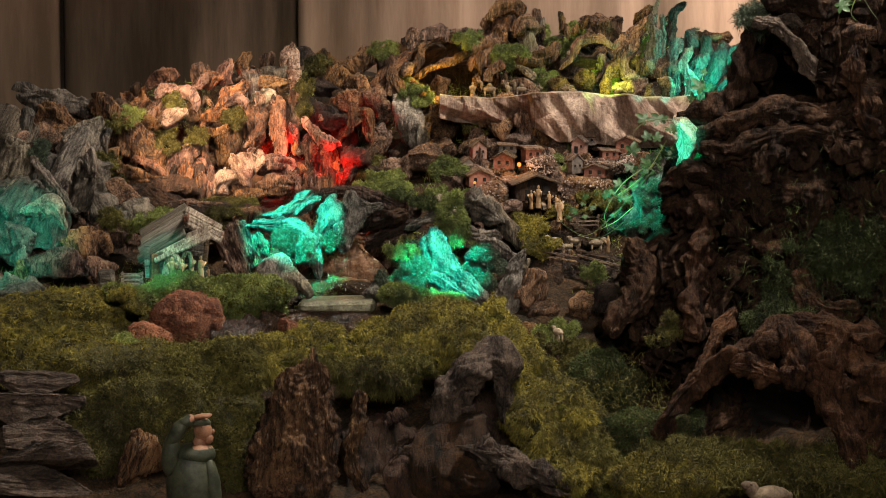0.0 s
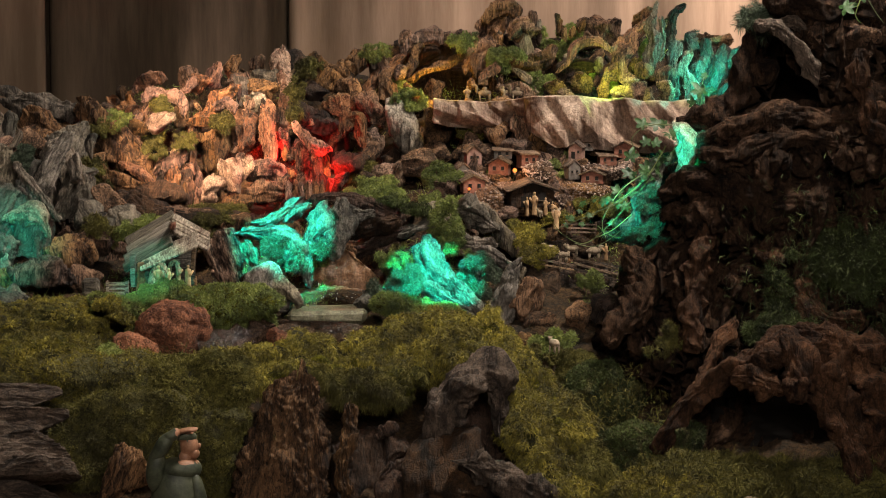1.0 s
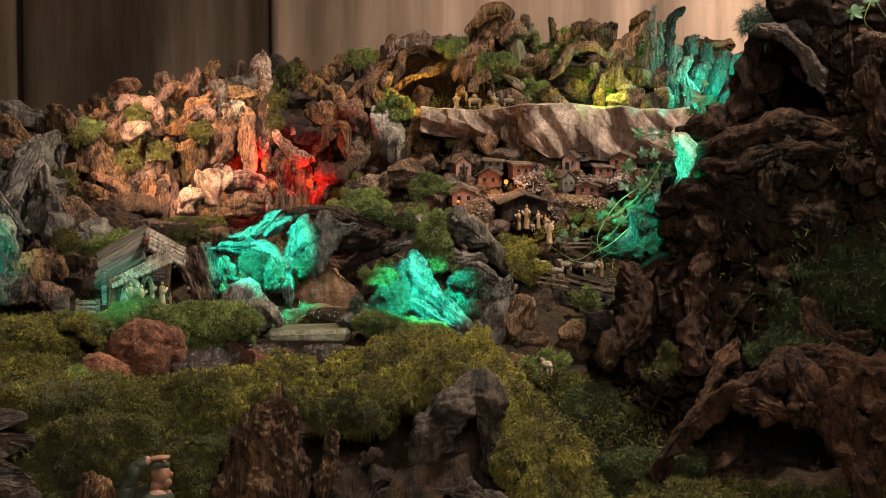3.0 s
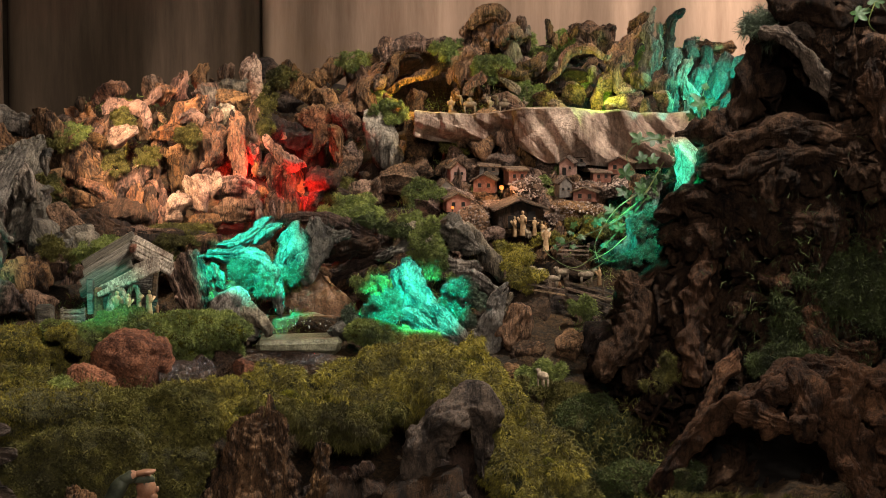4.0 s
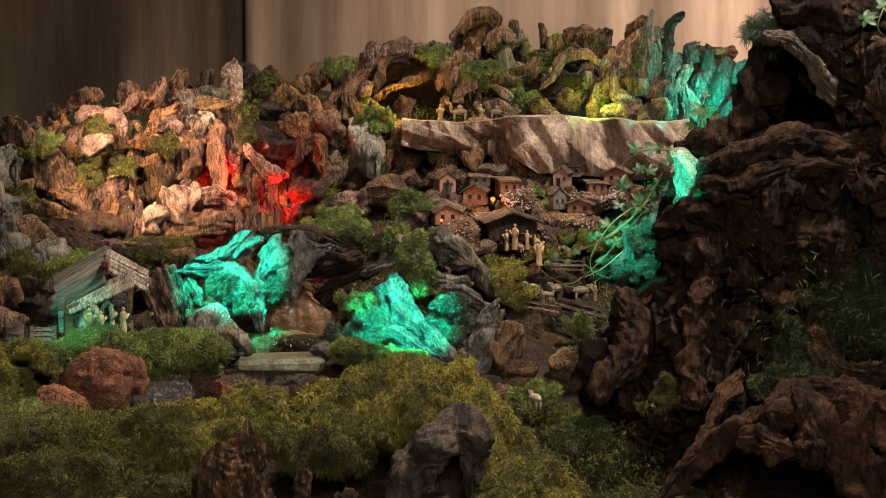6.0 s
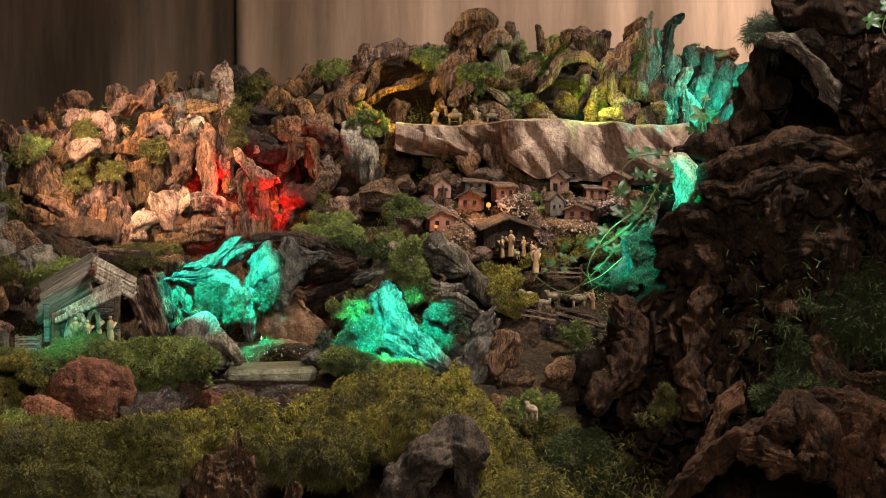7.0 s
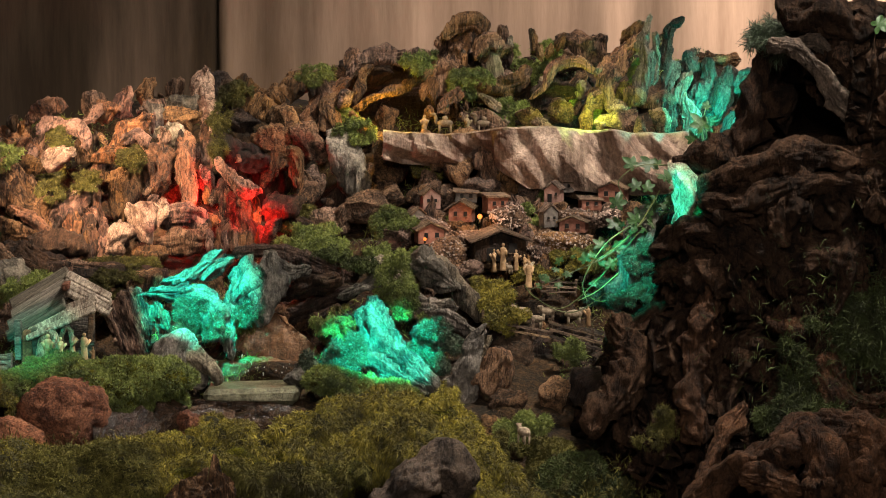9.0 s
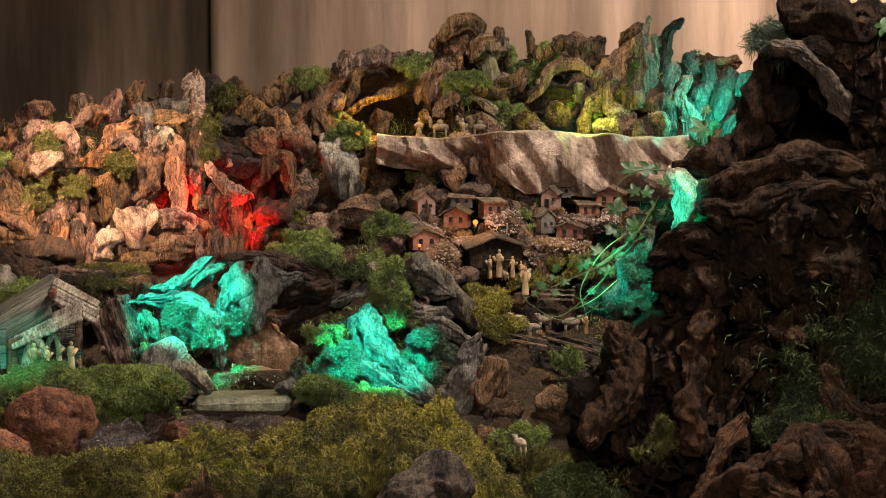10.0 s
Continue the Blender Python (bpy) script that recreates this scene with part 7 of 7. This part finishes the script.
moss((0.1119, 4.247, 1.236), (0.0565, 0.0471), -20, MOSSGREEN, deep=0.04, length=0.007)
moss((0.1731, 4.241, 1.194), (0.0565, 0.0414), 0, MOSSGREEN, deep=0.04, length=0.007)
moss((0.2725, 4.254, 1.198), (0.0321, 0.0566), 0, MOSSGREEN, deep=0.03, length=0.006)
moss((0.3444, 4.28, 1.248), (0.0322, 0.0474), 0, MOSSGREEN, deep=0.03, length=0.006)
moss((0.4174, 4.31, 1.26), (0.0381, 0.0381), 0, MOSSPALE, deep=0.03, length=0.006)
moss((0.473, 4.285, 1.219), (0.0474, 0.038), 0, MOSSPALE, deep=0.03, length=0.006)
moss((-0.0964, 4.287, 1.238), (0.0474, 0.038), 0, MOSSDARK, deep=0.04, length=0.008)
moss((0.0412, 4.331, 1.263), (0.0574, 0.0229), 0, MOSSGREEN, deep=0.04, length=0.008)
moss((-0.0422, 4.157, 1.169), (0.0557, 0.0464), 0, MOSSGREEN, deep=0.03, length=0.007)
moss((-0.0616, 4.201, 1.193), (0.0374, 0.028), 0, MOSSGREEN, deep=0.03, length=0.007)
moss((-0.501, 4.194, 1.142), (0.0561, 0.0411), -15, MOSS, deep=0.04, length=0.007)
moss((-0.457, 4.17, 1.107), (0.0466, 0.0317), 0, MOSS, deep=0.04, length=0.007)
moss((-0.442, 4.218, 1.168), (0.0375, 0.0413), 0, MOSS, deep=0.03, length=0.006)
moss((-0.2262, 4.22, 1.186), (0.0282, 0.0563), 0, MOSS, deep=0.03, length=0.006)
moss((-0.4856, 4.125, 1.069), (0.037, 0.0462), 10, MOSSDARK, deep=0.03, length=0.007)
moss((-0.5343, 4.064, 1.067), (0.0548, 0.0548), 0, MOSSDARK, deep=0.04, length=0.007)
moss((-0.4581, 3.886, 1.002), (0.0796, 0.0301), 15, MOSSGREEN, deep=0.04, length=0.008)
moss((-0.3409, 3.914, 0.9944), (0.0978, 0.0533), -10, MOSSDARK, deep=0.05, length=0.007)
moss((-0.512, 3.893, 0.9882), (0.0443, 0.0354), 0, MOSSDARK, deep=0.04, length=0.007)
moss((-0.3455, 3.977, 1.013), (0.081, 0.0216), -4, MOSSDARK, deep=0.05, length=0.007)
moss((-0.6316, 3.908, 1.111), (0.0354, 0.0354), 0, MOSSPALE, deep=0.03, length=0.007)
# tufts on the lit cliff
for p, s, m in (((-0.5032, 4.1, 1.1538), (0.0409, 0.0295), MOSSGREEN), ((-0.4455, 4.07, 1.111), (0.036, 0.0295), MOSSDARK), ((-0.4337, 4.1, 1.1718), (0.0278, 0.0246), MOSSDARK), ((-0.3975, 4.08, 1.1206), (0.036, 0.0278), MOSSDARK), ((-0.3345, 4.09, 1.1498), (0.0327, 0.018), MOSSDARK),
                ((-0.5284, 4.09, 1.1384), (0.0409, 0.0246), MOSSDARK), ((-0.2258, 4.15, 1.1961), (0.0295, 0.0409), MOSSDARK), ((-0.2302, 4.12, 1.1577), (0.0196, 0.0327), MOSSDARK), ((-0.2028, 4.19, 1.2301), (0.0327, 0.0213), MOSSDARK),
                ((-0.0995, 4.2, 1.2542), (0.0501, 0.025), MOSSGREEN), ((0.0415, 4.2, 1.2725), (0.0501, 0.025), MOSSGREEN), ((-0.0286, 3.86, 1.0385), (0.0394, 0.0173), MOSSSHADE), ((-0.0685, 3.9, 1.0463), (0.0394, 0.0157), MOSSSHADE), ((-0.1769, 3.85, 0.9596), (0.0189, 0.0189), MOSSDARK), ((-0.0671, 3.83, 0.9623), (0.0472, 0.0315), MOSSGREEN), ((-0.3437, 4.0, 1.0198), (0.0964, 0.0161), MOSSDARK), ((-0.555, 4.03, 1.077), (0.0573, 0.0409), MOSSDARK), ((-0.5218, 3.87, 1.0121), (0.0394, 0.0315), MOSSDARK)):
    moss(p, s, 0, m, deep=0.02, length=0.008, density=0.55)
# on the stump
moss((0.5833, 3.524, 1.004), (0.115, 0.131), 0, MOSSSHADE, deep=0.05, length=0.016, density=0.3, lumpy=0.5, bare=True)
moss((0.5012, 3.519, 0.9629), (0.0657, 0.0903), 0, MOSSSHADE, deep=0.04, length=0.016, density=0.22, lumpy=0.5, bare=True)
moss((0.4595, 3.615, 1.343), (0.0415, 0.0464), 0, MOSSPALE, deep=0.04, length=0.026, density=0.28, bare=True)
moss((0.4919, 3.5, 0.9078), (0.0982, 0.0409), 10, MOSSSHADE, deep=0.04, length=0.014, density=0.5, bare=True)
moss((0.3301, 3.528, 0.8782), (0.0577, 0.0577), 0, MOSSDARK, deep=0.04, length=0.01, density=0.5, bare=True)
moss((0.6361, 3.585, 1.262), (0.0495, 0.0495), 0, MOSSDARK, deep=0.04, length=0.014, density=0.5, bare=True)
moss((0.3011, 3.7, 1.026), (0.0936, 0.0425), 10, MOSSPALE, deep=0.04, length=0.008)
moss((0.3899, 3.588, 1.133), (0.0332, 0.0332), 0, MOSSDARK, deep=0.03, length=0.01, density=0.6, bare=True)

# ---- loose stones and bark bits all over the slope ----


CAVE = (-0.1907, 4.147, 1.088)


def scatter(name, mat, n, seed, label):
    """Uncounted loose bits between the larger pieces, joined into one mesh."""
    rng = random.Random(seed)
    vs, fs, count = [], [], 0
    while len(vs) < n:
        c = SLOPE[rng.randrange(len(SLOPE))]
        if abs(c[0]) > 0.85 or c[1] > 4.5 or c[1] < 3.9 or (abs(c[0] - CAVE[0]) < 0.085 and abs(c[2] - CAVE[2]) < 0.06):
            continue
        s = rng.uniform(0.016, 0.05)
        v, f = lump((s * rng.uniform(0.5, 1.1), s * rng.uniform(0.8, 1.7)), s * 0.6, 4, rng.randrange(9999), 10, 0.12, 0.003 if mat is BARK else 0.0, 0.0012)
        m = np.array(pose(0, 0, 0, 0, rng.uniform(-70, 70), rng.uniform(-30, 30)).to_3x3())
        vs.append(v @ m.T + np.array([c[0], c[1] - 0.01, c[2]]))
        fs.append(f + count)
        count += len(v)
    tagged(mesh_object(name, np.concatenate(vs), np.concatenate(fs), mat), label, "loose bits", kind="stuff")


scatter("loose_bark", BARK, 150, 11, "loose bits of brown bark filling the slope")
scatter("loose_stones", STONE, 120, 12, "loose brown stones filling the slope")
scatter("loose_roots", BARKDARK, 60, 13, "loose dark root bits filling the slope")


def sprigs():
    """Thin tufts of dry moss between the stones of the upper slope, many thousands."""
    rng = np.random.default_rng(21)
    v = SLOPE[(SLOPE[:, 1] > 3.75) & (SLOPE[:, 1] < 4.5) & (np.abs(SLOPE[:, 0]) < 0.85)]
    v = v[fbm(v / 0.06 + 5, 2) > 0.05]
    p = v[rng.integers(0, len(v), 26000)] + rng.normal(size=(26000, 3)) * 0.006
    n = np.tile(np.array([0.0, -0.75, 0.65]), (len(p), 1))
    bv, bf = blades(p, n, 0.012, 0.001, rng, 0.6, 0.4)
    tagged(mesh_object("moss_sprigs", bv, bf, MOSSGREEN, smooth=False), "loose green moss sprigs between the stones", "moss", kind="stuff")


sprigs()


def stump_sprigs():
    """Long thin grass-like moss hanging on the root stump in loose tufts."""
    rng = np.random.default_rng(31)
    for c, spread, n in (((0.5819, 3.513, 1.013), 0.07, 900), ((0.5082, 3.505, 0.9484), 0.05, 500), ((0.6122, 3.481, 0.9191), 0.05, 500)):
        p = np.array(c) + rng.normal(size=(n, 3)) * np.array([spread, 0.008, spread])
        bv, bf = blades(p, np.tile(np.array([0.0, -0.5, 0.7]), (n, 1)), 0.016, 0.0010, rng, 0.5, 0.8)
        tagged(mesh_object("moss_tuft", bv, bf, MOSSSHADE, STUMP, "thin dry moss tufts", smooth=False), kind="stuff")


stump_sprigs()


def grass():
    """Sparse longer grass over the near right-hand ground and the moss valley."""
    rng = np.random.default_rng(41)
    for name, a, b, n, ln in (("grass_patch", (0.2744, 3.386, 0.7393), (0.6372, 3.331, 0.6859), 2600, 0.020), ("grass_patch", (0.1832, 3.571, 0.8373), (0.3338, 3.438, 0.737), 1500, 0.012),
                              ("grass_patch", (-0.6465, 3.556, 0.8736), (-0.2901, 3.429, 0.7635), 2600, 0.010)):
        a, b = np.array(a), np.array(b)
        t = rng.random((n, 1))
        p = np.stack([a[0] + (b[0] - a[0]) * rng.random(n), a[1] + (b[1] - a[1]) * t[:, 0], a[2] + (b[2] - a[2]) * t[:, 0]], 1) + rng.normal(size=(n, 3)) * 0.006
        bv, bf = blades(p, np.tile(np.array([0.0, -0.4, 0.8]), (n, 1)), ln, 0.0011, rng, 0.6, 0.5)
        tagged(mesh_object(name, bv, bf, MOSSDARK, smooth=False), "thin dry grass blades growing from the moss", "grass", kind="stuff")


grass()


def drips():
    """Bright beads of water splashing in the pool."""
    rng = random.Random(4)
    base = tagged(new("water_drops"), "small clear water drops splashing into the pool", "water", kind="stuff")
    v, f = BALLS[2]
    c = np.array((-0.1583, 3.786, 0.9102))
    vs, fs = [], []
    for k in range(26):
        p = c + np.array([rng.gauss(0, 0.028), rng.uniform(-0.02, 0.02), abs(rng.gauss(0, 0.010))])
        vs.append(v * rng.uniform(0.0004, 0.0009) * np.array([1, 1, rng.uniform(1, 2.2)]) + p)
        fs.append(f + k * len(v))
    mesh_object("drops", np.concatenate(vs), np.concatenate(fs), DROP, base)


DROP = bpy.data.materials.new("water_drop")
DROP.use_nodes = True
DROP.node_tree.nodes["Principled BSDF"].inputs["Roughness"].default_value = 0.05
DROP.node_tree.nodes["Principled BSDF"].inputs["Base Color"].default_value = (0.5, 0.5, 0.48, 1)
drips()
